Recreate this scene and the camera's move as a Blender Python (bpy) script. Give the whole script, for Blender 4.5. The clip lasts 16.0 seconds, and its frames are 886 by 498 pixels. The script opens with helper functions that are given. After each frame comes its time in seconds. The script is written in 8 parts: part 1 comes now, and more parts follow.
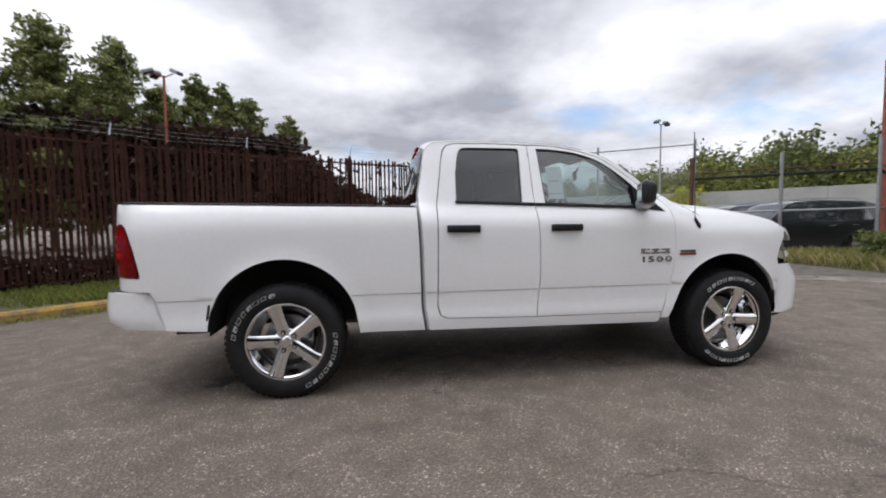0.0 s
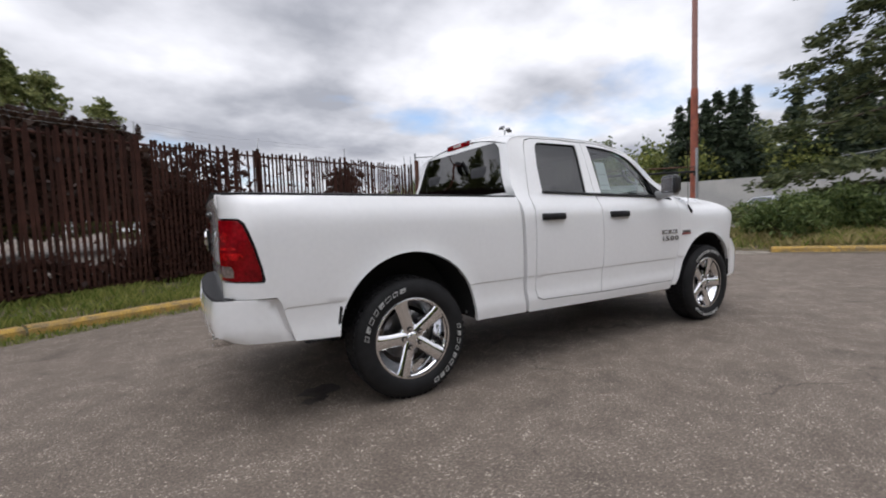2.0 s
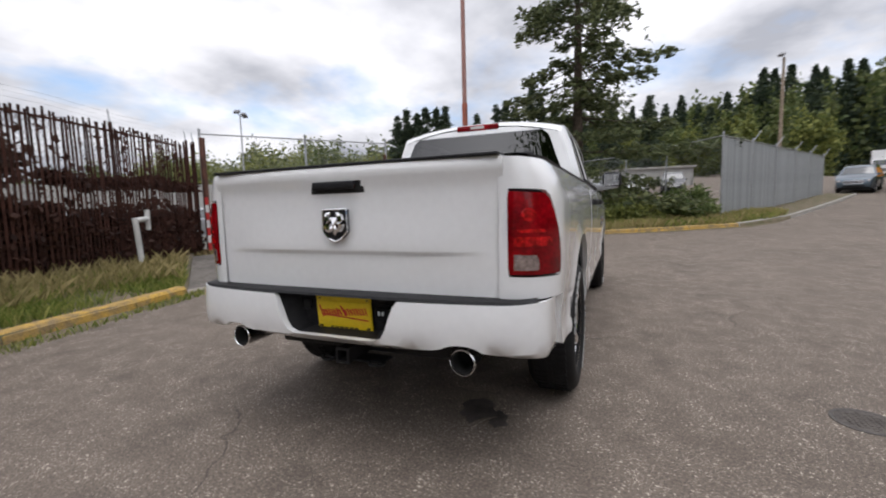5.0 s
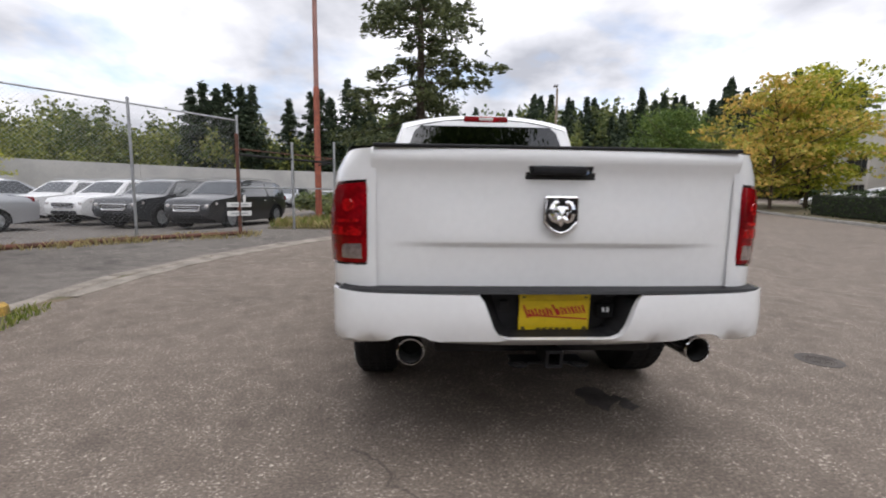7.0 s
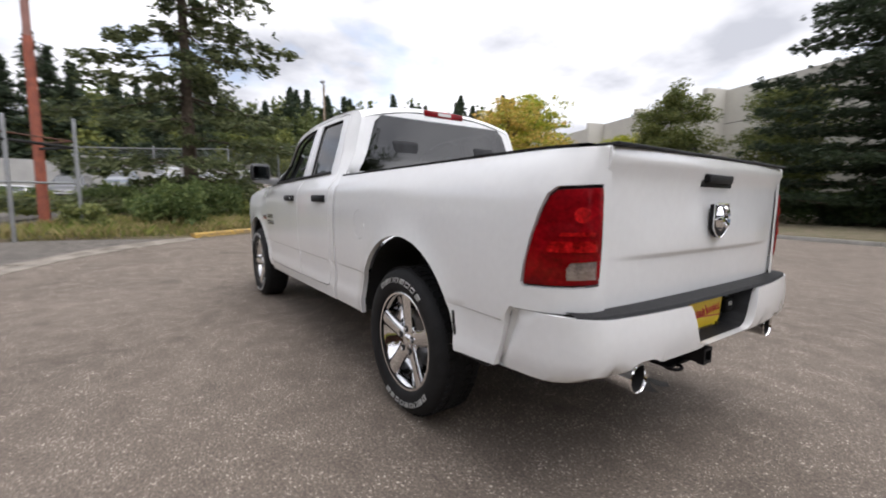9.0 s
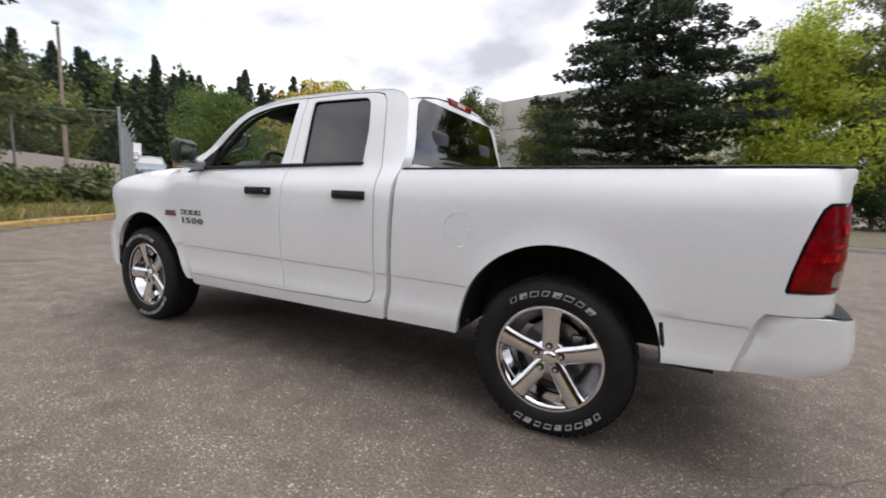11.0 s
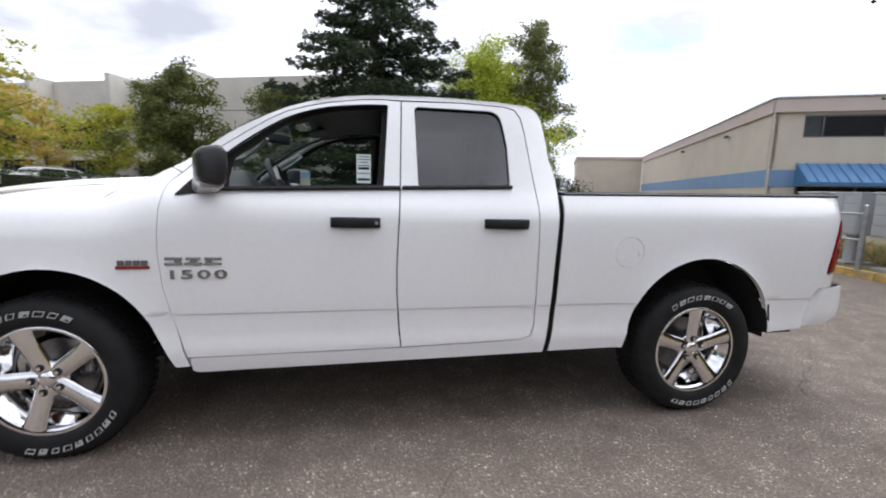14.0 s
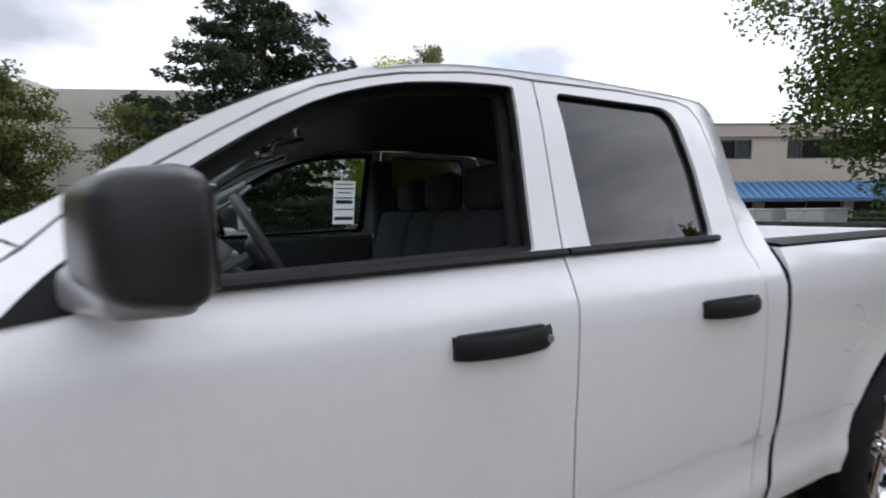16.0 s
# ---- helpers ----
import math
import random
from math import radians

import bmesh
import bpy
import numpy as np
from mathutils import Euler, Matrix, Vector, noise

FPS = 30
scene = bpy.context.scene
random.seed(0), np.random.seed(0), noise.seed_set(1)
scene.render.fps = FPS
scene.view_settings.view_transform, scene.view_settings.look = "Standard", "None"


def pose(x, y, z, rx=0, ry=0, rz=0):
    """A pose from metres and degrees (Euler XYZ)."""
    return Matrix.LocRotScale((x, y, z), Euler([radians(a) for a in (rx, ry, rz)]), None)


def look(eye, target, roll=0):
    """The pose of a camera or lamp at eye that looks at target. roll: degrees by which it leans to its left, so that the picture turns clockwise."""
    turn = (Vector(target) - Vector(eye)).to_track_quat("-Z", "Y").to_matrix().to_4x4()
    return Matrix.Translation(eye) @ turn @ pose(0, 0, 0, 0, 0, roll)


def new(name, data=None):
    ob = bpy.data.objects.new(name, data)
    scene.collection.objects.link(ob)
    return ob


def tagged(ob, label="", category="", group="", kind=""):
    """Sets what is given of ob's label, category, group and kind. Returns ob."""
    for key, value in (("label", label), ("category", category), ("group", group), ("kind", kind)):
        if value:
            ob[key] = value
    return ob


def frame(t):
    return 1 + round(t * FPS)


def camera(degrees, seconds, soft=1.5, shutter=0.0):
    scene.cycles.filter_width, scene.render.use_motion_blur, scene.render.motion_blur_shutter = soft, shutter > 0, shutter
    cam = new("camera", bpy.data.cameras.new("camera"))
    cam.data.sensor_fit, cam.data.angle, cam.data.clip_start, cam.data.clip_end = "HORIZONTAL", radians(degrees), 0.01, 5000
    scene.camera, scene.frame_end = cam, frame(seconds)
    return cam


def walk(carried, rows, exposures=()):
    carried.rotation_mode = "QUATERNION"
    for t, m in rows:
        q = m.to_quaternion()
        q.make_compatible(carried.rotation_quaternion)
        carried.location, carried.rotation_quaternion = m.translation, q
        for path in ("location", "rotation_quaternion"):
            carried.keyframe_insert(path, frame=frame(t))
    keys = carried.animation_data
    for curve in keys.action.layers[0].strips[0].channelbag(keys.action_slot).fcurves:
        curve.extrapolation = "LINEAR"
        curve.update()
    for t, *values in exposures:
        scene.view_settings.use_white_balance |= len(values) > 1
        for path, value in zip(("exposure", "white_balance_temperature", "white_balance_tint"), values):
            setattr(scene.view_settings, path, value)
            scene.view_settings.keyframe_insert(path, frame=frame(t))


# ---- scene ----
cam = camera(92.4, 16.0, soft=1.9, shutter=0.4)
PATH = [
    (0, (0.634, -4.074, 1.236), (0.95, -2.103, 1.116), -0.6),
    (0.5, (0.167, -3.974, 1.217), (0.646, -2.039, 1.059), 0.8),
    (1, (-0.323, -3.883, 1.211), (0.32, -1.997, 1.03), -0.5),
    (1.5, (-0.78, -3.751, 1.219), (0.056, -1.938, 1.101), -1.5),
    (2, (-1.223, -3.532, 1.206), (-0.226, -1.803, 1.066), -2.1),
    (2.5, (-1.613, -3.257, 1.196), (-0.44, -1.641, 1.079), -1.0),
    (3, (-1.938, -2.937, 1.202), (-0.613, -1.446, 1.055), -1.3),
    (5.5, (-2.898, -0.78, 1.182), (-0.978, -0.246, 1.008), -0.7),
    (6, (-2.942, -0.332, 1.174), (-0.964, -0.074, 1.028), 0.6),
    (6.5, (-2.94, 0.128, 1.187), (-0.948, 0.116, 1.014), 1.4),
    (7, (-2.917, 0.59, 1.178), (-0.934, 0.482, 0.946), 0.7),
    (7.5, (-2.805, 1.001, 1.184), (-0.841, 0.71, 0.944), 1.4),
    (8, (-2.615, 1.418, 1.197), (-0.716, 0.834, 0.966), 0.7),
    (8.5, (-2.336, 1.779, 1.193), (-0.537, 0.936, 0.962), 0.6),
    (9, (-2.011, 2.118, 1.197), (-0.383, 0.978, 0.967), 0.7),
    (11.5, (-0.06, 3.211, 1.239), (0.635, 1.357, 0.958), 2.7),
    (12, (0.325, 3.311, 1.255), (0.78, 1.389, 0.944), 2.8),
    (12.5, (0.738, 3.401, 1.249), (0.97, 1.438, 0.943), 2.5),
    (13, (1.155, 3.414, 1.253), (1.169, 1.443, 0.911), 2.4),
    (13.5, (1.606, 3.346, 1.311), (1.47, 1.376, 0.994), 2.3),
    (14, (2.048, 3.22, 1.367), (1.687, 1.272, 1.096), 1.4),
    (14.5, (2.413, 2.947, 1.409), (1.857, 1.043, 1.15), 1.6),
    (15, (2.688, 2.606, 1.431), (1.938, 0.773, 1.148), -1.4),
    (15.5, (2.732, 2.199, 1.482), (1.921, 0.382, 1.278), 0.8),
    (16, (2.604, 1.788, 1.48), (1.771, -0.023, 1.314), -0.4),
]
walk(cam, [(t, look(eye, target, roll)) for t, eye, target, roll in PATH],
     exposures=[(0, 0.60, 6220, 12), (3, 0.61, 6270, 12), (5.5, 0.71, 6340, 12), (6.5, 0.76, 6340, 12), (7, 0.86, 6350, 12), (8, 1.01, 6370, 12), (9, 1.03, 6390, 12), (11.5, 1.05, 6320, 12), (12.5, 1.13, 6240, 12), (14.5, 1.15, 6120, 12), (15.5, 1.07, 6100, 12), (16, 0.88, 6080, 12)])

# ---- world, sun, exposure ----
def build_world():
    w = bpy.data.worlds.new("sky")
    scene.world = w
    w.use_nodes = True
    nt = w.node_tree
    nt.nodes.clear()
    N, L = nt.nodes.new, nt.links.new
    out = N("ShaderNodeOutputWorld")
    sky = N("ShaderNodeTexSky")
    sky.sky_type = 'NISHITA'
    sky.sun_disc = False
    sky.sun_elevation = radians(76)
    sky.sun_rotation = radians(235)
    sky.dust_density = 1.5
    bg_sky = N("ShaderNodeBackground")
    bg_sky.inputs["Strength"].default_value = 0.13
    L(sky.outputs[0], bg_sky.inputs["Color"])
    # cloud deck: noise over a plane overhead, by the direction of view
    co = N("ShaderNodeTexCoord")
    sep = N("ShaderNodeSeparateXYZ")
    L(co.outputs["Generated"], sep.inputs[0])
    up = N("ShaderNodeMath"); up.operation = 'MAXIMUM'; up.inputs[1].default_value = 0.0
    L(sep.outputs["Z"], up.inputs[0])
    add = N("ShaderNodeMath"); add.operation = 'ADD'; add.inputs[1].default_value = 0.22
    L(up.outputs[0], add.inputs[0])
    dx = N("ShaderNodeMath"); dx.operation = 'DIVIDE'
    dy = N("ShaderNodeMath"); dy.operation = 'DIVIDE'
    L(sep.outputs["X"], dx.inputs[0]); L(add.outputs[0], dx.inputs[1])
    L(sep.outputs["Y"], dy.inputs[0]); L(add.outputs[0], dy.inputs[1])
    com = N("ShaderNodeCombineXYZ")
    L(dx.outputs[0], com.inputs[0]); L(dy.outputs[0], com.inputs[1])
    com.inputs[2].default_value = 3.7
    big = N("ShaderNodeTexNoise"); big.inputs["Scale"].default_value = 0.85
    big.inputs["Detail"].default_value = 7; big.inputs["Roughness"].default_value = 0.55
    big.inputs["Distortion"].default_value = 0.25
    L(com.outputs[0], big.inputs["Vector"])
    cover = N("ShaderNodeValToRGB")
    cover.color_ramp.elements[0].position = 0.29; cover.color_ramp.elements[0].color = (0, 0, 0, 1)
    cover.color_ramp.elements[1].position = 0.43; cover.color_ramp.elements[1].color = (1, 1, 1, 1)
    L(big.outputs["Fac"], cover.inputs[0])
    shade = N("ShaderNodeTexNoise"); shade.inputs["Scale"].default_value = 1.25
    shade.inputs["Detail"].default_value = 7; shade.inputs["Roughness"].default_value = 0.5
    off = N("ShaderNodeVectorMath"); off.operation = 'ADD'; off.inputs[1].default_value = (4.1, 7.7, 2.0)
    L(com.outputs[0], off.inputs[0]); L(off.outputs[0], shade.inputs["Vector"])
    tone = N("ShaderNodeValToRGB")
    tone.color_ramp.elements[0].position = 0.38; tone.color_ramp.elements[0].color = (0.385, 0.395, 0.43, 1)
    tone.color_ramp.elements[1].position = 0.60; tone.color_ramp.elements[1].color = (0.90, 0.895, 0.915, 1)
    L(shade.outputs["Fac"], tone.inputs[0])
    bg_cloud = N("ShaderNodeBackground")
    # an overcast sky is brightest overhead
    lum = N("ShaderNodeMapRange")
    lum.inputs["From Min"].default_value, lum.inputs["From Max"].default_value = 0.42, 0.95
    lum.inputs["To Min"].default_value, lum.inputs["To Max"].default_value = 0.86, 1.12
    L(up.outputs[0], lum.inputs["Value"])
    # and brighter on the side of the veiled sun
    south = N("ShaderNodeMapRange")
    south.inputs["From Min"].default_value, south.inputs["From Max"].default_value = -1.0, 1.0
    south.inputs["To Min"].default_value, south.inputs["To Max"].default_value = 1.0, 0.86
    L(sep.outputs["Y"], south.inputs["Value"])
    west = N("ShaderNodeMapRange")
    west.inputs["From Min"].default_value, west.inputs["From Max"].default_value = -1.0, -0.25
    west.inputs["To Min"].default_value, west.inputs["To Max"].default_value = 1.65, 1.0
    L(sep.outputs["X"], west.inputs["Value"])
    both = N("ShaderNodeMath"); both.operation = 'MULTIPLY'
    L(lum.outputs[0], both.inputs[0]); L(south.outputs[0], both.inputs[1])
    all_ = N("ShaderNodeMath"); all_.operation = 'MULTIPLY'
    L(both.outputs[0], all_.inputs[0]); L(west.outputs[0], all_.inputs[1])
    L(all_.outputs[0], bg_cloud.inputs["Strength"])
    L(tone.outputs["Color"], bg_cloud.inputs["Color"])
    mix = N("ShaderNodeMixShader")
    L(cover.outputs["Color"], mix.inputs[0])
    L(bg_sky.outputs[0], mix.inputs[1]); L(bg_cloud.outputs[0], mix.inputs[2])
    L(mix.outputs[0], out.inputs["Surface"])
    sun = bpy.data.lights.new("sun", "SUN")
    sun.energy, sun.angle, sun.color = 0.72, radians(50), (1.0, 0.97, 0.94)
    ob = new("sun", sun)
    az, el = radians(-145), radians(76)
    ob.matrix_world = look((0, 0, 60), (-20 * math.cos(az) * math.cos(el), -20 * math.sin(az) * math.cos(el), 60 - 20 * math.sin(el)))


build_world()

# ---- materials ----
MATS = {}


def mat(name, col, rough=0.6, metal=0.0, var=0.12, scale=6.0, fine=60.0, bump=0.0, bscale=80.0, spec=0.5,
        coat=0.0, col2=None, rnd=0.0, island=0.0, coord="Object", rvar=0.0):
    """A procedural surface: a base colour varied at two scales, with optional second colour in blotches, relief and clear coat."""
    if name in MATS:
        return MATS[name]
    m = bpy.data.materials.new(name)
    m.use_nodes = True
    nt = m.node_tree
    N, L = nt.nodes.new, nt.links.new
    b = nt.nodes["Principled BSDF"]
    b.inputs["Roughness"].default_value = rough
    b.inputs["Metallic"].default_value = metal
    b.inputs["Specular IOR Level"].default_value = spec
    b.inputs["Coat Weight"].default_value = coat
    b.inputs["Coat Roughness"].default_value = 0.04
    co = N("ShaderNodeTexCoord")
    n1 = N("ShaderNodeTexNoise"); n1.inputs["Scale"].default_value = scale; n1.inputs["Detail"].default_value = 5
    n2 = N("ShaderNodeTexNoise"); n2.inputs["Scale"].default_value = fine; n2.inputs["Detail"].default_value = 3
    L(co.outputs[coord], n1.inputs["Vector"]); L(co.outputs[coord], n2.inputs["Vector"])
    ramp = N("ShaderNodeValToRGB")
    c2 = col2 or tuple(c * (1 - var * 1.6) for c in col)
    ramp.color_ramp.elements[0].position, ramp.color_ramp.elements[1].position = 0.36, 0.64
    ramp.color_ramp.elements[0].color = (*c2, 1)
    ramp.color_ramp.elements[1].color = (*col, 1)
    L(n1.outputs["Fac"], ramp.inputs[0])
    hsv = N("ShaderNodeHueSaturation")
    L(ramp.outputs["Color"], hsv.inputs["Color"])
    val = N("ShaderNodeMapRange")
    val.inputs["From Min"].default_value, val.inputs["From Max"].default_value = 0.3, 0.7
    val.inputs["To Min"].default_value, val.inputs["To Max"].default_value = 1 - var, 1 + var
    L(n2.outputs["Fac"], val.inputs["Value"])
    last = val.outputs[0]
    for amount, node, sock in ((rnd, "ShaderNodeObjectInfo", "Random"), (island, "ShaderNodeNewGeometry", "Random Per Island")):
        if amount:
            src = N(node)
            r = N("ShaderNodeMapRange")
            r.inputs["To Min"].default_value, r.inputs["To Max"].default_value = 1 - amount, 1 + amount
            L(src.outputs[sock], r.inputs["Value"])
            mul = N("ShaderNodeMath"); mul.operation = 'MULTIPLY'
            L(last, mul.inputs[0]); L(r.outputs[0], mul.inputs[1])
            last = mul.outputs[0]
    L(last, hsv.inputs["Value"])
    L(hsv.outputs["Color"], b.inputs["Base Color"])
    if rvar:
        rr = N("ShaderNodeMapRange")
        rr.inputs["From Min"].default_value, rr.inputs["From Max"].default_value = 0.3, 0.7
        rr.inputs["To Min"].default_value, rr.inputs["To Max"].default_value = max(0, rough - rvar), min(1, rough + rvar)
        L(n1.outputs["Fac"], rr.inputs["Value"]); L(rr.outputs[0], b.inputs["Roughness"])
    if bump:
        n3 = N("ShaderNodeTexNoise"); n3.inputs["Scale"].default_value = bscale; n3.inputs["Detail"].default_value = 4
        L(co.outputs[coord], n3.inputs["Vector"])
        bp = N("ShaderNodeBump"); bp.inputs["Strength"].default_value = bump; bp.inputs["Distance"].default_value = 0.02
        L(n3.outputs["Fac"], bp.inputs["Height"]); L(bp.outputs[0], b.inputs["Normal"])
    MATS[name] = m
    return m


def glass(name, tint, rough=0.0, through=1.0, ior=1.45):
    """Window glass: a thin tinted sheet that mirrors by Fresnel; the tint is what passes through."""
    if name in MATS:
        return MATS[name]
    m = bpy.data.materials.new(name)
    m.use_nodes = True
    nt = m.node_tree
    N, L = nt.nodes.new, nt.links.new
    nt.nodes.remove(nt.nodes["Principled BSDF"])
    tr = N("ShaderNodeBsdfTransparent"); tr.inputs[0].default_value = (*tint, 1)
    gl = N("ShaderNodeBsdfGlossy"); gl.inputs["Roughness"].default_value = rough
    lw = N("ShaderNodeLayerWeight"); lw.inputs["Blend"].default_value = 0.5
    pw = N("ShaderNodeMath"); pw.operation = 'POWER'; pw.inputs[1].default_value = 5.0
    f0 = ((ior - 1) / (ior + 1)) ** 2
    fr = N("ShaderNodeMapRange"); fr.inputs["To Min"].default_value = f0
    L(lw.outputs["Facing"], pw.inputs[0]); L(pw.outputs[0], fr.inputs["Value"])
    mx = N("ShaderNodeMixShader")
    L(fr.outputs[0], mx.inputs[0]); L(tr.outputs[0], mx.inputs[1]); L(gl.outputs[0], mx.inputs[2])
    L(mx.outputs[0], nt.nodes["Material Output"].inputs["Surface"])
    MATS[name] = m
    return m


def leafmat(name, col, col2, island=0.35):
    """Leaves: diffuse with light passing through, each leaf its own tone."""
    if name in MATS:
        return MATS[name]
    m = bpy.data.materials.new(name)
    m.use_nodes = True
    nt = m.node_tree
    N, L = nt.nodes.new, nt.links.new
    b = nt.nodes["Principled BSDF"]
    b.inputs["Roughness"].default_value = 0.55
    b.inputs["Specular IOR Level"].default_value = 0.25
    geo = N("ShaderNodeNewGeometry")
    co = N("ShaderNodeTexCoord")
    n1 = N("ShaderNodeTexNoise"); n1.inputs["Scale"].default_value = 0.7; n1.inputs["Detail"].default_value = 3
    L(co.outputs["Object"], n1.inputs["Vector"])
    add = N("ShaderNodeMath"); add.operation = 'ADD'
    L(geo.outputs["Random Per Island"], add.inputs[0]); L(n1.outputs["Fac"], add.inputs[1])
    half = N("ShaderNodeMath"); half.operation = 'MULTIPLY'; half.inputs[1].default_value = 0.5
    L(add.outputs[0], half.inputs[0])
    ramp = N("ShaderNodeValToRGB")
    ramp.color_ramp.elements[0].position, ramp.color_ramp.elements[1].position = 0.3, 0.72
    ramp.color_ramp.elements[0].color, ramp.color_ramp.elements[1].color = (*col, 1), (*col2, 1)
    L(half.outputs[0], ramp.inputs[0])
    tl = N("ShaderNodeBsdfTranslucent")
    L(ramp.outputs["Color"], b.inputs["Base Color"]); L(ramp.outputs["Color"], tl.inputs["Color"])
    mx = N("ShaderNodeMixShader"); mx.inputs[0].default_value = 0.35
    L(b.outputs[0], mx.inputs[1]); L(tl.outputs[0], mx.inputs[2])
    L(mx.outputs[0], nt.nodes["Material Output"].inputs["Surface"])
    MATS[name] = m
    return m


def asphalt_mat(name, dark, light, stone, stain):
    """Worn asphalt: aggregate of many small stones, larger patches, dark oil stains and hairline cracks."""
    m = bpy.data.materials.new(name)
    m.use_nodes = True
    nt = m.node_tree
    N, L = nt.nodes.new, nt.links.new
    b = nt.nodes["Principled BSDF"]
    b.inputs["Roughness"].default_value = 0.82
    b.inputs["Specular IOR Level"].default_value = 0.35
    co = N("ShaderNodeTexCoord")
    vor = N("ShaderNodeTexVoronoi"); vor.inputs["Scale"].default_value = 62
    vor2 = N("ShaderNodeTexVoronoi"); vor2.inputs["Scale"].default_value = 130
    big = N("ShaderNodeTexNoise"); big.inputs["Scale"].default_value = 0.55; big.inputs["Detail"].default_value = 5
    mid = N("ShaderNodeTexNoise"); mid.inputs["Scale"].default_value = 5.0; mid.inputs["Detail"].default_value = 5
    vor.distance = vor2.distance = 'MANHATTAN'
    jag = N("ShaderNodeTexNoise"); jag.inputs["Scale"].default_value = 48; jag.inputs["Detail"].default_value = 3
    bend = N("ShaderNodeVectorMath"); bend.operation = 'MULTIPLY_ADD'; bend.inputs[1].default_value = (.022, .022, 0)
    L(co.outputs["Object"], jag.inputs["Vector"]); L(jag.outputs["Color"], bend.inputs[0]); L(co.outputs["Object"], bend.inputs[2])
    for n in (big, mid):
        L(co.outputs["Object"], n.inputs["Vector"])
    for n in (vor, vor2):
        L(bend.outputs[0], n.inputs["Vector"])
    drift = N("ShaderNodeMapRange"); drift.inputs["From Min"].default_value, drift.inputs["From Max"].default_value = 0.38, 0.62
    drift.inputs["To Min"].default_value, drift.inputs["To Max"].default_value = 0.35, 1.35
    L(mid.outputs["Fac"], drift.inputs["Value"])
    base = N("ShaderNodeValToRGB")
    base.color_ramp.elements[0].position, base.color_ramp.elements[1].position = 0.3, 0.7
    base.color_ramp.elements[0].color, base.color_ramp.elements[1].color = (*dark, 1), (*light, 1)
    mixn = N("ShaderNodeMath"); mixn.operation = 'ADD'
    half = N("ShaderNodeMath"); half.operation = 'MULTIPLY'; half.inputs[1].default_value = 0.5
    L(big.outputs["Fac"], mixn.inputs[0]); L(mid.outputs["Fac"], mixn.inputs[1]); L(mixn.outputs[0], half.inputs[0])
    L(half.outputs[0], base.inputs[0])
    # stones of two sizes: some cells hold a pale chip
    last = base.outputs["Color"]
    for v, least, reach in ((vor, 0.70, 0.62), (vor2, 0.60, 0.70)):
        pick = N("ShaderNodeSeparateColor"); L(v.outputs["Color"], pick.inputs[0])
        thr = N("ShaderNodeMapRange"); thr.inputs["From Min"].default_value, thr.inputs["From Max"].default_value = least, 1.0
        L(pick.outputs[0], thr.inputs["Value"])
        chip = N("ShaderNodeMapRange"); chip.inputs["From Min"].default_value, chip.inputs["From Max"].default_value = reach, reach * 0.55
        L(v.outputs["Distance"], chip.inputs["Value"])
        fac = N("ShaderNodeMath"); fac.operation = 'MULTIPLY'
        L(thr.outputs[0], fac.inputs[0]); L(chip.outputs[0], fac.inputs[1])
        some = N("ShaderNodeMath"); some.operation = 'MULTIPLY'; some.use_clamp = True
        L(fac.outputs[0], some.inputs[0]); L(drift.outputs[0], some.inputs[1])
        mx = N("ShaderNodeMix"); mx.data_type = 'RGBA'
        mx.inputs["B"].default_value = (*stone, 1)
        L(some.outputs[0], mx.inputs["Factor"]); L(last, mx.inputs["A"])
        last = mx.outputs["Result"]
    grit = N("ShaderNodeTexNoise"); grit.inputs["Scale"].default_value = 70; grit.inputs["Detail"].default_value = 6
    grit.inputs["Roughness"].default_value = 0.75
    L(co.outputs["Object"], grit.inputs["Vector"])
    dk = N("ShaderNodeMapRange"); dk.inputs["From Min"].default_value, dk.inputs["From Max"].default_value = 0.3, 0.7
    dk.inputs["To Min"].default_value, dk.inputs["To Max"].default_value = 0.38, 1.55
    L(grit.outputs["Fac"], dk.inputs["Value"])
    # cracks along cell borders of a coarse, warped pattern
    warp = N("ShaderNodeTexNoise"); warp.inputs["Scale"].default_value = 1.3; warp.inputs["Detail"].default_value = 4
    L(co.outputs["Object"], warp.inputs["Vector"])
    wv = N("ShaderNodeVectorMath"); wv.operation = 'MULTIPLY_ADD'; wv.inputs[1].default_value = (1.6, 1.6, 0)
    L(warp.outputs["Color"], wv.inputs[0]); L(co.outputs["Object"], wv.inputs[2])
    vc = N("ShaderNodeTexVoronoi"); vc.feature = 'DISTANCE_TO_EDGE'; vc.inputs["Scale"].default_value = 0.36
    L(wv.outputs[0], vc.inputs["Vector"])
    cr = N("ShaderNodeMapRange"); cr.inputs["From Max"].default_value = 0.006
    cr.inputs["To Min"].default_value, cr.inputs["To Max"].default_value = 0.55, 1.0
    L(vc.outputs["Distance"], cr.inputs["Value"])
    gate = N("ShaderNodeMapRange"); gate.inputs["From Min"].default_value, gate.inputs["From Max"].default_value = 0.5, 0.58
    L(big.outputs["Fac"], gate.inputs["Value"])
    crm = N("ShaderNodeMix"); crm.data_type = 'FLOAT'; crm.inputs["A"].default_value = 1.0
    L(gate.outputs[0], crm.inputs["Factor"]); L(cr.outputs[0], crm.inputs["B"])
    # stains
    st = N("ShaderNodeTexNoise"); st.inputs["Scale"].default_value = 1.7; st.inputs["Detail"].default_value = 6
    L(co.outputs["Object"], st.inputs["Vector"])
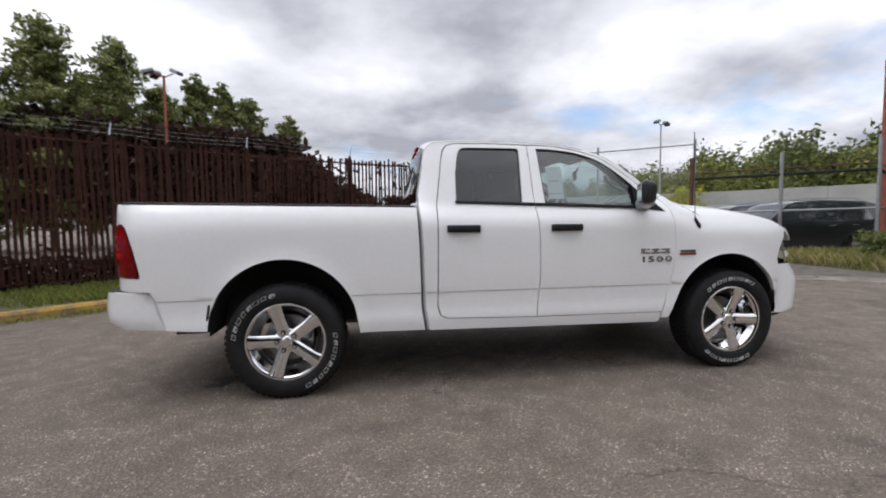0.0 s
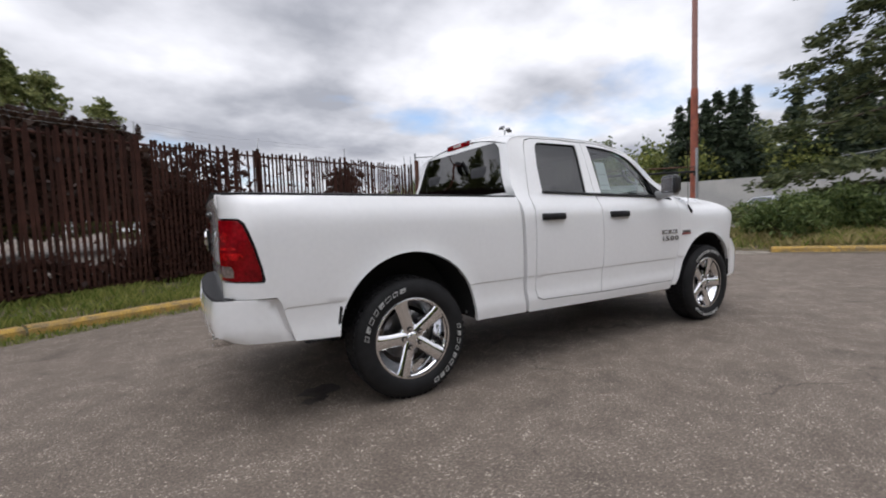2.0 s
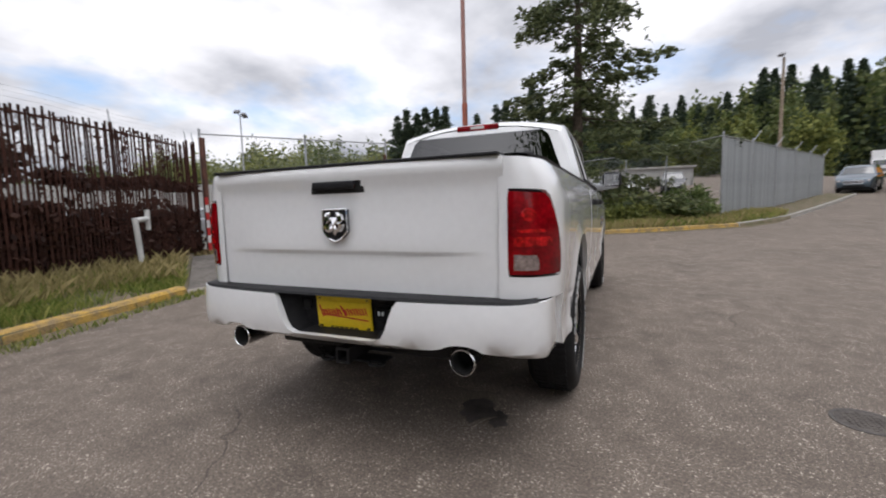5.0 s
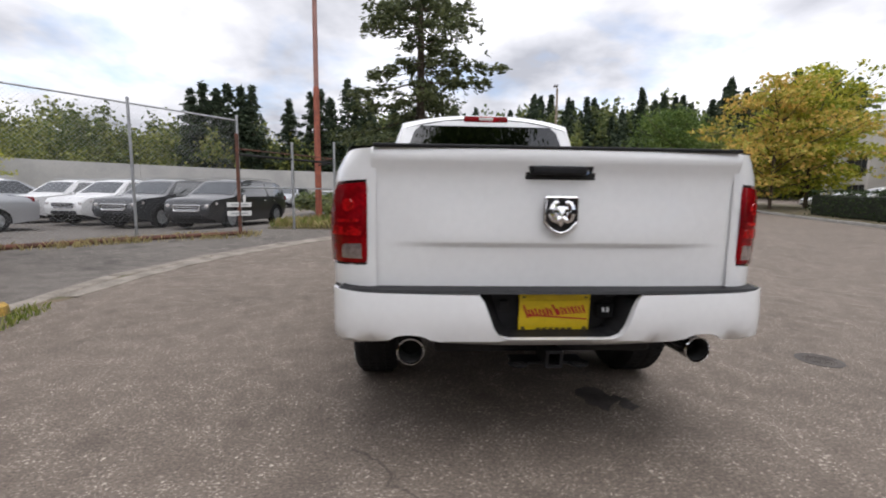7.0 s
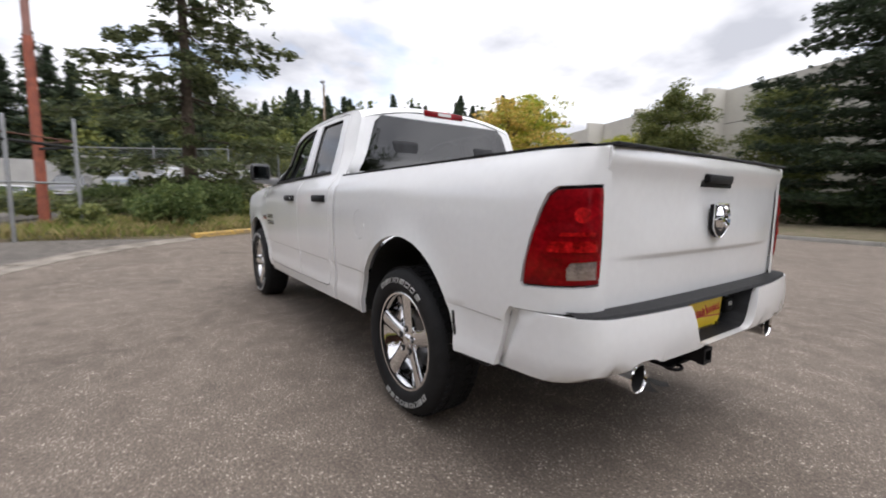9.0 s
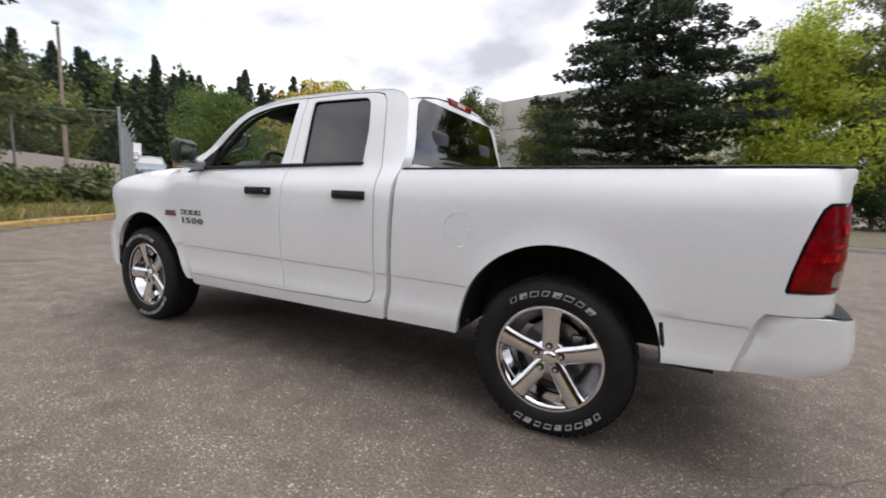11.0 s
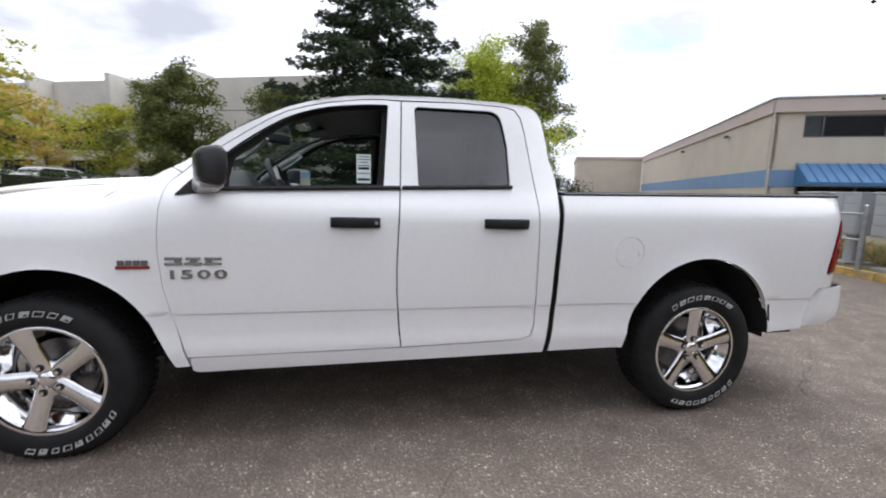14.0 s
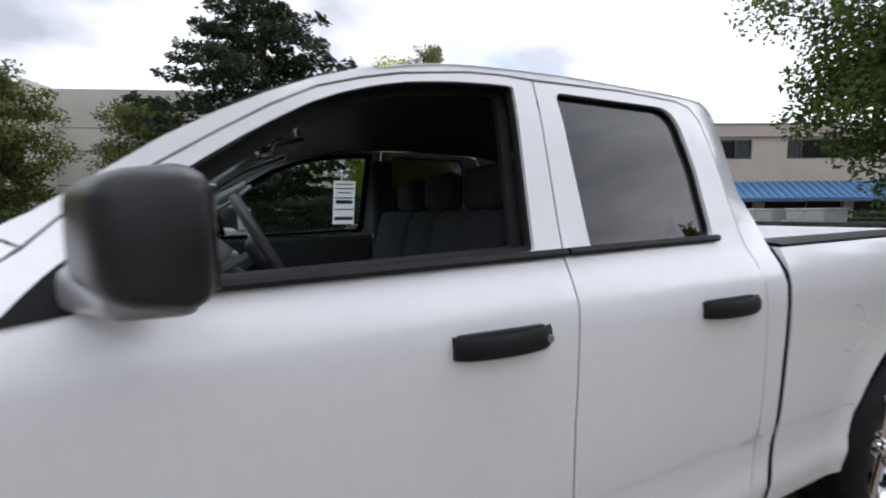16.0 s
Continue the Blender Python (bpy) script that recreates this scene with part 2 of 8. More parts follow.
    sr = N("ShaderNodeMapRange"); sr.inputs["From Min"].default_value, sr.inputs["From Max"].default_value = 0.57, 0.72
    sr.inputs["To Min"].default_value, sr.inputs["To Max"].default_value = 1.0, stain
    L(st.outputs["Fac"], sr.inputs["Value"])
    m1 = N("ShaderNodeMath"); m1.operation = 'MULTIPLY'
    m2 = N("ShaderNodeMath"); m2.operation = 'MULTIPLY'
    L(dk.outputs[0], m1.inputs[0]); L(crm.outputs["Result"], m1.inputs[1])
    L(m1.outputs[0], m2.inputs[0]); L(sr.outputs[0], m2.inputs[1])
    hsv = N("ShaderNodeHueSaturation")
    L(last, hsv.inputs["Color"]); L(m2.outputs[0], hsv.inputs["Value"])
    L(hsv.outputs["Color"], b.inputs["Base Color"])
    bp = N("ShaderNodeBump"); bp.inputs["Strength"].default_value = 0.55; bp.inputs["Distance"].default_value = 0.006
    L(vor.outputs["Distance"], bp.inputs["Height"]); L(bp.outputs[0], b.inputs["Normal"])
    MATS[name] = m
    return m


WHITE = mat("white_paint", (0.875, 0.88, 0.885), 0.24, 0, var=0.015, scale=2, fine=30, coat=1.0, spec=0.4)
BLACK = mat("black_plastic", (0.018, 0.018, 0.02), 0.55, 0, var=0.25, scale=20, fine=300, bump=0.08, bscale=500, spec=0.25)
SHELL = mat("mirror_shell_plastic", (0.022, 0.022, 0.024), 0.34, 0, var=0.2, scale=20, fine=300, bump=0.05, bscale=500, spec=0.5)
RUBBER = mat("tyre_rubber", (0.014, 0.014, 0.015), 0.72, 0, var=0.25, scale=12, fine=200, bump=0.05, spec=0.3)
CHROME = mat("chrome", (0.88, 0.88, 0.89), 0.06, 1.0, var=0.03, scale=8, fine=40)
DARKCHROME = mat("dark_metal", (0.26, 0.26, 0.265), 0.32, 1.0, var=0.15, scale=10)
# matt black for undersides, and for sheets and discs standing for shade
UNDER = mat("underbody_and_shade", (0.02, 0.02, 0.02), 0.9, 0, var=0.3)
DARKGAP = mat("seal_rubber", (0.012, 0.012, 0.012), 0.8, 0, var=0.2)
REDLENS = mat("red_lens", (0.26, 0.002, 0.006), 0.2, 0, var=0.30, scale=9, fine=60, coat=0.28, spec=0.15)
REDDEEP = mat("red_lens_bright", (0.60, 0.008, 0.010), 0.22, 0, var=0.45, scale=26, fine=90, coat=0.4, spec=0.15)
REVLENS = mat("reversing_lens", (0.50, 0.40, 0.38), 0.16, 0.5, var=0.25, scale=40, fine=160, coat=0.6)
BADGE = mat("bright_badge_metal", (0.44, 0.44, 0.45), 0.25, 1.0, var=0.12, scale=14)
CLEARLENS = mat("clear_lens", (0.66, 0.62, 0.60), 0.10, 0.3, var=0.07, scale=30, fine=120, coat=1.0)
TINT = glass("privacy_glass", (0.045, 0.05, 0.055), ior=2.05)
CLEAR = glass("clear_glass", (0.74, 0.86, 0.84), ior=2.2)
YELLOW = mat("yellow_plate", (0.83, 0.60, 0.01), 0.4, 0, var=0.05)
REDINK = mat("red_ink", (0.52, 0.02, 0.015), 0.5, 0, var=0.05)
BLUEINK = mat("dark_ink", (0.10, 0.07, 0.02), 0.5, 0, var=0.1)
CLOTH = mat("seat_cloth", (0.032, 0.033, 0.036), 0.9, 0, var=0.2, scale=15, fine=300, bump=0.1, bscale=400)
TRIM = mat("interior_trim", (0.035, 0.036, 0.038), 0.6, 0, var=0.15, fine=200)
SAIL = mat("smooth_black_plastic", (0.012, 0.012, 0.013), 0.7, 0, var=0.2, fine=200, spec=0.12)
# grey stands for the white door mirrored in glossy plastic
FOOT = mat("mirror_reflection_grey", (0.34, 0.345, 0.355), 0.35, 0, var=0.15, fine=200, coat=0.3)
GREYTRIM = mat("grey_trim", (0.23, 0.24, 0.245), 0.6, 0, var=0.08, fine=200)
PAPER = mat("paper", (0.78, 0.80, 0.80), 0.6, 0, var=0.03)
GREYINK = mat("grey_ink", (0.25, 0.27, 0.29), 0.6, 0, var=0.05)
DARKRED = mat("dark_red_enamel", (0.26, 0.02, 0.02), 0.3, 0, var=0.05)
WHITEINK = mat("white_rubber_lettering", (0.46, 0.46, 0.45), 0.7, 0, var=0.12)
ASPHALT = asphalt_mat("asphalt", (0.122, 0.098, 0.079), (0.197, 0.161, 0.132), (0.56, 0.495, 0.41), 0.76)
LOT = asphalt_mat("lot_asphalt", (0.092, 0.082, 0.072), (0.168, 0.150, 0.132), (0.36, 0.33, 0.29), 0.55)

GUTTERCONC = mat("worn_gutter_concrete", (0.30, 0.265, 0.225), 0.88, 0, var=0.25, scale=3, fine=40, bump=0.25, bscale=40, col2=(0.18, 0.158, 0.13))
CONC = mat("concrete", (0.36, 0.345, 0.32), 0.85, 0, var=0.16, scale=2.5, fine=40, bump=0.15, bscale=60, col2=(0.27, 0.26, 0.235))
YKERB = mat("worn_yellow_kerb", (0.50, 0.31, 0.06), 0.85, 0, var=0.25, scale=7, fine=50, bump=0.3, bscale=40, col2=(0.24, 0.175, 0.09), rnd=0.12)
SOIL = mat("verge_soil", (0.16, 0.125, 0.085), 0.95, 0, var=0.25, scale=3, fine=40, bump=0.5, bscale=25, col2=(0.10, 0.095, 0.045))
GALV = mat("galvanised_steel", (0.42, 0.43, 0.44), 0.45, 0.8, var=0.12, scale=9, fine=60)
RUST = mat("rusty_red_paint", (0.36, 0.105, 0.06), 0.75, 0, var=0.15, scale=5, fine=60, col2=(0.24, 0.075, 0.05), bump=0.1)
RUSTBROWN = mat("rusty_brown_steel", (0.15, 0.062, 0.04), 0.8, 0, var=0.25, scale=6, fine=60, col2=(0.085, 0.042, 0.03), bump=0.15)
SLAT = mat("brown_slat", (0.068, 0.029, 0.021), 0.8, 0, var=0.2, scale=3, fine=40, rnd=0.25, col2=(0.037, 0.016, 0.012), spec=0.15)
GREYSLAT = mat("grey_slat", (0.36, 0.38, 0.39), 0.6, 0, var=0.1, scale=3, rnd=0.15)
WOODPOST = mat("weathered_wood", (0.30, 0.235, 0.17), 0.9, 0, var=0.2, scale=4, fine=50, bump=0.3, bscale=30)
BARK = mat("bark", (0.115, 0.085, 0.062), 0.95, 0, var=0.3, scale=6, fine=40, bump=0.6, bscale=14)
PALEBARK = mat("pale_bark", (0.33, 0.30, 0.26), 0.9, 0, var=0.25, scale=5, fine=30, bump=0.3, bscale=14)

def paper_mat(name, col):
    """Thin paper: daylight behind it shines through."""
    m = bpy.data.materials.new(name)
    m.use_nodes = True
    nt = m.node_tree
    N, L = nt.nodes.new, nt.links.new
    b = nt.nodes["Principled BSDF"]
    b.inputs["Roughness"].default_value = 0.7
    n = N("ShaderNodeTexNoise"); n.inputs["Scale"].default_value = 40
    r = N("ShaderNodeValToRGB")
    r.color_ramp.elements[0].color = (*[c * .93 for c in col], 1); r.color_ramp.elements[1].color = (*col, 1)
    L(n.outputs["Fac"], r.inputs[0])
    t = N("ShaderNodeBsdfTranslucent")
    L(r.outputs["Color"], b.inputs["Base Color"]); L(r.outputs["Color"], t.inputs["Color"])
    x = N("ShaderNodeMixShader"); x.inputs[0].default_value = 0.55
    L(b.outputs[0], x.inputs[1]); L(t.outputs[0], x.inputs[2])
    L(x.outputs[0], nt.nodes["Material Output"].inputs["Surface"])
    MATS[name] = m
    return m


STICKER = paper_mat("thin_paper", (0.85, 0.87, 0.87))

# ---- mesh helpers ----
from mathutils import geometry as geo2


def finish(name, bm, material, parent=None, label="", smooth=False, angle=40):
    me = bpy.data.meshes.new(name)
    bm.to_mesh(me)
    bm.free()
    return link_mesh(name, me, material, parent, label, smooth, angle)


def link_mesh(name, me, material, parent=None, label="", smooth=False, angle=40):
    for mt in (material if isinstance(material, (list, tuple)) else [material]):
        me.materials.append(mt)
    if smooth:
        me.shade_smooth()
        if angle < 180:
            me.set_sharp_from_angle(angle=radians(angle))
    ob = new(name, me)
    if parent is not None:
        ob.parent = parent
    if label:
        ob["label"] = label
    return ob


def part(name, bm, material, parent, label="", smooth=False, angle=40):
    return finish(name, bm, material, parent, label, smooth, angle)


def thing(name, label, category, group="", kind="", m=None):
    e = new(name)
    e.empty_display_size = 0.2
    if m is not None:
        e.matrix_basis = m
    return tagged(e, label, category, group, kind)


def quads_mesh(name, V, material, parent=None, label=""):
    """V: n x 4 x 3 corners of loose quads."""
    n = len(V)
    me = bpy.data.meshes.new(name)
    me.vertices.add(n * 4); me.loops.add(n * 4); me.polygons.add(n)
    me.vertices.foreach_set("co", np.ascontiguousarray(V, dtype=np.float32).ravel())
    me.loops.foreach_set("vertex_index", np.arange(n * 4, dtype=np.int32))
    me.polygons.foreach_set("loop_start", np.arange(0, n * 4, 4, dtype=np.int32))
    me.update(calc_edges=True)
    return link_mesh(name, me, material, parent, label)


def box(bm, c, s, bevel=0.0, m=None, seg=2):
    r = bmesh.ops.create_cube(bm, size=1.0)
    bmesh.ops.scale(bm, vec=s, verts=r["verts"])
    if bevel:
        es = list({e for v in r["verts"] for e in v.link_edges})
        rb = bmesh.ops.bevel(bm, geom=es, offset=bevel, segments=seg, profile=0.5, affect='EDGES')
        vs = [v for v in rb["verts"]] if rb.get("verts") else r["verts"]
        vs = list({v for f in rb["faces"] for v in f.verts} | {v for v in r["verts"] if v.is_valid})
    else:
        vs = r["verts"]
    if m is not None:
        bmesh.ops.transform(bm, matrix=m, verts=vs)
    bmesh.ops.translate(bm, vec=c, verts=vs)
    return vs


def cyl(bm, p0, p1, r0, r1=None, n=12, caps=True):
    p0, p1 = Vector(p0), Vector(p1)
    r1 = r0 if r1 is None else r1
    d = p1 - p0
    q = d.to_track_quat('Z', 'Y').to_matrix()
    rings = []
    for p, r in ((p0, r0), (p1, r1)):
        rings.append([bm.verts.new(p + q @ Vector((r * math.cos(a), r * math.sin(a), 0))) for a in (2 * math.pi * i / n for i in range(n))])
    for i in range(n):
        bm.faces.new((rings[0][i], rings[0][(i + 1) % n], rings[1][(i + 1) % n], rings[1][i]))
    if caps:
        bm.faces.new(rings[0][::-1]); bm.faces.new(rings[1])


def tube(bm, pts, r, n=8, closed=False):
    """A round bar along a polyline; r is one radius or one for each point."""
    pts = [Vector(p) for p in pts]
    rs = r if isinstance(r, (list, tuple)) else [r] * len(pts)
    rings = []
    for i, p in enumerate(pts):
        a = pts[i - 1] if (i or closed) else p
        b = pts[(i + 1) % len(pts)] if (i < len(pts) - 1 or closed) else p
        q = (b - a).to_track_quat('Z', 'Y').to_matrix()
        rings.append([bm.verts.new(p + q @ Vector((rs[i] * math.cos(t), rs[i] * math.sin(t), 0))) for t in (2 * math.pi * k / n for k in range(n))])
    m = len(rings)
    for i in range(m if closed else m - 1):
        A, B = rings[i], rings[(i + 1) % m]
        for k in range(n):
            bm.faces.new((A[k], A[(k + 1) % n], B[(k + 1) % n], B[k]))
    if not closed:
        bm.faces.new(rings[0][::-1]); bm.faces.new(rings[-1])


def lathe(bm, prof, n=48, axis='Y', c=(0, 0, 0)):
    """Revolves (radius, height) pairs round an axis through c."""
    rings = []
    for r, h in prof:
        ring = []
        for k in range(n):
            a = 2 * math.pi * k / n
            p = (r * math.cos(a), h, r * math.sin(a)) if axis == 'Y' else (r * math.cos(a), r * math.sin(a), h)
            ring.append(bm.verts.new((p[0] + c[0], p[1] + c[1], p[2] + c[2])))
        rings.append(ring)
    for A, B in zip(rings, rings[1:]):
        for k in range(n):
            bm.faces.new((A[k], A[(k + 1) % n], B[(k + 1) % n], B[k]))


def sheet(bm, outline, holes, fn, step=0.08, flange=0.0, inward=None, flip=False, rows=()):
    """A curved sheet: the plane figure (outline less holes) is cut into small triangles and laid by fn(u, v) into space.
    flange: its edges are turned inward by that much, along the vector inward. rows: heights v at which creases run."""
    loops = [list(outline)] + [list(h) for h in holes]
    pts, edges = [], []
    for lp in loops:
        dense = []
        for i, p in enumerate(lp):
            q = lp[(i + 1) % len(lp)]
            k = max(1, int(math.hypot(q[0] - p[0], q[1] - p[1]) / step))
            dense += [(p[0] + (q[0] - p[0]) * j / k, p[1] + (q[1] - p[1]) * j / k) for j in range(k)]
        s = len(pts)
        pts += dense
        edges += [(s + i, s + (i + 1) % len(dense)) for i in range(len(dense))]
    nb = len(pts)

    def inside(p, lp):
        c = False
        for i in range(len(lp)):
            (x1, y1), (x2, y2) = lp[i], lp[i - 1]
            if (y1 > p[1]) != (y2 > p[1]) and p[0] < (x2 - x1) * (p[1] - y1) / (y2 - y1) + x1:
                c = not c
        return c

    arr = np.array(pts)
    us = np.arange(arr[:, 0].min() + step / 2, arr[:, 0].max(), step)
    vs = np.arange(arr[:, 1].min() + step / 2, arr[:, 1].max(), step)
    for u in us:
        for v in vs:
            p = (u, v)
            if inside(p, loops[0]) and not any(inside(p, h) for h in loops[1:]) and np.min(np.hypot(arr[:, 0] - u, arr[:, 1] - v)) > step * 0.45 and all(abs(v - r) > step * .3 for r in rows):
                pts.append(p)
    for r in rows:
        last = None
        for u in np.arange(arr[:, 0].min() + .01, arr[:, 0].max(), step * .8):
            p = (u, r)
            if inside(p, loops[0]) and not any(inside(p, h) for h in loops[1:]) and np.min(np.hypot(arr[:, 0] - u, arr[:, 1] - r)) > .012:
                pts.append(p)
                if last is not None:
                    edges.append((last, len(pts) - 1))
                last = len(pts) - 1
            else:
                last = None
    vo, eo, fo, _, _, _ = geo2.delaunay_2d_cdt([Vector(p) for p in pts], edges, [], 0, 1e-6)
    vo = [tuple(v) for v in vo]
    tris = []
    for f in fo:
        c = (sum(vo[i][0] for i in f) / len(f), sum(vo[i][1] for i in f) / len(f))
        if inside(c, loops[0]) and not any(inside(c, h) for h in loops[1:]):
            tris.append(f)
    made = {}

    def vert(i):
        if i not in made:
            made[i] = bm.verts.new(fn(*vo[i]))
        return made[i]

    faces = []
    for f in tris:
        t = [vert(i) for i in (f if not flip else reversed(f))]
        try:
            faces.append(bm.faces.new(t))
        except ValueError:
            pass
    if flange:
        fs = set(faces)
        rim = [e for e in {e for f in faces for e in f.edges} if len(e.link_faces) == 1]
        r = bmesh.ops.extrude_edge_only(bm, edges=rim)
        nv = [g for g in r["geom"] if isinstance(g, bmesh.types.BMVert)]
        bmesh.ops.translate(bm, vec=Vector(inward) * flange, verts=nv)
    return faces


def grid(bm, us, vs, fn, flip=False):
    """A net of quads over fn(u, v)."""
    V = [[bm.verts.new(fn(u, v)) for v in vs] for u in us]
    for i in range(len(us) - 1):
        for j in range(len(vs) - 1):
            f = (V[i][j], V[i + 1][j], V[i + 1][j + 1], V[i][j + 1])
            bm.faces.new(f[::-1] if flip else f)
    return V


def curve(table):
    """Smooth interpolation through (x, y) pairs, flat beyond the ends (monotone cubic)."""
    xs = [p[0] for p in table]; ys = [p[1] for p in table]
    n = len(xs)
    d = [(ys[i + 1] - ys[i]) / (xs[i + 1] - xs[i]) for i in range(n - 1)]
    m = [d[0]] + [0 if d[i - 1] * d[i] <= 0 else 2 * d[i - 1] * d[i] / (d[i - 1] + d[i]) for i in range(1, n - 1)] + [d[-1]]

    def f(x):
        if x <= xs[0]:
            return ys[0]
        if x >= xs[-1]:
            return ys[-1]
        i = 0
        while x > xs[i + 1]:
            i += 1
        h = xs[i + 1] - xs[i]
        t = (x - xs[i]) / h
        return (ys[i] * (1 + 2 * t) * (1 - t) ** 2 + h * m[i] * t * (1 - t) ** 2 + ys[i + 1] * t * t * (3 - 2 * t) + h * m[i + 1] * t * t * (t - 1))
    return f


def arc(cx, cz, a, b, t0, t1, n=24):
    return [(cx + a * math.cos(radians(t0 + (t1 - t0) * i / n)), cz + b * math.sin(radians(t0 + (t1 - t0) * i / n))) for i in range(n + 1)]


def rounded(pts, r, n=5):
    """A polygon with its corners rounded; r is one radius or one for each corner."""
    out = []
    k = len(pts)
    for i, p in enumerate(pts):
        p = Vector(p)
        a, b = Vector(pts[i - 1]) - p, Vector(pts[(i + 1) % k]) - p
        ri = r[i] if isinstance(r, (list, tuple)) else r
        ri = min(ri, a.length * 0.48, b.length * 0.48)
        if ri <= 0:
            out.append(tuple(p)); continue
        A, B = p + a.normalized() * ri, p + b.normalized() * ri
        for j in range(n + 1):
            t = j / n
            out.append(tuple(A * (1 - t) ** 2 + p * 2 * t * (1 - t) + B * t * t))
    return out


def ease(a, b, x):
    t = min(1, max(0, (x - a) / (b - a)))
    return t * t * (3 - 2 * t)


def ground_z(x, y):
    """Height of the ground: level by the truck, rising up the street ahead and more gently across the fenced lot."""
    s = max(0.0, min(x, 56.0) - 4.0)
    up = 0.02 * s + 0.0009 * s * s + max(0.0, x - 56) * 0.07
    lot = 0.006 * s + 0.0006 * max(0.0, s - 16) ** 2
    w = ease(2, 9, y)
    up *= 1 - 0.5 * ease(-16, -45, y)
    return up * (1 - w) + lot * w

# ---- the pickup truck ----
# rear axle at x = 0, front axle at x = 3.569, right side at y < 0
SIDE = curve([(.38, .94), (.42, .966), (.45, .976), (.50, .984), (.545, .9885), (.575, .984), (.61, .9805), (.70, .983), (.724, .984), (.731, .9905), (.76, .9935), (.9, 1.0), (1.08, 1.003),
              (1.19, 1.000), (1.25, .993), (1.27, .988), (1.30, .978), (1.335, .961), (1.36, .944), (1.385, .922), (1.41, .895)])
REAR_ARCH = (0.0, 0.50, 0.505, 0.50)
FRONT_ARCH = (3.515, 0.50, 0.475, 0.467)
CREASES = (.51, .545, .575, .61, .70, .724, .731, .76)


def flare(x, z, a):
    cx, cz, ax, bz = a
    r = math.hypot((x - cx) / ax, (z - cz) / bz)
    return 0.014 * math.exp(-((r - 1.0) / 0.09) ** 2) if z > 0.4 else 0.0


def bed_at(u, z, out=0.0):
    w = SIDE(z) + flare(u, z, REAR_ARCH) + out
    if u > -0.85:
        return u, w, z
    th = (-0.85 - u) / 0.26
    return -0.85 - (0.265 + out) * math.sin(th), 0.80 + (w - 0.80) * math.cos(th), z


BELT = 1.372


def cab_y(x, z):
    """Half width of cab and doors at height z."""
    if z <= BELT:
        y = SIDE(z) + flare(x, z, FRONT_ARCH)
        if z > 1.27:
            y = 0.988 - (z - 1.27) * 0.657
    else:
        y = 0.921 - (z - BELT) * 0.30 - 0.10 * max(0, z - 1.74) 
    y -= 0.05 * ease(1.15, 0.95, x) * ease(1.3, 1.6, z)
    y -= 0.10 * ease(2.35, 3.05, x) * ease(1.3, 1.55, z)
    return y


FENDER_ROLL = curve([(1.08, 0.0), (1.16, .010), (1.22, .033), (1.27, .070), (1.31, .122), (1.335, .175), (1.355, .23), (1.38, .29), (1.40, .33)])
HOOD_EDGE = curve([(3.0, 1.405), (3.15, 1.396), (3.22, 1.388), (3.3, 1.366), (3.46, 1.350), (3.6, 1.326), (3.8, 1.280), (3.95, 1.232), (4.05, 1.175), (4.1, 1.168)])


def fender_y(x, z):
    y = SIDE(min(z, 1.08)) + flare(x, z, FRONT_ARCH)
    y -= FENDER_ROLL(z)
    y -= 0.30 * max(0.0, (x - 3.95) / 0.6) ** 2 * 1.6
    # beside the windscreen the fender runs on flush with the door
    k = ease(3.34, 3.0, x)
    return y * (1 - k) + cab_y(x, z) * k


def nose(q, off=0.0, depth=1.0):
    a = abs(q)
    y = math.copysign(min(.965, .99 * math.sin(min(1, a) * math.pi / 2) ** .92), q) if q else 0
    return 4.555 - .52 * a ** 2.0 * depth + off, y


ROOF_EDGE = curve([(0.95, 1.74), (1.0, 1.785), (1.022, 1.800), (1.04, 1.828), (1.07, 1.850), (1.12, 1.864), (1.3, 1.876), (1.7, 1.880), (2.05, 1.867), (2.35, 1.812), (2.55, 1.735), (2.75, 1.628), (2.95, 1.480), (3.05, 1.40)])
ROOF_MID = curve([(1.02, 1.900), (1.04, 1.922), (1.07, 1.938), (1.12, 1.950), (1.25, 1.962), (1.6, 1.974), (1.95, 1.964), (2.15, 1.936), (2.3, 1.890)])


def truck_side_sheet(s, name, outline, holes, fn, parent, material=WHITE, label="", step=0.06, flange=0.03):
    bm = bmesh.new()
    sheet(bm, outline, holes, lambda u, v: (lambda p: (p[0], s * p[1], p[2]))(fn(u, v)), step, flange, (0, -s, 0), flip=(s > 0), rows=CREASES if material is WHITE else ())
    return part(name, bm, material, parent, label, smooth=True, angle=35)


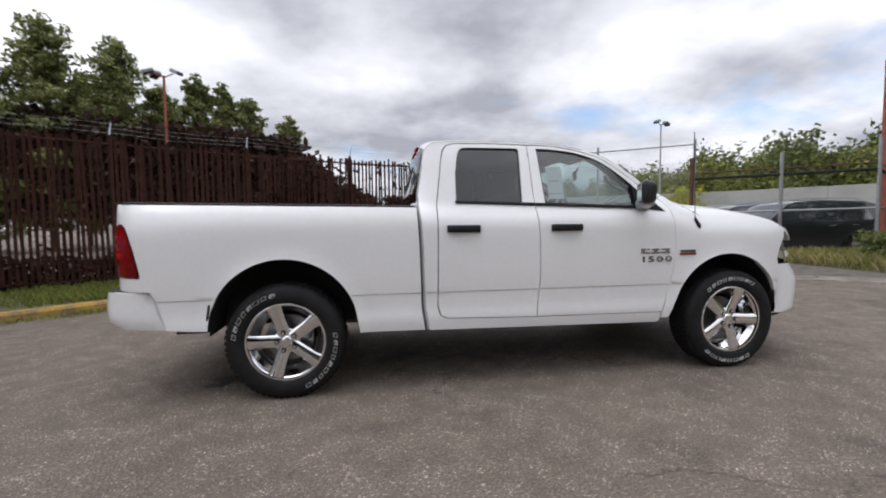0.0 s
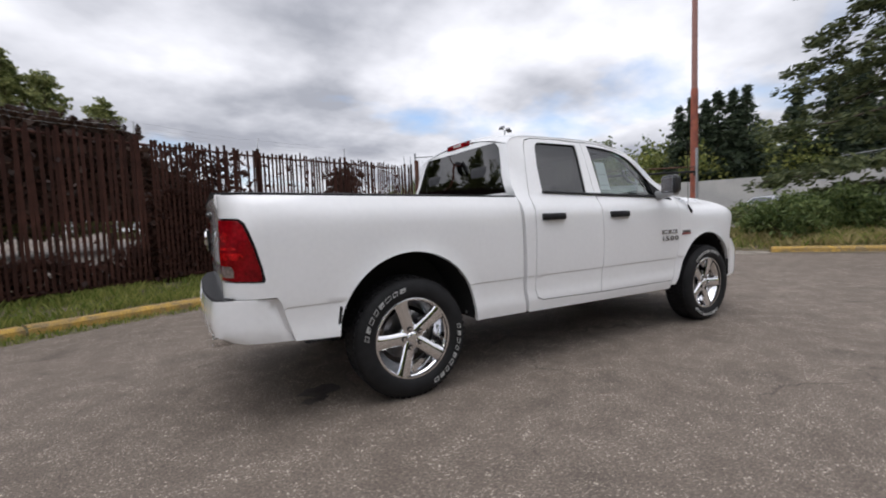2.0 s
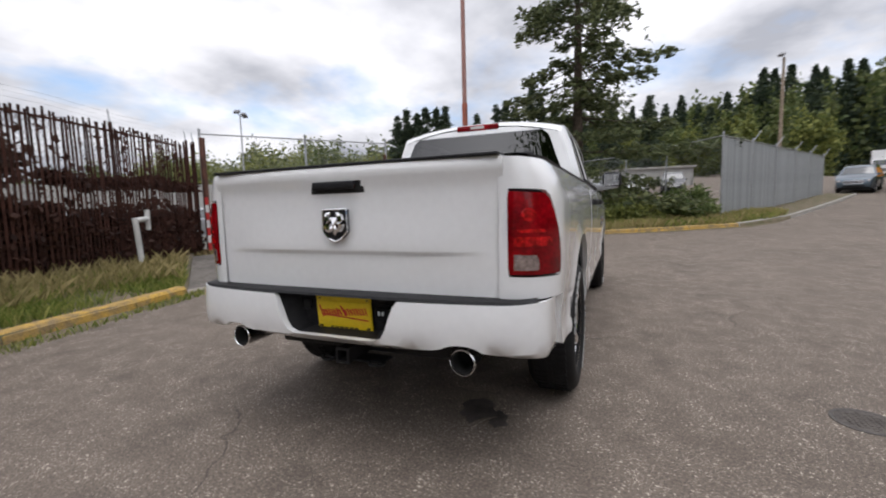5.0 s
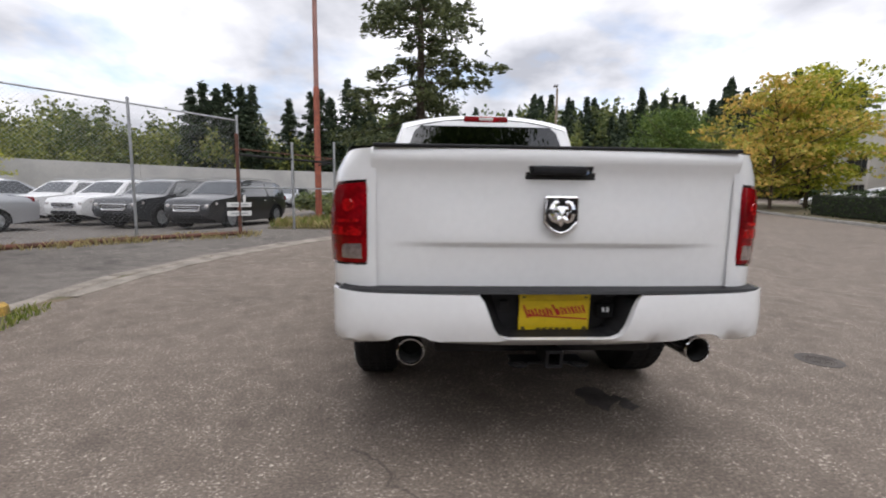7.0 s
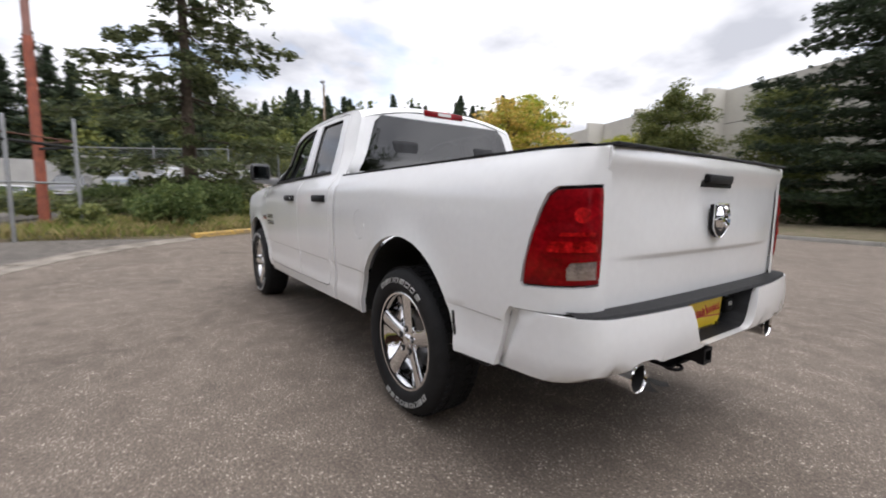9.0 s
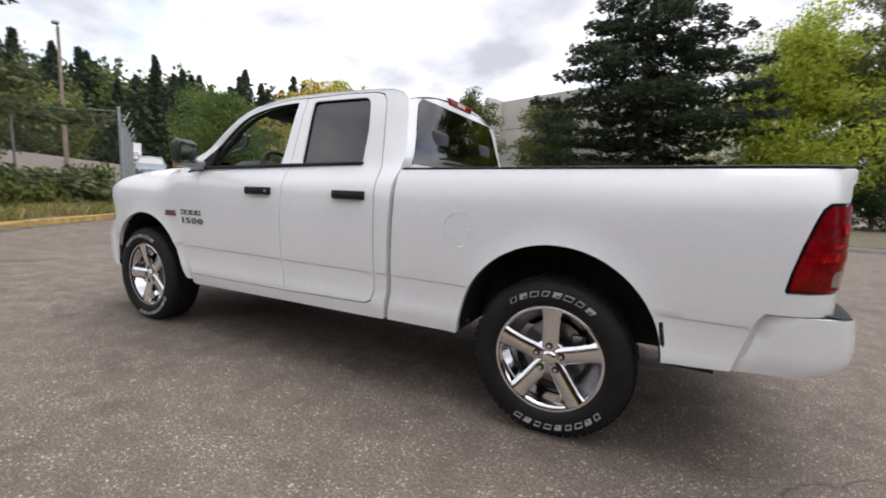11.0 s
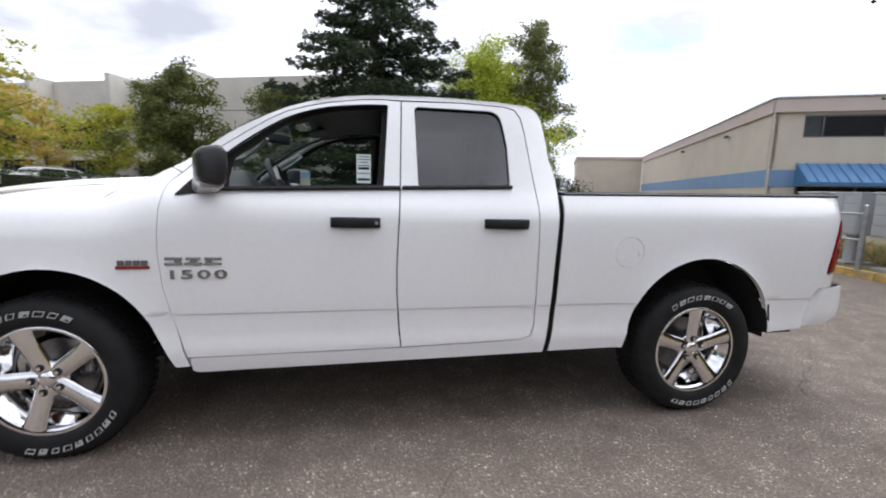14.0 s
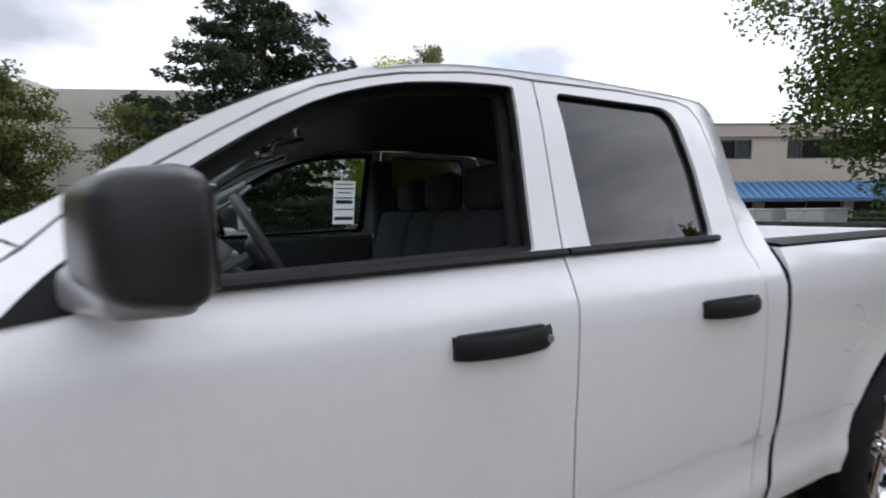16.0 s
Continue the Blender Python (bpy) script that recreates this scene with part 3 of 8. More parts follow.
def wheel(parent, x, s, turn, letters):
    """One wheel: tyre with raised white lettering, five-spoke polished rim, nuts and brake disc."""
    w = new("wheel")
    w.parent = parent
    w.matrix_basis = pose(x, s * 0.862, 0.41, 0, 0, 0 if s > 0 else 180)
    w["label"] = "wide tyre on a polished five-spoke chrome rim"
    bm = bmesh.new()
    prof = [(.262, -.115), (.285, -.128), (.33, -.138), (.375, -.132), (.398, -.112), (.409, -.08), (.412, 0), (.409, .08), (.398, .112),
            (.375, .132), (.33, .138), (.302, .134), (.285, .126), (.272, .112), (.262, .10)]
    lathe(bm, prof, 72)
    part("tyre", bm, RUBBER, w, "black tyre with raised white lettering", smooth=True, angle=50)
    bm = bmesh.new()
    for k in range(60):
        a = 2 * math.pi * k / 60
        for h, sh in ((.075, .02), (-.075, -.02), (.03, -.03), (-.03, .03)):
            m = Matrix.Rotation(-a, 4, 'Y') @ Matrix.Translation((.412, h, 0)) @ Matrix.Rotation(sh * 12, 4, 'X')
            box(bm, (0, 0, 0), (.008, .036, .028))
            vs = bm.verts[-8:] if hasattr(bm.verts, "__getitem__") and not bm.verts.ensure_lookup_table() else []
            bmesh.ops.transform(bm, matrix=m, verts=vs)
    part("tread", bm, RUBBER, w)["kind"] = "stuff"
    # lettering: plain slanted outlines along two arcs of the side wall
    bm = bmesh.new()
    for mid_, n, wd in ((letters, 8, .0215), (letters - 166, 9, .0185)):
        for k in range(n):
            a = radians(mid_ + 9.6 * (n - 1) / 2 * (1 - 2 * k / (n - 1)) * (1 if n == 8 else .92))
            w2 = wd * (.8 + .2 * ((k * 7) % 3) / 2)
            o = [(-w2, .332), (w2, .332), (w2, .358), (-w2, .358)]
            i_ = [(-w2 + .0030, .3348), (w2 - .0030, .3348), (w2 - .0030, .3552), (-w2 + .0030, .3552)]
            if k % 3 == 1:
                i_ = [(-w2 * .2, .3348), (w2 - .0030, .3348), (w2 - .0030, .344), (-w2 * .2, .344)]
            P = []
            for ring in (o, i_):
                P.append([])
                for t_, r_ in ring:
                    aa = a - (t_ + (r_ - .345) * .35) / .345
                    P[-1].append(bm.verts.new((-r_ * math.cos(aa), .1425, r_ * math.sin(aa))))
            for q in range(4):
                bm.faces.new((P[0][q], P[0][(q + 1) % 4], P[1][(q + 1) % 4], P[1][q]))
    r = bmesh.ops.extrude_face_region(bm, geom=bm.faces[:])
    bmesh.ops.translate(bm, vec=(0, -.012, 0), verts=[g for g in r["geom"] if isinstance(g, bmesh.types.BMVert)])
    part("lettering", bm, WHITEINK, w, "raised white outlined lettering on the side wall")["kind"] = "stuff"
    bm = bmesh.new()
    lathe(bm, [(.262, .118), (.272, .121), (.279, .116), (.281, .108), (.272, .102), (.262, .098), (.252, .085), (.232, .03), (.205, .004), (.20, -.02)], 72)
    part("rim", bm, CHROME, w, "polished chrome rim barrel", smooth=True, angle=60)
    for k in range(5):
        bm = bmesh.new()
        q = []
        for r_, hw, h, d in ((.03, .040, .090, .04), (.085, .043, .094, .04), (.16, .043, .101, .04), (.225, .047, .108, .035), (.266, .058, .113, .03)):
            q.append([(r_, h - .013, -hw), (r_, h - .003, -hw * .74), (r_, h, 0), (r_, h - .003, hw * .74), (r_, h - .013, hw), (r_, h - d, hw * .8), (r_, h - d, -hw * .8)])
        R = [[bm.verts.new(p) for p in ring] for ring in q]
        for A, B in zip(R, R[1:]):
            for i in range(7):
                bm.faces.new((A[i], A[(i + 1) % 7], B[(i + 1) % 7], B[i]))
        bmesh.ops.recalc_face_normals(bm, faces=bm.faces[:])
        bmesh.ops.rotate(bm, cent=(0, 0, 0), matrix=Matrix.Rotation(radians(turn + 72 * k), 3, 'Y'), verts=bm.verts[:])
        part("spoke", bm, CHROME, w, smooth=True, angle=40)
    bm = bmesh.new()
    lathe(bm, [(.090, .05), (.090, .074), (.082, .080), (.045, .084), (.040, .092), (.034, .099), (.018, .102), (.0005, .103)], 32)
    part("hub_cap", bm, CHROME, w, "chrome centre cap", smooth=True, angle=40)
    for k in range(5):
        a = radians(-turn - 72 * k)
        bm = bmesh.new()
        cyl(bm, (.066 * math.cos(a), .075, .066 * math.sin(a)), (.066 * math.cos(a), .106, .066 * math.sin(a)), .012, .010, 8)
        part("lug_nut", bm, CHROME, w, smooth=True)
        # black disc, proud of the spoke, stands for shade round the nut
        bm = bmesh.new()
        cyl(bm, (.066 * math.cos(a), .07, .066 * math.sin(a)), (.066 * math.cos(a), .0958, .066 * math.sin(a)), .0185, .0185, 12)
        part("lug_shade_disc", bm, UNDER, w)
    bm = bmesh.new()
    lathe(bm, [(.0, -.03), (.17, -.03), (.172, -.04), (.17, -.055), (0, -.055)], 36)
    part("brake_disc", bm, DARKCHROME, w, "dull steel brake disc", smooth=True)
    bm = bmesh.new()
    box(bm, (-.12, -.03, .05), (.07, .06, .13), .012)
    part("caliper", bm, DARKCHROME, w)
    return w


def seat(parent, x, y, wide, name="seat"):
    e = new(name)
    e.parent = parent
    e["label"] = "grey cloth seat with a headrest"
    bm = bmesh.new(); box(bm, (x + .22, y, .86), (.52, wide, .18), .05, seg=3)
    part("cushion", bm, CLOTH, e, smooth=True)
    bm = bmesh.new(); box(bm, (0, 0, 0), (.16, wide, .66), .06, Matrix.Rotation(radians(-14), 4, 'Y'), seg=3)
    bmesh.ops.translate(bm, vec=(x - .08, y, 1.17), verts=bm.verts[:])
    part("backrest", bm, CLOTH, e, smooth=True)
    for yy in ([y] if wide < .8 else [y - .4, y + .4]):
        bm = bmesh.new(); box(bm, (x - .19, yy, 1.575), (.10, .26, .17), .04, seg=3)
        part("headrest", bm, CLOTH, e, smooth=True)


def build_truck():
    T = thing("pickup_truck", "white extended-cab pickup truck with chrome five-spoke wheels, parked on asphalt", "pickup truck")
    # --- bed sides, lamps
    ra = arc(*REAR_ARCH[:2], REAR_ARCH[2], REAR_ARCH[3], 0, 180, 32)
    for s in (-1, 1):
        out = [(0.940, 1.356), (0.956, 1.0), (0.966, .62), (0.990, .45), (0.52, .455)] + ra[1:-1] + \
              [(-.505, .515), (-.62, .518), (-.765, .53), (-.785, .60), (-.832, .765), (-.855, .797), (-1.252, .80), (-1.252, 1.386)]
        lamp = [(-1.238, .898), (-.985, .888), (-.915, .885), (-.906, .90), (-.918, .97), (-.945, 1.08), (-.975, 1.17), (-1.00, 1.225), (-1.035, 1.250), (-1.238, 1.258)]
        truck_side_sheet(s, "bed_side", out, [lamp] + ([[(.525 + .0915 * math.cos(a), 1.035 + .0915 * math.sin(a)) for a in np.linspace(0, 2 * math.pi, 40, endpoint=False)]] if s > 0 else []),
                         bed_at, T, label="white painted bed side panel", step=.055)
        lp = new("tail_light"); lp.parent = T
        lp["label"] = "tall red tail light with a clear reversing lens"
        rev = [(-1.212, .925), (-1.085, .922), (-1.083, .962), (-1.097, .984), (-1.212, .990)]
        inner = [(-1.236, .900), (-.985, .890), (-.917, .888), (-.909, .902), (-.921, .97), (-.948, 1.08), (-.978, 1.168), (-1.002, 1.222), (-1.036, 1.247), (-1.236, 1.255)]
        bm = bmesh.new()
        sheet(bm, inner, [], lambda u, v: (lambda p: (p[0], s * p[1], p[2]))(bed_at(u, v, -.016)), .05, .02, (0, -s, 0), flip=(s > 0))
        part("housing", bm, BLACK, lp, "dark lamp surround", smooth=True)
        lens = [(-1.226, .908), (-.985, .900), (-.928, .898), (-.923, .91), (-.933, .98), (-.96, 1.085), (-.99, 1.165), (-1.012, 1.212), (-1.04, 1.236), (-1.226, 1.245)]
        bm = bmesh.new()
        sheet(bm, lens, [rev], lambda u, v: (lambda p: (p[0], s * p[1], p[2]))(bed_at(u, v, .004 + .006 * math.sin(min(1, max(0, (v - .9) / .35)) * math.pi))), .04, .014, (0.3, -s, 0), flip=(s > 0))
        part("lens", bm, REDLENS, lp, "deep red lens", smooth=True)
        # brighter red patches stand for reflectors and highlights in the lens
        glow = [rounded([(-1.205, 1.022), (-1.00, 1.020), (-1.02, 1.058), (-1.205, 1.062)], .012), rounded([(-1.19, 1.078), (-1.05, 1.077), (-1.06, 1.090), (-1.19, 1.092)], .005),
                [(-1.135 + .033 * math.cos(a), 1.150 + .027 * math.sin(a)) for a in np.linspace(0, 2 * math.pi, 20, endpoint=False)]]
        for shape_ in glow:
            bm = bmesh.new()
            sheet(bm, shape_, [], lambda u, v: (lambda p: (p[0], s * p[1], p[2]))(bed_at(u, v, .0125)), .03, .006, (0.3, -s, 0), flip=(s > 0))
            part("reflector_highlight", bm, REDDEEP, lp, "bright red reflector patch with lens highlights painted in", smooth=True)
        bm = bmesh.new()
        sheet(bm, rev, [], lambda u, v: (lambda p: (p[0], s * p[1], p[2]))(bed_at(u, v, .006)), .04, .01, (0.3, -s, 0), flip=(s > 0))
        part("reversing_lens", bm, REVLENS, lp, "clear ribbed lens", smooth=True)
        # rail cap
        bm = bmesh.new()
        n = 14
        top = lambda x: 1.388 - .030 * (x + 1.12) / 2.07
        sec = [(.885, -.006), (.895, .008), (.87, .016), (.80, .014), (.79, -.03), (.80, -.03)]
        R = []
        for i in range(n + 1):
            x = .925 - i * (1.98) / n
            R.append([bm.verts.new((x, s * (y_ + (SIDE(top(x) - .004) - .893 if k_ < 2 else 0) - (.05 * ease(-.9, -1.13, x))), top(x) + h)) for k_, (y_, h) in enumerate(sec)])
        for A, B in zip(R, R[1:]):
            for i in range(len(sec)):
                j = (i + 1) % len(sec)
                bm.faces.new((A[i], A[j], B[j], B[i]))
        bmesh.ops.recalc_face_normals(bm, faces=bm.faces[:])
        part("rail_cap", bm, BLACK, T, "black plastic bed rail cap", smooth=True)
        # inner bed wall, wheel tub
        bm = bmesh.new(); box(bm, (-.08, s * .79, 1.19), (2.04, .012, .36), .003)
        part("bed_inner_wall", bm, WHITE, T)
        bm = bmesh.new(); box(bm, (0, s * .70, 1.035), (1.04, .19, .05), .02); box(bm, (0, s * .585, .96), (1.04, .03, .16), .01)
        part("wheel_tub", bm, WHITE, T, smooth=True)
        # wheel housing
        for nm, (cx, cz, a, b) in (("rear_wheel_liner", REAR_ARCH), ("front_wheel_liner", FRONT_ARCH)):
            bm = bmesh.new()
            pts = [(cx + a, .47)] + arc(cx, cz, a, b, 0, 180, 22) + [(cx - a, .47)]
            A = [bm.verts.new((p[0], s * .962, p[1])) for p in pts]
            B = [bm.verts.new((p[0], s * .61, p[1])) for p in pts]
            for i in range(len(pts) - 1):
                bm.faces.new((A[i], A[i + 1], B[i + 1], B[i]))
            bm.faces.new(B)
            part(nm, bm, DARKGAP, T, "black wheel arch liner", smooth=True)
        bm = bmesh.new()
        box(bm, (-.500, s * .920, .605), (.030, .150, .20), .010, Matrix.Rotation(radians(9), 4, 'Y'))
        part("splash_guard", bm, DARKGAP, T, "black splash guard behind the rear wheel")
        bm = bmesh.new(); box(bm, (-.615, s * .955, .508), (.19, .04, .014), .004)
        part("lower_valance", bm, BLACK, T)
        bm = bmesh.new(); cyl(bm, (.5, s * .86, .50), (.60, s * .86, .50), .012, n=8)
        part("bed_bracket", bm, GALV, T, "bare metal bracket under the bed")
    bm = bmesh.new(); box(bm, (-.06, 0, .885), (1.96, 1.15, .03), .004)
    for s in (-1, 1):
        box(bm, (.73, s * .68, .885), (.40, .22, .03), .004); box(bm, (-.78, s * .68, .885), (.50, .22, .03), .004)
    for k in range(10):
        box(bm, (-.06, -.50 + k * .111, .905), (1.96, .045, .014), .004)
    part("bed_floor", bm, WHITE, T, "white ribbed bed floor")
    bm = bmesh.new(); box(bm, (.925, 0, 1.12), (.03, 1.62, .48), .006)
    part("bed_front_wall", bm, WHITE, T)
    for s in (-1, 1):
        bm = bmesh.new()
        bed_x = curve([(.45, .990), (.62, .966), (1.0, .956), (1.356, .940)])
        cab_x = curve([(.45, 1.024), (.62, 1.0), (1.0, .990), (1.30, .972), (1.356, .962)])
        inner = lambda z, t, deep: (bed_x(z) + (cab_x(z) - bed_x(z)) * t, s * (min(SIDE(z), cab_y(.98, z)) - deep), z)
        grid(bm, np.linspace(.452, 1.354, 24), (.27, .6, 1.02), lambda z, t: inner(z, t, .042 * (1.02 - t) / .75 + .002), flip=(s < 0))
        part("cab_gap_edge", bm, WHITE, T, "white rear edge of the cab in the gap before the bed", smooth=True)
        bm = bmesh.new()
        grid(bm, np.linspace(.452, 1.354, 24), (0, 1, 2), lambda z, k: inner(z, (.09, .09, .34)[k], (.004, .040, .040)[k]), flip=(s < 0))
        part("cab_gap_seal", bm, DARKGAP, T, "dark gap between cab and bed")
    # fuel door
    bm = bmesh.new()
    sheet(bm, [(.525 + .0893 * math.cos(a), 1.035 + .0893 * math.sin(a)) for a in np.linspace(0, 2 * math.pi, 40, endpoint=False)], [], lambda u, v: bed_at(u, v, -.001), .05, .012, (0, -1, 0), True)
    part("fuel_door", bm, WHITE, T, "round white fuel door", smooth=True)
    bm = bmesh.new(); box(bm, (.460, 1.004, 1.03), (.022, .006, .03), .003)
    part("fuel_door_tab", bm, WHITE, T)
    # --- tailgate
    TGX = curve([(.80, -1.122), (1.0, -1.126), (1.24, -1.128), (1.285, -1.130), (1.325, -1.143), (1.36, -1.152), (1.385, -1.146), (1.398, -1.128)])
    LEAN = curve([(.973, 0), (.982, .0005), (.992, .0105), (1.002, .0115), (1.19, 0)])
    gate = new("tailgate"); gate.parent = T
    gate["label"] = "white tailgate with a horizontal crease"
    hole = rounded([(-.125, 1.272), (.125, 1.272), (.142, 1.322), (-.142, 1.322)], .012)

    def tg(u, v):
        return TGX(v) - LEAN(v) * ease(.76, .45, abs(u)) + .022 * abs(u / .8) ** 3, u, v
    bm = bmesh.new()
    sheet(bm, rounded([(-.7955, .806), (.7955, .806), (.7955, 1.392), (-.7955, 1.392)], .014), [hole], tg, .03, .03, (1, 0, 0), flip=True, rows=(.973, .982, .992, 1.002))
    part("gate_skin", bm, WHITE, gate, smooth=True, angle=50)
    bm = bmesh.new(); box(bm, (-1.055, 0, 1.09), (.05, 1.56, .56), .01)
    part("gate_inner", bm, WHITE, gate)
    bm = bmesh.new(); box(bm, (-1.095, 0, 1.397), (.10, 1.57, .014), .005)
    part("gate_cap", bm, BLACK, gate, "black plastic cap along the tailgate's top")
    hd = new("tailgate_handle"); hd.parent = gate
    bm = bmesh.new(); box(bm, (-1.118, 0, 1.297), (.03, .30, .062), .004)
    part("handle_recess", bm, DARKGAP, hd)
    bm = bmesh.new(); box(bm, (-1.143, .01, 1.303), (.028, .235, .036), .008, seg=3)
    part("handle_lever", bm, BLACK, hd, "black pull handle", smooth=True)
    bm = bmesh.new(); cyl(bm, (-1.14, -.105, 1.297), (-1.149, -.105, 1.297), .010, n=12)
    part("key_lock", bm, CHROME, hd)
    # emblem: plain chrome shield
    em = new("emblem"); em.parent = gate
    em["label"] = "chrome shield badge on a black field"
    shield = rounded([(-.066, 1.192), (.066, 1.192), (.068, 1.09), (.035, 1.055), (0, 1.042), (-.035, 1.055), (-.068, 1.09)], .006)
    bm = bmesh.new(); sheet(bm, shield, [], lambda u, v: (-1.160, u, v), .05, .02, (1, 0, 0), True)
    part("shield", bm, BLACK, em)
    bm = bmesh.new()
    tube(bm, [(-1.160, u, v) for u, v in shield], .0045, 6, True)
    part("shield_rim", bm, CHROME, em, smooth=True)
    for sd in (-1, 1):
        bm = bmesh.new()
        pts = [(-1.163, sd * (.008 + .03 * math.sin(t)), 1.165 - .034 * (1 - math.cos(t)) * .9 + .012 * math.sin(2 * t)) for t in np.linspace(.2, 3.6, 12)]
        tube(bm, pts, [.009 + .013 * math.sin(math.pi * i / 11) for i in range(12)], 8)
        part("chrome_curl", bm, CHROME, em, smooth=True)
    bm = bmesh.new()
    q = [(-.022, 1.155), (.022, 1.155), (.013, 1.085), (0, 1.068), (-.013, 1.085)]
    A = [bm.verts.new((-1.162, u, v)) for u, v in q]; c = bm.verts.new((-1.178, 0, 1.12))
    for i in range(5):
        bm.faces.new((A[i], A[(i + 1) % 5], c))
    part("chrome_wedge", bm, CHROME, em)
    # --- rear bumper
    bump = new("rear_bumper"); bump.parent = T
    bump["label"] = "white rear bumper with a black step pad"

    def bumper_at(u, v, out=0.0):
        """u runs across the back and round the corners on to the sides."""
        a = abs(u)
        bow = .012 * math.sin(min(1, max(0, (v - .56) / .23)) * math.pi)
        if a < .82:
            x, y = -1.222 + .045 * (a / .82) ** 3 - bow, a
        else:
            th = min((a - .82) / .15, math.pi / 2)
            x, y = -1.177 + .14 * (1 - math.cos(th)) - bow * math.cos(th), .82 + .150 * math.sin(th)
            if a > .82 + .15 * math.pi / 2:
                x += a - .82 - .15 * math.pi / 2
                y += .006 * ease(1.05, 1.25, a) - .028 * ease(1.245 - .05 * ease(.6, .76, v), 1.295 - .05 * ease(.6, .76, v), a)
        x += .05 * ease(.60, .55, v)
        y -= .022 * ease(.60, .51, v) * ease(.7, 1, a)
        return x, math.copysign(y, u), v
    E1 = 1.30
    notch = [(.345, .787), (.325, .762), (.285, .655), (.262, .618), (.22, .602), (-.22, .602), (-.262, .618), (-.285, .655), (-.325, .762), (-.345, .787)]
    tip = lambda c: [(c + .085 * math.cos(radians(a)), .588 + .030 * math.sin(radians(a))) for a in range(180, -1, -20)]
    low = [(-E1 + .003, .525), (-1.1, .537), (-1.0, .548), (-.85, .570), (-.72, .588)] + tip(-.628)[1:-1] + [(-.50, .585), (-.32, .570), (-.20, .563), (.20, .563), (.32, .570), (.50, .585)] + tip(.628)[1:-1] + [(.72, .588), (.85, .570), (1.0, .548), (1.1, .537), (E1 - .003, .525)]
    outl = low + [(E1 - .023, .60), (E1 - .068, .76), (E1 - .09, .787), (1.0, .80), (.9, .797), (.8, .79)] + notch + [(-.8, .79), (-.9, .797), (-1.0, .80), (-E1 + .09, .787), (-E1 + .068, .76), (-E1 + .023, .60)]
    bm = bmesh.new()
    sheet(bm, outl, [], bumper_at, .045, .035, (1, 0, 0), flip=True)
    part("bumper_skin", bm, WHITE, bump, smooth=True, angle=40)
    for s in (-1, 1):
        bm = bmesh.new()
        bm.faces.new([bm.verts.new((x_, s * .925, z_)) for x_, z_ in ((-.74, .54), (-.84, .54), (-.90, .785), (-.82, .785))])
        part("bumper_gap", bm, DARKGAP, bump, "dark gap between bumper and bed")
    bm = bmesh.new()
    us = [i / 30 * 1.9 - .95 for i in range(31)]
    R = []
    for u in us:
        p = bumper_at(u, .79)
        R.append([bm.verts.new((p[0] + .004, p[1], .792)), bm.verts.new((p[0] + .012, p[1], .803)), bm.verts.new((min(-1.06, p[0] + .12), p[1] * .985, .808)), bm.verts.new((min(-1.05, p[0] + .13), p[1] * .985, .76))])
    for A, B in zip(R, R[1:]):
        for i in range(3):
            bm.faces.new((A[i], B[i], B[i + 1], A[i + 1]))
    bmesh.ops.recalc_face_normals(bm, faces=bm.faces[:])
    part("step_pad", bm, BLACK, bump, "ribbed black plastic step pad", smooth=True)
    # recess behind the plate
    bm = bmesh.new()
    rim = notch
    A = [bm.verts.new((-1.195, u, v)) for u, v in rim]
    B = [bm.verts.new((-1.105, u * .86, min(v, .775) + .012)) for u, v in rim]
    for i in range(len(rim) - 1):
        bm.faces.new((A[i], A[i + 1], B[i + 1], B[i]))
    bm.faces.new(B)
    bmesh.ops.recalc_face_normals(bm, faces=bm.faces[:])
    part("plate_recess", bm, BLACK, bump, "black recess round the number plate")
    for sd in (-1, 1):
        bm = bmesh.new(); box(bm, (-1.115, sd * .225, .72), (.02, .045, .05), .008)
        part("plate_lamp", bm, BLACK, bump)
    bm = bmesh.new(); box(bm, (-1.135, -.235, .785), (.06, .05, .03), .008)
    part("socket_cover", bm, BLACK, bump)
    so = new("trailer_socket"); so.parent = bump
    so["label"] = "dark trailer socket with a pale mark on its lid"
    bm = bmesh.new(); box(bm, (-1.118, -.222, .700), (.05, .078, .070), .012, seg=3)
    part("socket_lid", bm, SAIL, so, smooth=True)
    for k in range(2):
        bm = bmesh.new(); box(bm, (-1.1445, -.210 - .020 * k, .708), (.002, .010, .020), .0005)
        part("mark", bm, PAPER, so)
    pl = new("dealer_plate"); pl.parent = bump
    pl["label"] = "yellow dealer plate with red script bars"
    tilt = Matrix.Rotation(radians(-4), 4, 'Y')
    bm = bmesh.new(); box(bm, (0, 0, 0), (.006, .315, .165), .003, tilt); bmesh.ops.translate(bm, vec=(-1.122, 0, .692), verts=bm.verts[:])
    part("plate_frame", bm, YELLOW, pl)
    bm = bmesh.new(); box(bm, (0, 0, 0), (.004, .31, .112), .002, tilt); bmesh.ops.translate(bm, vec=(-1.127, 0, .692), verts=bm.verts[:])
    part("plate_face", bm, YELLOW, pl, "bright yellow plate")
    rr = random.Random(4)
    for k in range(17):
        bm = bmesh.new()
        h = .062 if k in (0, 8) else .030 + .012 * rr.random()
        box(bm, (-1.1305, .128 - k * .0160, .684 + (h - .026) * .35 + k * .0012), (.002, .0080 + .003 * rr.random(), h), .0008, Matrix.Rotation(radians(-20 - 12 * rr.random()), 4, 'X'))
        part("script_bar", bm, REDINK, pl)
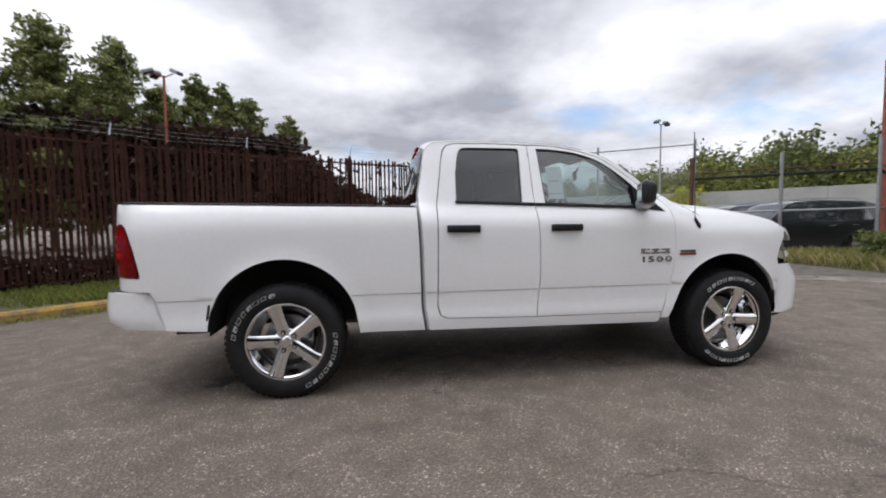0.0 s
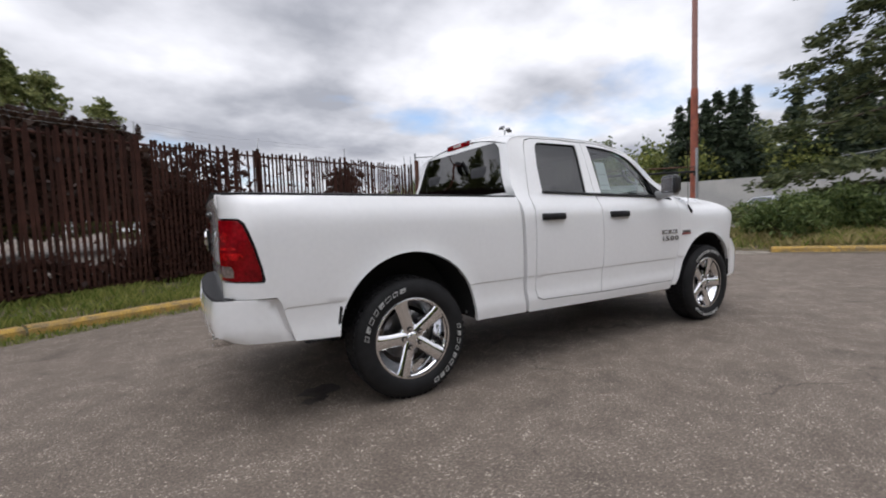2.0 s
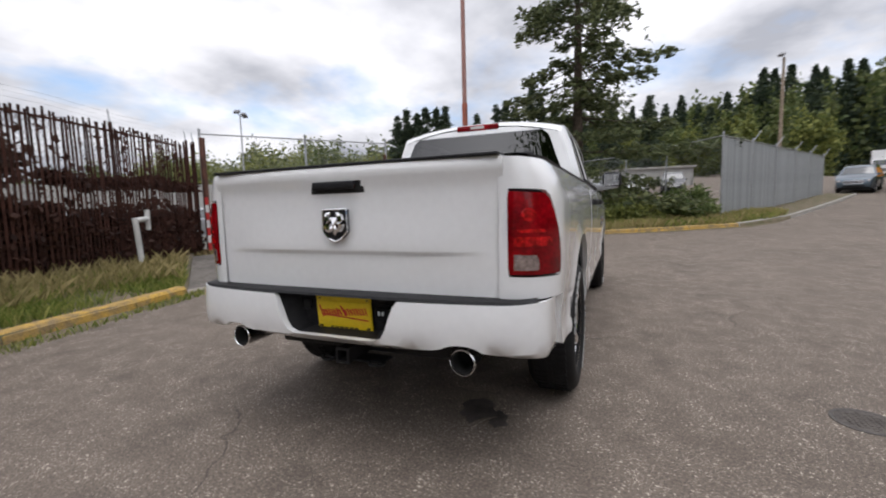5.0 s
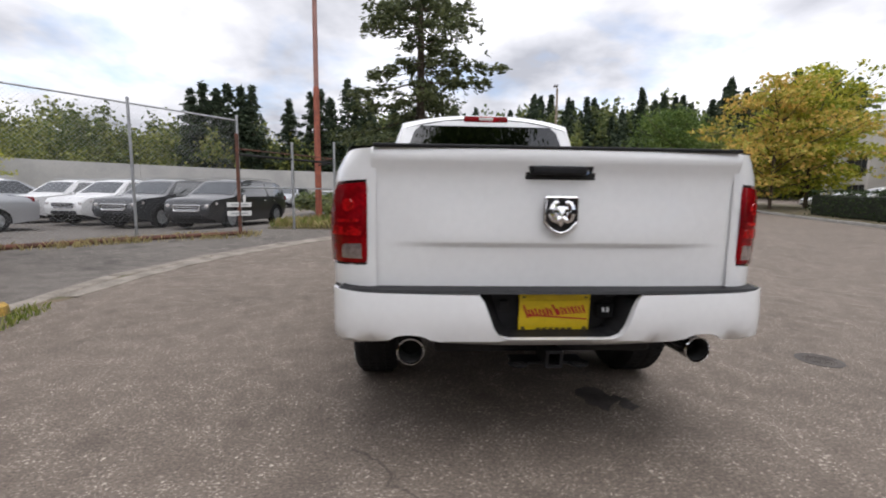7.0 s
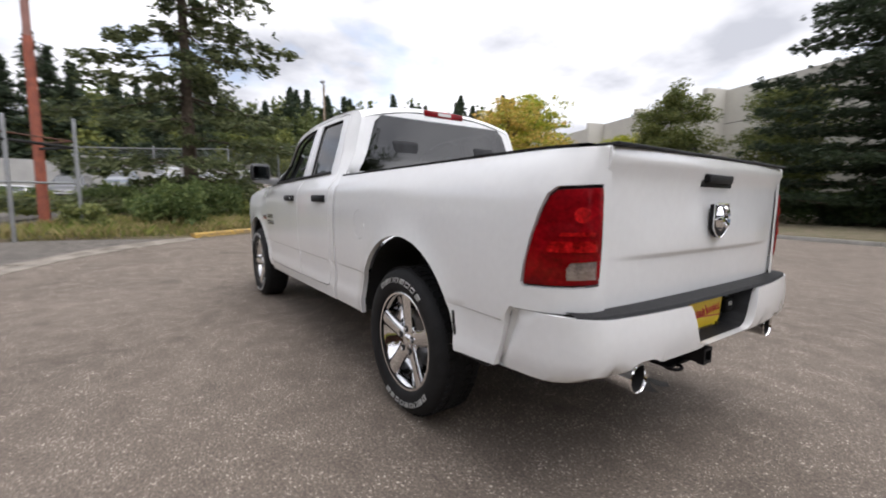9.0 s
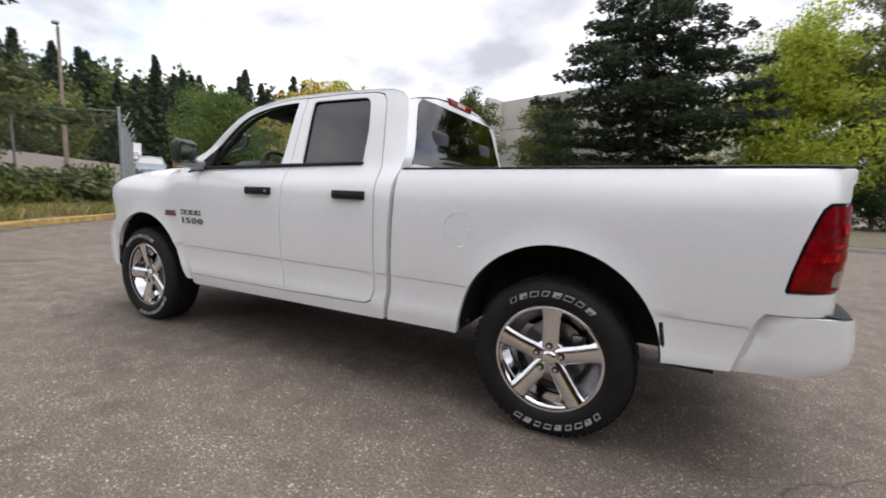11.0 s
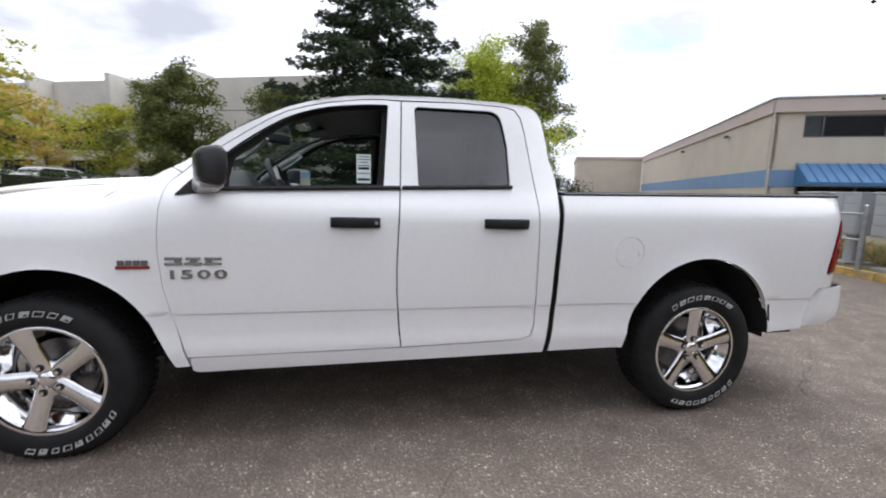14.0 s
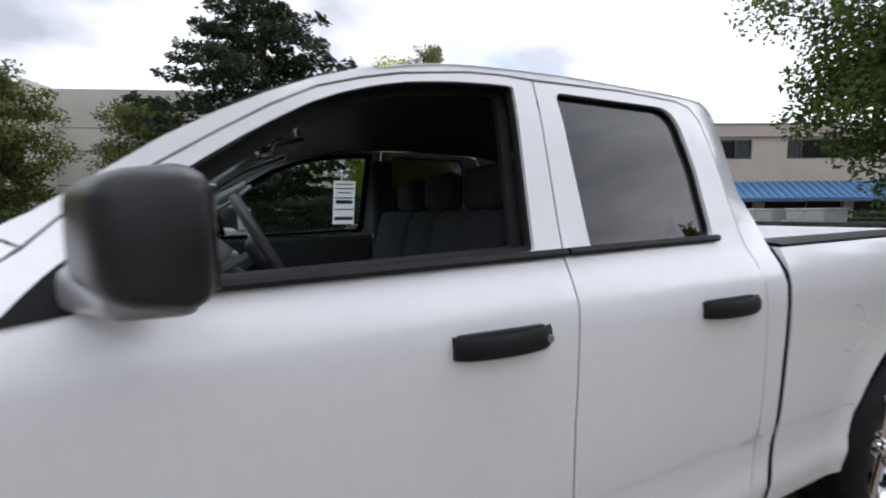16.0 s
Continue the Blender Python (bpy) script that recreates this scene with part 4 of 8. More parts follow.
    bm = bmesh.new(); box(bm, (-1.1302, -.01, .672), (.002, .27, .006), .0006, Matrix.Rotation(radians(4), 4, 'X'))
    part("script_bar", bm, REDINK, pl)
    for z in (.764, .618):
        for k in range(6):
            bm = bmesh.new(); box(bm, (-1.1265, -.07 + k * .028, z), (.003, .02, .010), .0005)
            part("frame_bar", bm, BLUEINK, pl)
        for sd in (-1, 1):
            bm = bmesh.new(); cyl(bm, (-1.12, sd * .137, z), (-1.130, sd * .137, z), .009, n=10)
            part("plate_screw", bm, BLUEINK, pl)
    # exhausts and hitch
    for s in (-1, 1):
        bm = bmesh.new()
        c = (0, s * .628, .533)
        lathe(bm, [(.040, .30), (.054, .24), (.056, .02), (.058, .004), (.054, 0), (.050, .006), (.049, .14), (.0, .15)], 32, 'Z', (0, 0, 0))
        bmesh.ops.rotate(bm, cent=(0, 0, 0), matrix=Matrix.Rotation(radians(90), 3, 'Y'), verts=bm.verts[:])
        bmesh.ops.translate(bm, vec=(-1.183, s * .628, .535), verts=bm.verts[:])
        part("exhaust_tip", bm, CHROME, T, "round chrome exhaust tip", smooth=True, angle=50)
        bm = bmesh.new(); lathe(bm, [(.0485, .0), (.0485, .1), (.0, .1)], 24, 'Z')
        bmesh.ops.rotate(bm, cent=(0, 0, 0), matrix=Matrix.Rotation(radians(90), 3, 'Y'), verts=bm.verts[:])
        bmesh.ops.translate(bm, vec=(-1.174, s * .628, .535), verts=bm.verts[:])
        part("exhaust_bore", bm, UNDER, T)
        bm = bmesh.new(); tube(bm, [(-.95, s * .628, .535), (-.7, s * .60, .52), (-.3, s * .5, .50), (.2, s * .3, .42), (2.0, s * .25, .36)], .04, 10)
        part("exhaust_pipe", bm, DARKCHROME, T, "dull exhaust pipe")
    hr = new("hitch_receiver"); hr.parent = T
    hr["label"] = "black tow hitch receiver with chain plate"
    bm = bmesh.new(); box(bm, (-.95, 0, .50), (.08, 1.05, .08), .02)
    part("crossbar", bm, BLACK, hr)
    bm = bmesh.new(); lathe(bm, [(.036, -.16), (.048, -.16), (.048, .09), (.054, .09), (.054, .12), (.036, .12), (.036, -.16)], 4, 'Z')
    bmesh.ops.rotate(bm, cent=(0, 0, 0), matrix=Matrix.Rotation(radians(45), 3, 'Z'), verts=bm.verts[:])
    bmesh.ops.rotate(bm, cent=(0, 0, 0), matrix=Matrix.Rotation(radians(-90), 3, 'Y'), verts=bm.verts[:])
    bmesh.ops.translate(bm, vec=(-1.035, 0, .488), verts=bm.verts[:])
    part("receiver_tube", bm, BLACK, hr)
    bm = bmesh.new(); box(bm, (-1.02, 0, .438), (.10, .34, .012), .004)
    part("chain_plate", bm, BLACK, hr)
    for sd in (-1, 1):
        bm = bmesh.new(); tube(bm, [(-1.07 + .035 * math.cos(a), sd * .14 + .04 * math.sin(a), .438) for a in np.linspace(0, 2 * math.pi, 14, endpoint=False)], .008, 6, True)
        part("chain_loop", bm, BLACK, hr, smooth=True)
    # underbody
    bm = bmesh.new()
    for s in (-1, 1):
        box(bm, (1.7, s * .42, .52), (5.3, .10, .15), .02)
    box(bm, (-.1, 0, .62), (1.9, .95, .06)); box(bm, (2.1, 0, .46), (2.2, 1.5, .06)); box(bm, (3.6, 0, .62), (1.2, .84, .30), .05)
    box(bm, (.1, 0, .80), (2.0, 1.18, .04))
    part("frame", bm, UNDER, T, "black ladder frame and floor")
    for x_ in (0, 3.569):
        bm = bmesh.new(); cyl(bm, (x_, -.8, .41), (x_, .8, .41), .05, n=14)
        part("axle", bm, UNDER, T)
    bm = bmesh.new(); box(bm, (-.05, 0, .41), (.34, .30, .30), .1)
    part("differential", bm, UNDER, T)
    for s in (-1, 1):
        bm = bmesh.new(); box(bm, (2.0, s * .80, .44), (1.9, .22, .05), .015)
        part("sill_panel", bm, UNDER, T)
        bm = bmesh.new(); box(bm, (.75, s * .80, .50), (.46, .22, .05), .015)
        part("bed_under_panel", bm, UNDER, T)
    bm = bmesh.new(); box(bm, (-.62, 0, .55), (.60, .95, .22), .06)
    part("spare_wheel", bm, UNDER, T)
    # --- cab sides and doors
    fr = lambda x: ROOF_EDGE(x)
    front_a = arc(*FRONT_ARCH[:2], FRONT_ARCH[2], FRONT_ARCH[3], 180, 0, 30)
    RD = [(1.098, 1.37), (1.092, .62), (1.112, .555), (1.16, .533), (1.852, .515), (1.863, .62), (1.876, .80), (1.879, .95), (1.872, 1.15), (1.860, 1.36), (1.857, 1.45), (1.846, 1.852)]
    rd_top = [(1.50, 1.862), (1.25, 1.854), (1.195, 1.838), (1.165, 1.795), (1.145, 1.70)]
    rear_door = RD + rd_top
    rear_win = rounded([(1.244, 1.398), (1.765, 1.384), (1.772, 1.60), (1.779, 1.828), (1.285, 1.828), (1.250, 1.62)], [.03, .02, 0, .03, .07, 0])
    FD_R = [(1.859, .515), (1.870, .62), (1.883, .80), (1.886, .95), (1.879, 1.15), (1.867, 1.36), (1.864, 1.45), (1.853, 1.852)]
    SEAMX = [1.95, 2.05, 2.15, 2.25, 2.35, 2.45, 2.55, 2.65, 2.75, 2.85]
    SEAM = curve([(1.95, 1.858), (2.05, 1.8525), (2.15, 1.838), (2.25, 1.822), (2.35, 1.796), (2.45, 1.764), (2.55, 1.713), (2.65, 1.652), (2.75, 1.588), (2.85, 1.521)])
    fd_top = [(x, SEAM(x) - .0035) for x in SEAMX] + [(2.900, 1.481), (2.945, 1.425)]
    fd_front = [(2.970, 1.404), (2.984, 1.388), (2.9975, 1.365), (3.006, 1.33), (3.012, 1.245), (3.020, 1.15), (3.024, 1.05), (3.012, .88), (2.972, .68), (2.925, .505)]
    front_door = FD_R + fd_top + fd_front
    FW = curve([(1.922, 1.829), (2.0, 1.827), (2.22, 1.804), (2.42, 1.747), (2.54, 1.684), (2.60, 1.647), (2.68, 1.593), (2.768, 1.528)])
    front_win = rounded([(1.950, 1.384), (2.780, 1.352), (2.768, 1.528)] + [(x, FW(x)) for x in (2.68, 2.61, 2.54, 2.47, 2.40, 2.32, 2.24, 2.16, 2.08, 2.0)] + [(1.922, 1.829)], [.012, .01, .02] + [.02] * 10 + [.012])
    for s in (-1, 1):
        # C-pillar, rocker and roof rail
        pill = [(.960, 1.372), (.972, 1.30), (.990, 1.0), (1.000, .62), (1.025, .445), (2.885, .418), (2.908, .43), (2.915, .497), (2.90, .500), (1.86, .508), (1.16, .526), (1.105, .55), (1.085, .615), (1.091, 1.37),
                (1.138, 1.70), (1.158, 1.802), (1.190, 1.845), (1.25, 1.861), (1.50, 1.869), (1.85, 1.861)] + [(x, SEAM(x) + .0035) for x in SEAMX] + [(2.903, 1.487), (2.949, 1.431), (3.001, 1.455), (2.95, 1.488)] + [(x, ROOF_EDGE(x) + .008) for x in SEAMX[::-1]] + [(1.7, 1.888), (1.3, 1.884), (1.12, 1.872), (1.07, 1.858), (1.04, 1.836), (1.022, 1.80), (1.006, 1.72), (.990, 1.60), (.972, 1.48)]
        truck_side_sheet(s, "cab_side", pill, [], lambda u, v: (u, cab_y(u, v), v), T, label="white cab pillar, roof rail and sill")
        for nm, outl_, win, gl in (("rear_door", rear_door, rear_win, TINT), ("front_door", front_door, front_win, CLEAR)):
            d = new(nm); d.parent = T
            d["label"] = "white rear door with dark privacy glass" if nm == "rear_door" else ("white front door with its window open" if s > 0 else "white front door with a paper sticker in its window")
            truck_side_sheet(s, "door_skin", outl_, [win], lambda u, v: (u, cab_y(u, v), v), d, step=.05, flange=.035)
            # black window frame
            cx = sum(p[0] for p in win) / len(win); cz = sum(p[1] for p in win) / len(win)
            inn = [(cx + (p[0] - cx) * .984, cz + (p[1] - cz) * .972) for p in win]
            truck_side_sheet(s, "window_seal", win, [inn], lambda u, v: (u, cab_y(u, v) - .012, v), d, DARKGAP, "black window seal", .05, .02)
            if nm == "front_door":
                edge_in = [(p[0] + (.030 if p[0] < 1.97 else -.034 * ease(2.3, 2.7, p[0])), p[1] + (.008 if p[1] < 1.42 else -.022)) for p in win]
                truck_side_sheet(s, "inner_frame", [(cx + (p[0] - cx) * 1.01, cz + (p[1] - cz) * 1.02) for p in win], [edge_in], lambda u, v: (u, cab_y(u, v) - .055, v), d, DARKGAP, "dark inner window frame", .05, .02)
            if nm == "rear_door" or s < 0:
                pane = truck_side_sheet(s, "window_pane", [(cx + (p[0] - cx) * .990, cz + (p[1] - cz) * .982) for p in win], [], lambda u, v: (u, cab_y(u, v) - .02, v), d, gl,
                                        "dark privacy glass" if nm == "rear_door" else "clear glass pane", .06, 0)
                pane.visible_shadow = False
            # belt moulding
            x0, x1 = (1.238, 1.852) if nm == "rear_door" else (1.862, 2.80)
            bm = bmesh.new()
            zt = lambda x: 1.398 - (x - 1.243) * .0295
            tube(bm, [(x, s * (cab_y(x, zt(x) - .018) + .004), zt(x) - .001) for x in np.linspace(x0, x1, 12)], .012, 6)
            part("belt_moulding", bm, BLACK, d, "black belt moulding")
            # handle
            hx = 1.285 if nm == "rear_door" else 2.095
            h = new("door_handle"); h.parent = d
            h["label"] = "black pull handle"
            bm = bmesh.new(); box(bm, (hx, s * (cab_y(hx, 1.2) - .004), 1.196), (.235, .02, .052), .009, seg=2)
            part("handle_base", bm, DARKGAP, h, smooth=True)
            bm = bmesh.new()
            n = 11
            R = []
            for i in range(n):
                t = i / (n - 1)
                x = hx - .125 + .25 * t
                o = .012 + .030 * math.sin(math.pi * min(1, max(0, t * 1.0))) ** .5
                R.append([bm.verts.new((x, s * (cab_y(x, 1.2) + a), 1.196 + b)) for a, b in ((o - .016, -.022), (o - .004, -.026), (o + .004, -.012), (o + .004, .012), (o - .004, .026), (o - .016, .022))])
            for A, B in zip(R, R[1:]):
                for i in range(6):
                    bm.faces.new((A[i], A[(i + 1) % 6], B[(i + 1) % 6], B[i]))
            bm.faces.new(R[0]); bm.faces.new(R[-1])
            bmesh.ops.recalc_face_normals(bm, faces=bm.faces[:])
            part("handle_grip", bm, BLACK, h, smooth=True, angle=50)
            if nm == "front_door" and s > 0:
                bm = bmesh.new(); cyl(bm, (hx - .105, 1.028, 1.196), (hx - .105, 1.036, 1.196), .009, n=12)
                part("key_lock", bm, GALV, h)
            # inner trim
            bm = bmesh.new()
            xs = (1.11, 1.84) if nm == "rear_door" else (1.88, 2.92)
            box(bm, (sum(xs) / 2, s * .865, .95), (xs[1] - xs[0], .05, .80), .02)
            box(bm, (sum(xs) / 2, s * .825, 1.08), (.5, .06, .06), .02)
            part("door_trim", bm, TRIM, d, "dark inner door trim")
        # badges
        bd = new("door_badge"); bd.parent = T
        bd["label"] = "chrome block letters and numerals on the front door"
        for k in range(3):
            bm = bmesh.new()
            xk = (2.755 + .088 * k) if s < 0 else (2.955 - .088 * k)
            y = cab_y(xk, 1.0) + .004
            for dz, w_, h_ in ((.013, .078, .014), (-.013, .080, .013)):
                box(bm, (xk, s * y, 1.0 + dz), (w_ - .012 * (k == 1) * (dz > 0), .008, h_), .003)
            box(bm, (xk + .02 * (k - 1), s * y, 1.0), (.030, .007, .024), .002)
            part("letter_block", bm, BADGE, bd)
        for k, ch in enumerate("1500"):
            tx = bpy.data.curves.new("numeral", 'FONT')
            tx.body, tx.size, tx.extrude, tx.align_x, tx.offset = ch, .066, .003, 'CENTER', .0012
            tmp = new("numeral_tmp", tx)
            me = bpy.data.meshes.new_from_object(tmp.evaluated_get(bpy.context.evaluated_depsgraph_get()))
            bpy.data.objects.remove(tmp)
            xk = 2.852 + (-.112, -.046, .030, .106)[k] * (1 if s < 0 else -1)
            num = link_mesh("numeral", me, BADGE, bd, "chrome numeral " + ch)
            num.matrix_basis = pose(xk, s * (cab_y(xk, .94) + .005), .914, 90, 0, 0 if s < 0 else 180) @ Matrix.Diagonal((1.85, .93, 1, 1))
        eb = new("fender_badge"); eb.parent = T
        eb["label"] = "small red and chrome badge on the fender"
        yb = fender_y(3.12, 1.0) + .003
        bm = bmesh.new(); box(bm, (3.133, s * yb, .970), (.145, .008, .015), .002)
        part("red_bar", bm, DARKRED, eb)
        for k in range(4):
            bm = bmesh.new(); box(bm, (3.082 + .034 * k, s * yb, .993), (.028, .008, .024), .002)
            part("chrome_block", bm, DARKCHROME, eb)
        # front fender
        fen = [(2.932, .43), (2.975, .545)] + [p for p in front_a if p[1] > .56] + \
              [(3.985, .56), (4.012, .64), (3.985, .890), (3.976, .916), (3.998, 1.0), (4.042, 1.092), (4.052, 1.160)] + [(x, HOOD_EDGE(x) - .004) for x in (3.95, 3.8, 3.6, 3.46, 3.3, 3.22)] + [(3.13, 1.392), (3.07, 1.414), (3.035, 1.436), (3.006, 1.452), (2.954, 1.428),
               (2.974, 1.406), (2.988, 1.389), (3.0012, 1.366), (3.0095, 1.33), (3.0155, 1.245), (3.0235, 1.15), (3.0275, 1.05), (3.0155, .88), (2.9755, .69), (2.9415, .53)]
        fen = [(2.985, .455), (3.035, .58)] + [p for p in front_a if p[1] > .62][0:] + fen[fen.index((4.012, .64)):fen.index((2.9755, .69)) + 1] + [(2.946, .545), (2.920, .455)]
        truck_side_sheet(s, "front_fender", fen, [], lambda u, v: (u, fender_y(u, v), v), T, label="white front fender")
        # thin dark line laid slantwise on the fender
        bm = bmesh.new()
        tube(bm, [(x, s * (fender_y(x, z) + .0005), z) for x, z in ((3.295, 1.285), (3.272, 1.308), (3.25, 1.330), (3.228, 1.350), (3.212, 1.364))], [.0005, .0016, .002, .002, .001], 6)
        part("fender_dark_line", bm, DARKGAP, T)
        # headlight
        hl = new("headlight"); hl.parent = T
        hl["label"] = "clear headlight with an amber edge"
        bm = bmesh.new()
        def lens_at(a, v):
            z = (.918 - .055 * min(1, a * 6) - .03 * a) * (1 - v) + (1.098 - .02 * a) * v
            if a == 0:
                x = 3.980 + .066 * v
                return x, s * (fender_y(x, z) - .004), z
            q_ = .84 - .36 * a
            x, y = nose(q_, -.115 - .04 * v)
            return x, s * y, z
        grid(bm, [0, .03, .10, .18, .3, .45, .6, .75, .9, 1.0], np.linspace(0, 1, 7), lens_at, flip=(s < 0))
        part("headlight_lens", bm, CLEARLENS, hl, smooth=True)
        # mirror
        mr = new("door_mirror"); mr.parent = T
        mr["label"] = "black folding door mirror, reflection put into its grey lower shell"
        bm = bmesh.new()
        sheet(bm, rounded([(2.715, 1.346), (2.953, 1.316), (2.915, 1.375), (2.878, 1.414), (2.84, 1.458), (2.745, 1.535)], [0, .008, .02, .02, .01, 0]), [], lambda u, v: (u, s * (cab_y(u, v) + .006), v), .05, .02, (0, -s, 0), flip=(s > 0))
        part("mirror_sail", bm, SAIL, mr, "black triangular mirror base")
        bm = bmesh.new()
        box(bm, (0, 0, 0), (.125, .215, .180), .038, seg=4)
        mx_ = 2.738 if s > 0 else 2.680
        shear = Matrix(((1, -s * .45, 0, 0), (0, 1, 0, 0), (0, 0, 1, 0), (0, 0, 0, 1)))
        for v in bm.verts:
            k_ = ease(-.04, .08, v.co.x)
            v.co.y *= 1 - .12 * k_; v.co.z *= 1 - .16 * k_
        m = Matrix.Translation((mx_, s * 1.120, 1.453)) @ shear
        bmesh.ops.transform(bm, matrix=m, verts=bm.verts[:])
        part("mirror_shell", bm, SHELL, mr, "textured black mirror shell", smooth=True, angle=60)
        bm = bmesh.new(); box(bm, (0, 0, 0), (.004, .165, .130), .0015, shear)
        bmesh.ops.translate(bm, vec=(mx_ - .0625, s * 1.118, 1.453), verts=bm.verts[:])
        part("mirror_glass", bm, CHROME, mr, "mirror glass")
        # lower shell, coloured grey for the door's reflection
        bm = bmesh.new()
        box(bm, (0, 0, 0), (.120, .275, .078), .024, None, 3)
        for v in bm.verts:
            k_ = ease(-.02, .13, s * v.co.y)
            v.co.x *= 1 - .15 * k_
            v.co.z = v.co.z * (1 - .35 * k_) + .012 * k_
        bmesh.ops.transform(bm, matrix=Matrix.Translation((mx_ + .028, s * 1.058, 1.367)) @ shear, verts=bm.verts[:])
        part("mirror_arm", bm, FOOT, mr, "lower mirror shell, the door's reflection put into its grey", smooth=True, angle=60)
        # inner A-pillar, roof lining edge
        bm = bmesh.new()
        tube(bm, [(2.92, s * .75, 1.42), (2.75, s * .73, 1.55), (2.60, s * .71, 1.64)], [.03, .028, .02], 8)
        part("inner_pillar", bm, GREYTRIM, T, "light grey pillar trim")
        bm = bmesh.new(); tube(bm, [(2.76, s * .69, 1.50), (2.70, s * .65, 1.53), (2.62, s * .65, 1.59), (2.58, s * .68, 1.63)], .012, 6)
        part("grab_handle", bm, GREYTRIM, T)
        for x_, w_, y_ in ((1.84, .12, .76), (1.085, .08, .70)):
            bm = bmesh.new(); box(bm, (x_, s * y_, 1.3), (w_, .06, 1.0), .02)
            part("inner_post", bm, TRIM, T, "dark inner door post")
    # sticker in the passenger window
    bm = bmesh.new()
    sheet(bm, [(1.995, 1.42), (2.125, 1.42), (2.125, 1.68), (1.995, 1.68)], [], lambda u, v: (u, -cab_y(u, v) + .026, v), .08)
    st = part("window_sticker", bm, STICKER, T, "white paper price sticker")
    for k, (z, w_) in enumerate(((1.66, .10), (1.635, .11), (1.61, .08), (1.58, .11), (1.555, .10), (1.51, .115), (1.455, .11))):
        bm = bmesh.new()
        box(bm, (2.06, -cab_y(2.06, z) + .029, z), (w_, .002, .022 if k in (4, 6) else .008))
        part("text_bar", bm, GREYINK, st)
    # --- roof
    bm = bmesh.new()
    xs = [1.022, 1.03, 1.045, 1.065, 1.09] + list(np.linspace(1.12, 2.30, 18))
    ss = list(np.linspace(-1, 1, 33))

    def roof(x, q):
        e = ROOF_EDGE(x)
        y = (cab_y(x, e) + .002) * q
        mid = ROOF_MID(x)
        return x + .10 * (1 - q * q) * ease(1.9, 2.3, x), y, e + .004 + (mid - e) * (1 - abs(q) ** 2.4)
    grid(bm, xs, ss, roof)
    part("roof", bm, WHITE, T, "white roof panel", smooth=True, angle=60)
    # back of the cab: frame round the rear window
    def back(u, v):
        """v: height; u: fraction across."""
        w = cab_y(.975, min(v, 1.80)) - .002
        x = curve([(.6, 1.035), (1.28, 1.030), (1.35, .966), (1.41, .942), (1.60, .974), (1.80, 1.010), (1.86, 1.020), (1.93, 1.034)])(v)
        return x + .016 * abs(u) ** 5, u * w, v
    wz0, wz1 = 1.40, 1.838
    rw = [(-.90, wz0), (.90, wz0), (.885, 1.62), (.87, 1.79), (.80, wz1), (-.80, wz1), (-.87, 1.79), (-.885, 1.62)]
    bm = bmesh.new()
    sheet(bm, [(-1, .60), (1, .60), (1, 1.806), (.93, 1.822), (.5, 1.882), (0, 1.902), (-.5, 1.882), (-.93, 1.822), (-1, 1.806)], [rw], back, .06, .03, (1, 0, 0), True)
    part("cab_back", bm, WHITE, T, "white back of the cab", smooth=True)
    bm = bmesh.new()
    sheet(bm, rw, [], lambda u, v: (lambda p: (p[0] - .006, p[1], p[2]))(back(u, v)), .08, 0, (1, 0, 0), True)
    g = part("rear_window", bm, TINT, T, "dark tinted rear window", smooth=True)
    g.visible_shadow = False
    lamp = new("brake_lamp"); lamp.parent = T
    lamp["label"] = "red high-level brake lamp"
    bm = bmesh.new(); box(bm, (1.044, 0, 1.903), (.06, .40, .054), .014, seg=3)
    part("lamp_body", bm, REDLENS, lamp, smooth=True)
    bm = bmesh.new(); box(bm, (1.0135, 0, 1.904), (.006, .13, .026), .003)
    part("lamp_centre", bm, CLEARLENS, lamp)
    # --- windscreen, cowl, hood
    def screen(a, q):
        """a: 0 at the roof, 1 at the cowl."""
        x = 2.40 + (3.03 - 2.40) * a
        e = curve([(0, 1.795), (.3, 1.716), (.6, 1.587), (.85, 1.460), (1, 1.385)])(a)
        y = (cab_y(x, e) - .015) * q
        bow = 1 - q * q
        return x + (.05 + .17 * a) * bow, y, e + (.070 * (1 - a) + .01) * bow
    bm = bmesh.new()
    grid(bm, np.linspace(0, 1, 12), np.linspace(-.985, .985, 21), screen)
    g = part("windscreen", bm, CLEAR, T, "clear curved windscreen", smooth=True)
    g.visible_shadow = False
    bm = bmesh.new()
    grid(bm, (0, .35, .7, 1.0), np.linspace(-1, 1, 33), lambda a, q: tuple(Vector(roof(2.30, q)) * (1 - a) + Vector(screen(.05, q)) * a + Vector((0, 0, .003 + .012 * a * (1 - a)))))
    part("windscreen_header", bm, WHITE, T, smooth=True)
    for q0 in (-1, 1):
        bm = bmesh.new()
        tube(bm, [(lambda p: (p[0], p[1], p[2] + .004))(screen(a, q0 * .985)) for a in np.linspace(0, 1, 14)], .012, 6)
        part("screen_seal", bm, DARKGAP, T)
    bm = bmesh.new()
    grid(bm, np.linspace(.94, 1.14, 5), np.linspace(-.94, .94, 31), lambda a, q: (lambda p: (p[0] + max(0, a - 1) * .9, p[1], p[2] + .004 - max(0, a - 1) * .45))(screen(min(a, 1), q)))
    part("cowl", bm, BLACK, T, "black plastic cowl", smooth=True)
    for y0 in (.12, .62):
        w = new("wiper"); w.parent = T
        bm = bmesh.new(); tube(bm, [(3.20, y0 - .04, 1.385), (3.17, y0 - .15, 1.412), (3.13, y0 - .42, 1.436)], .008, 6)
        part("wiper_arm", bm, BLACK, w)
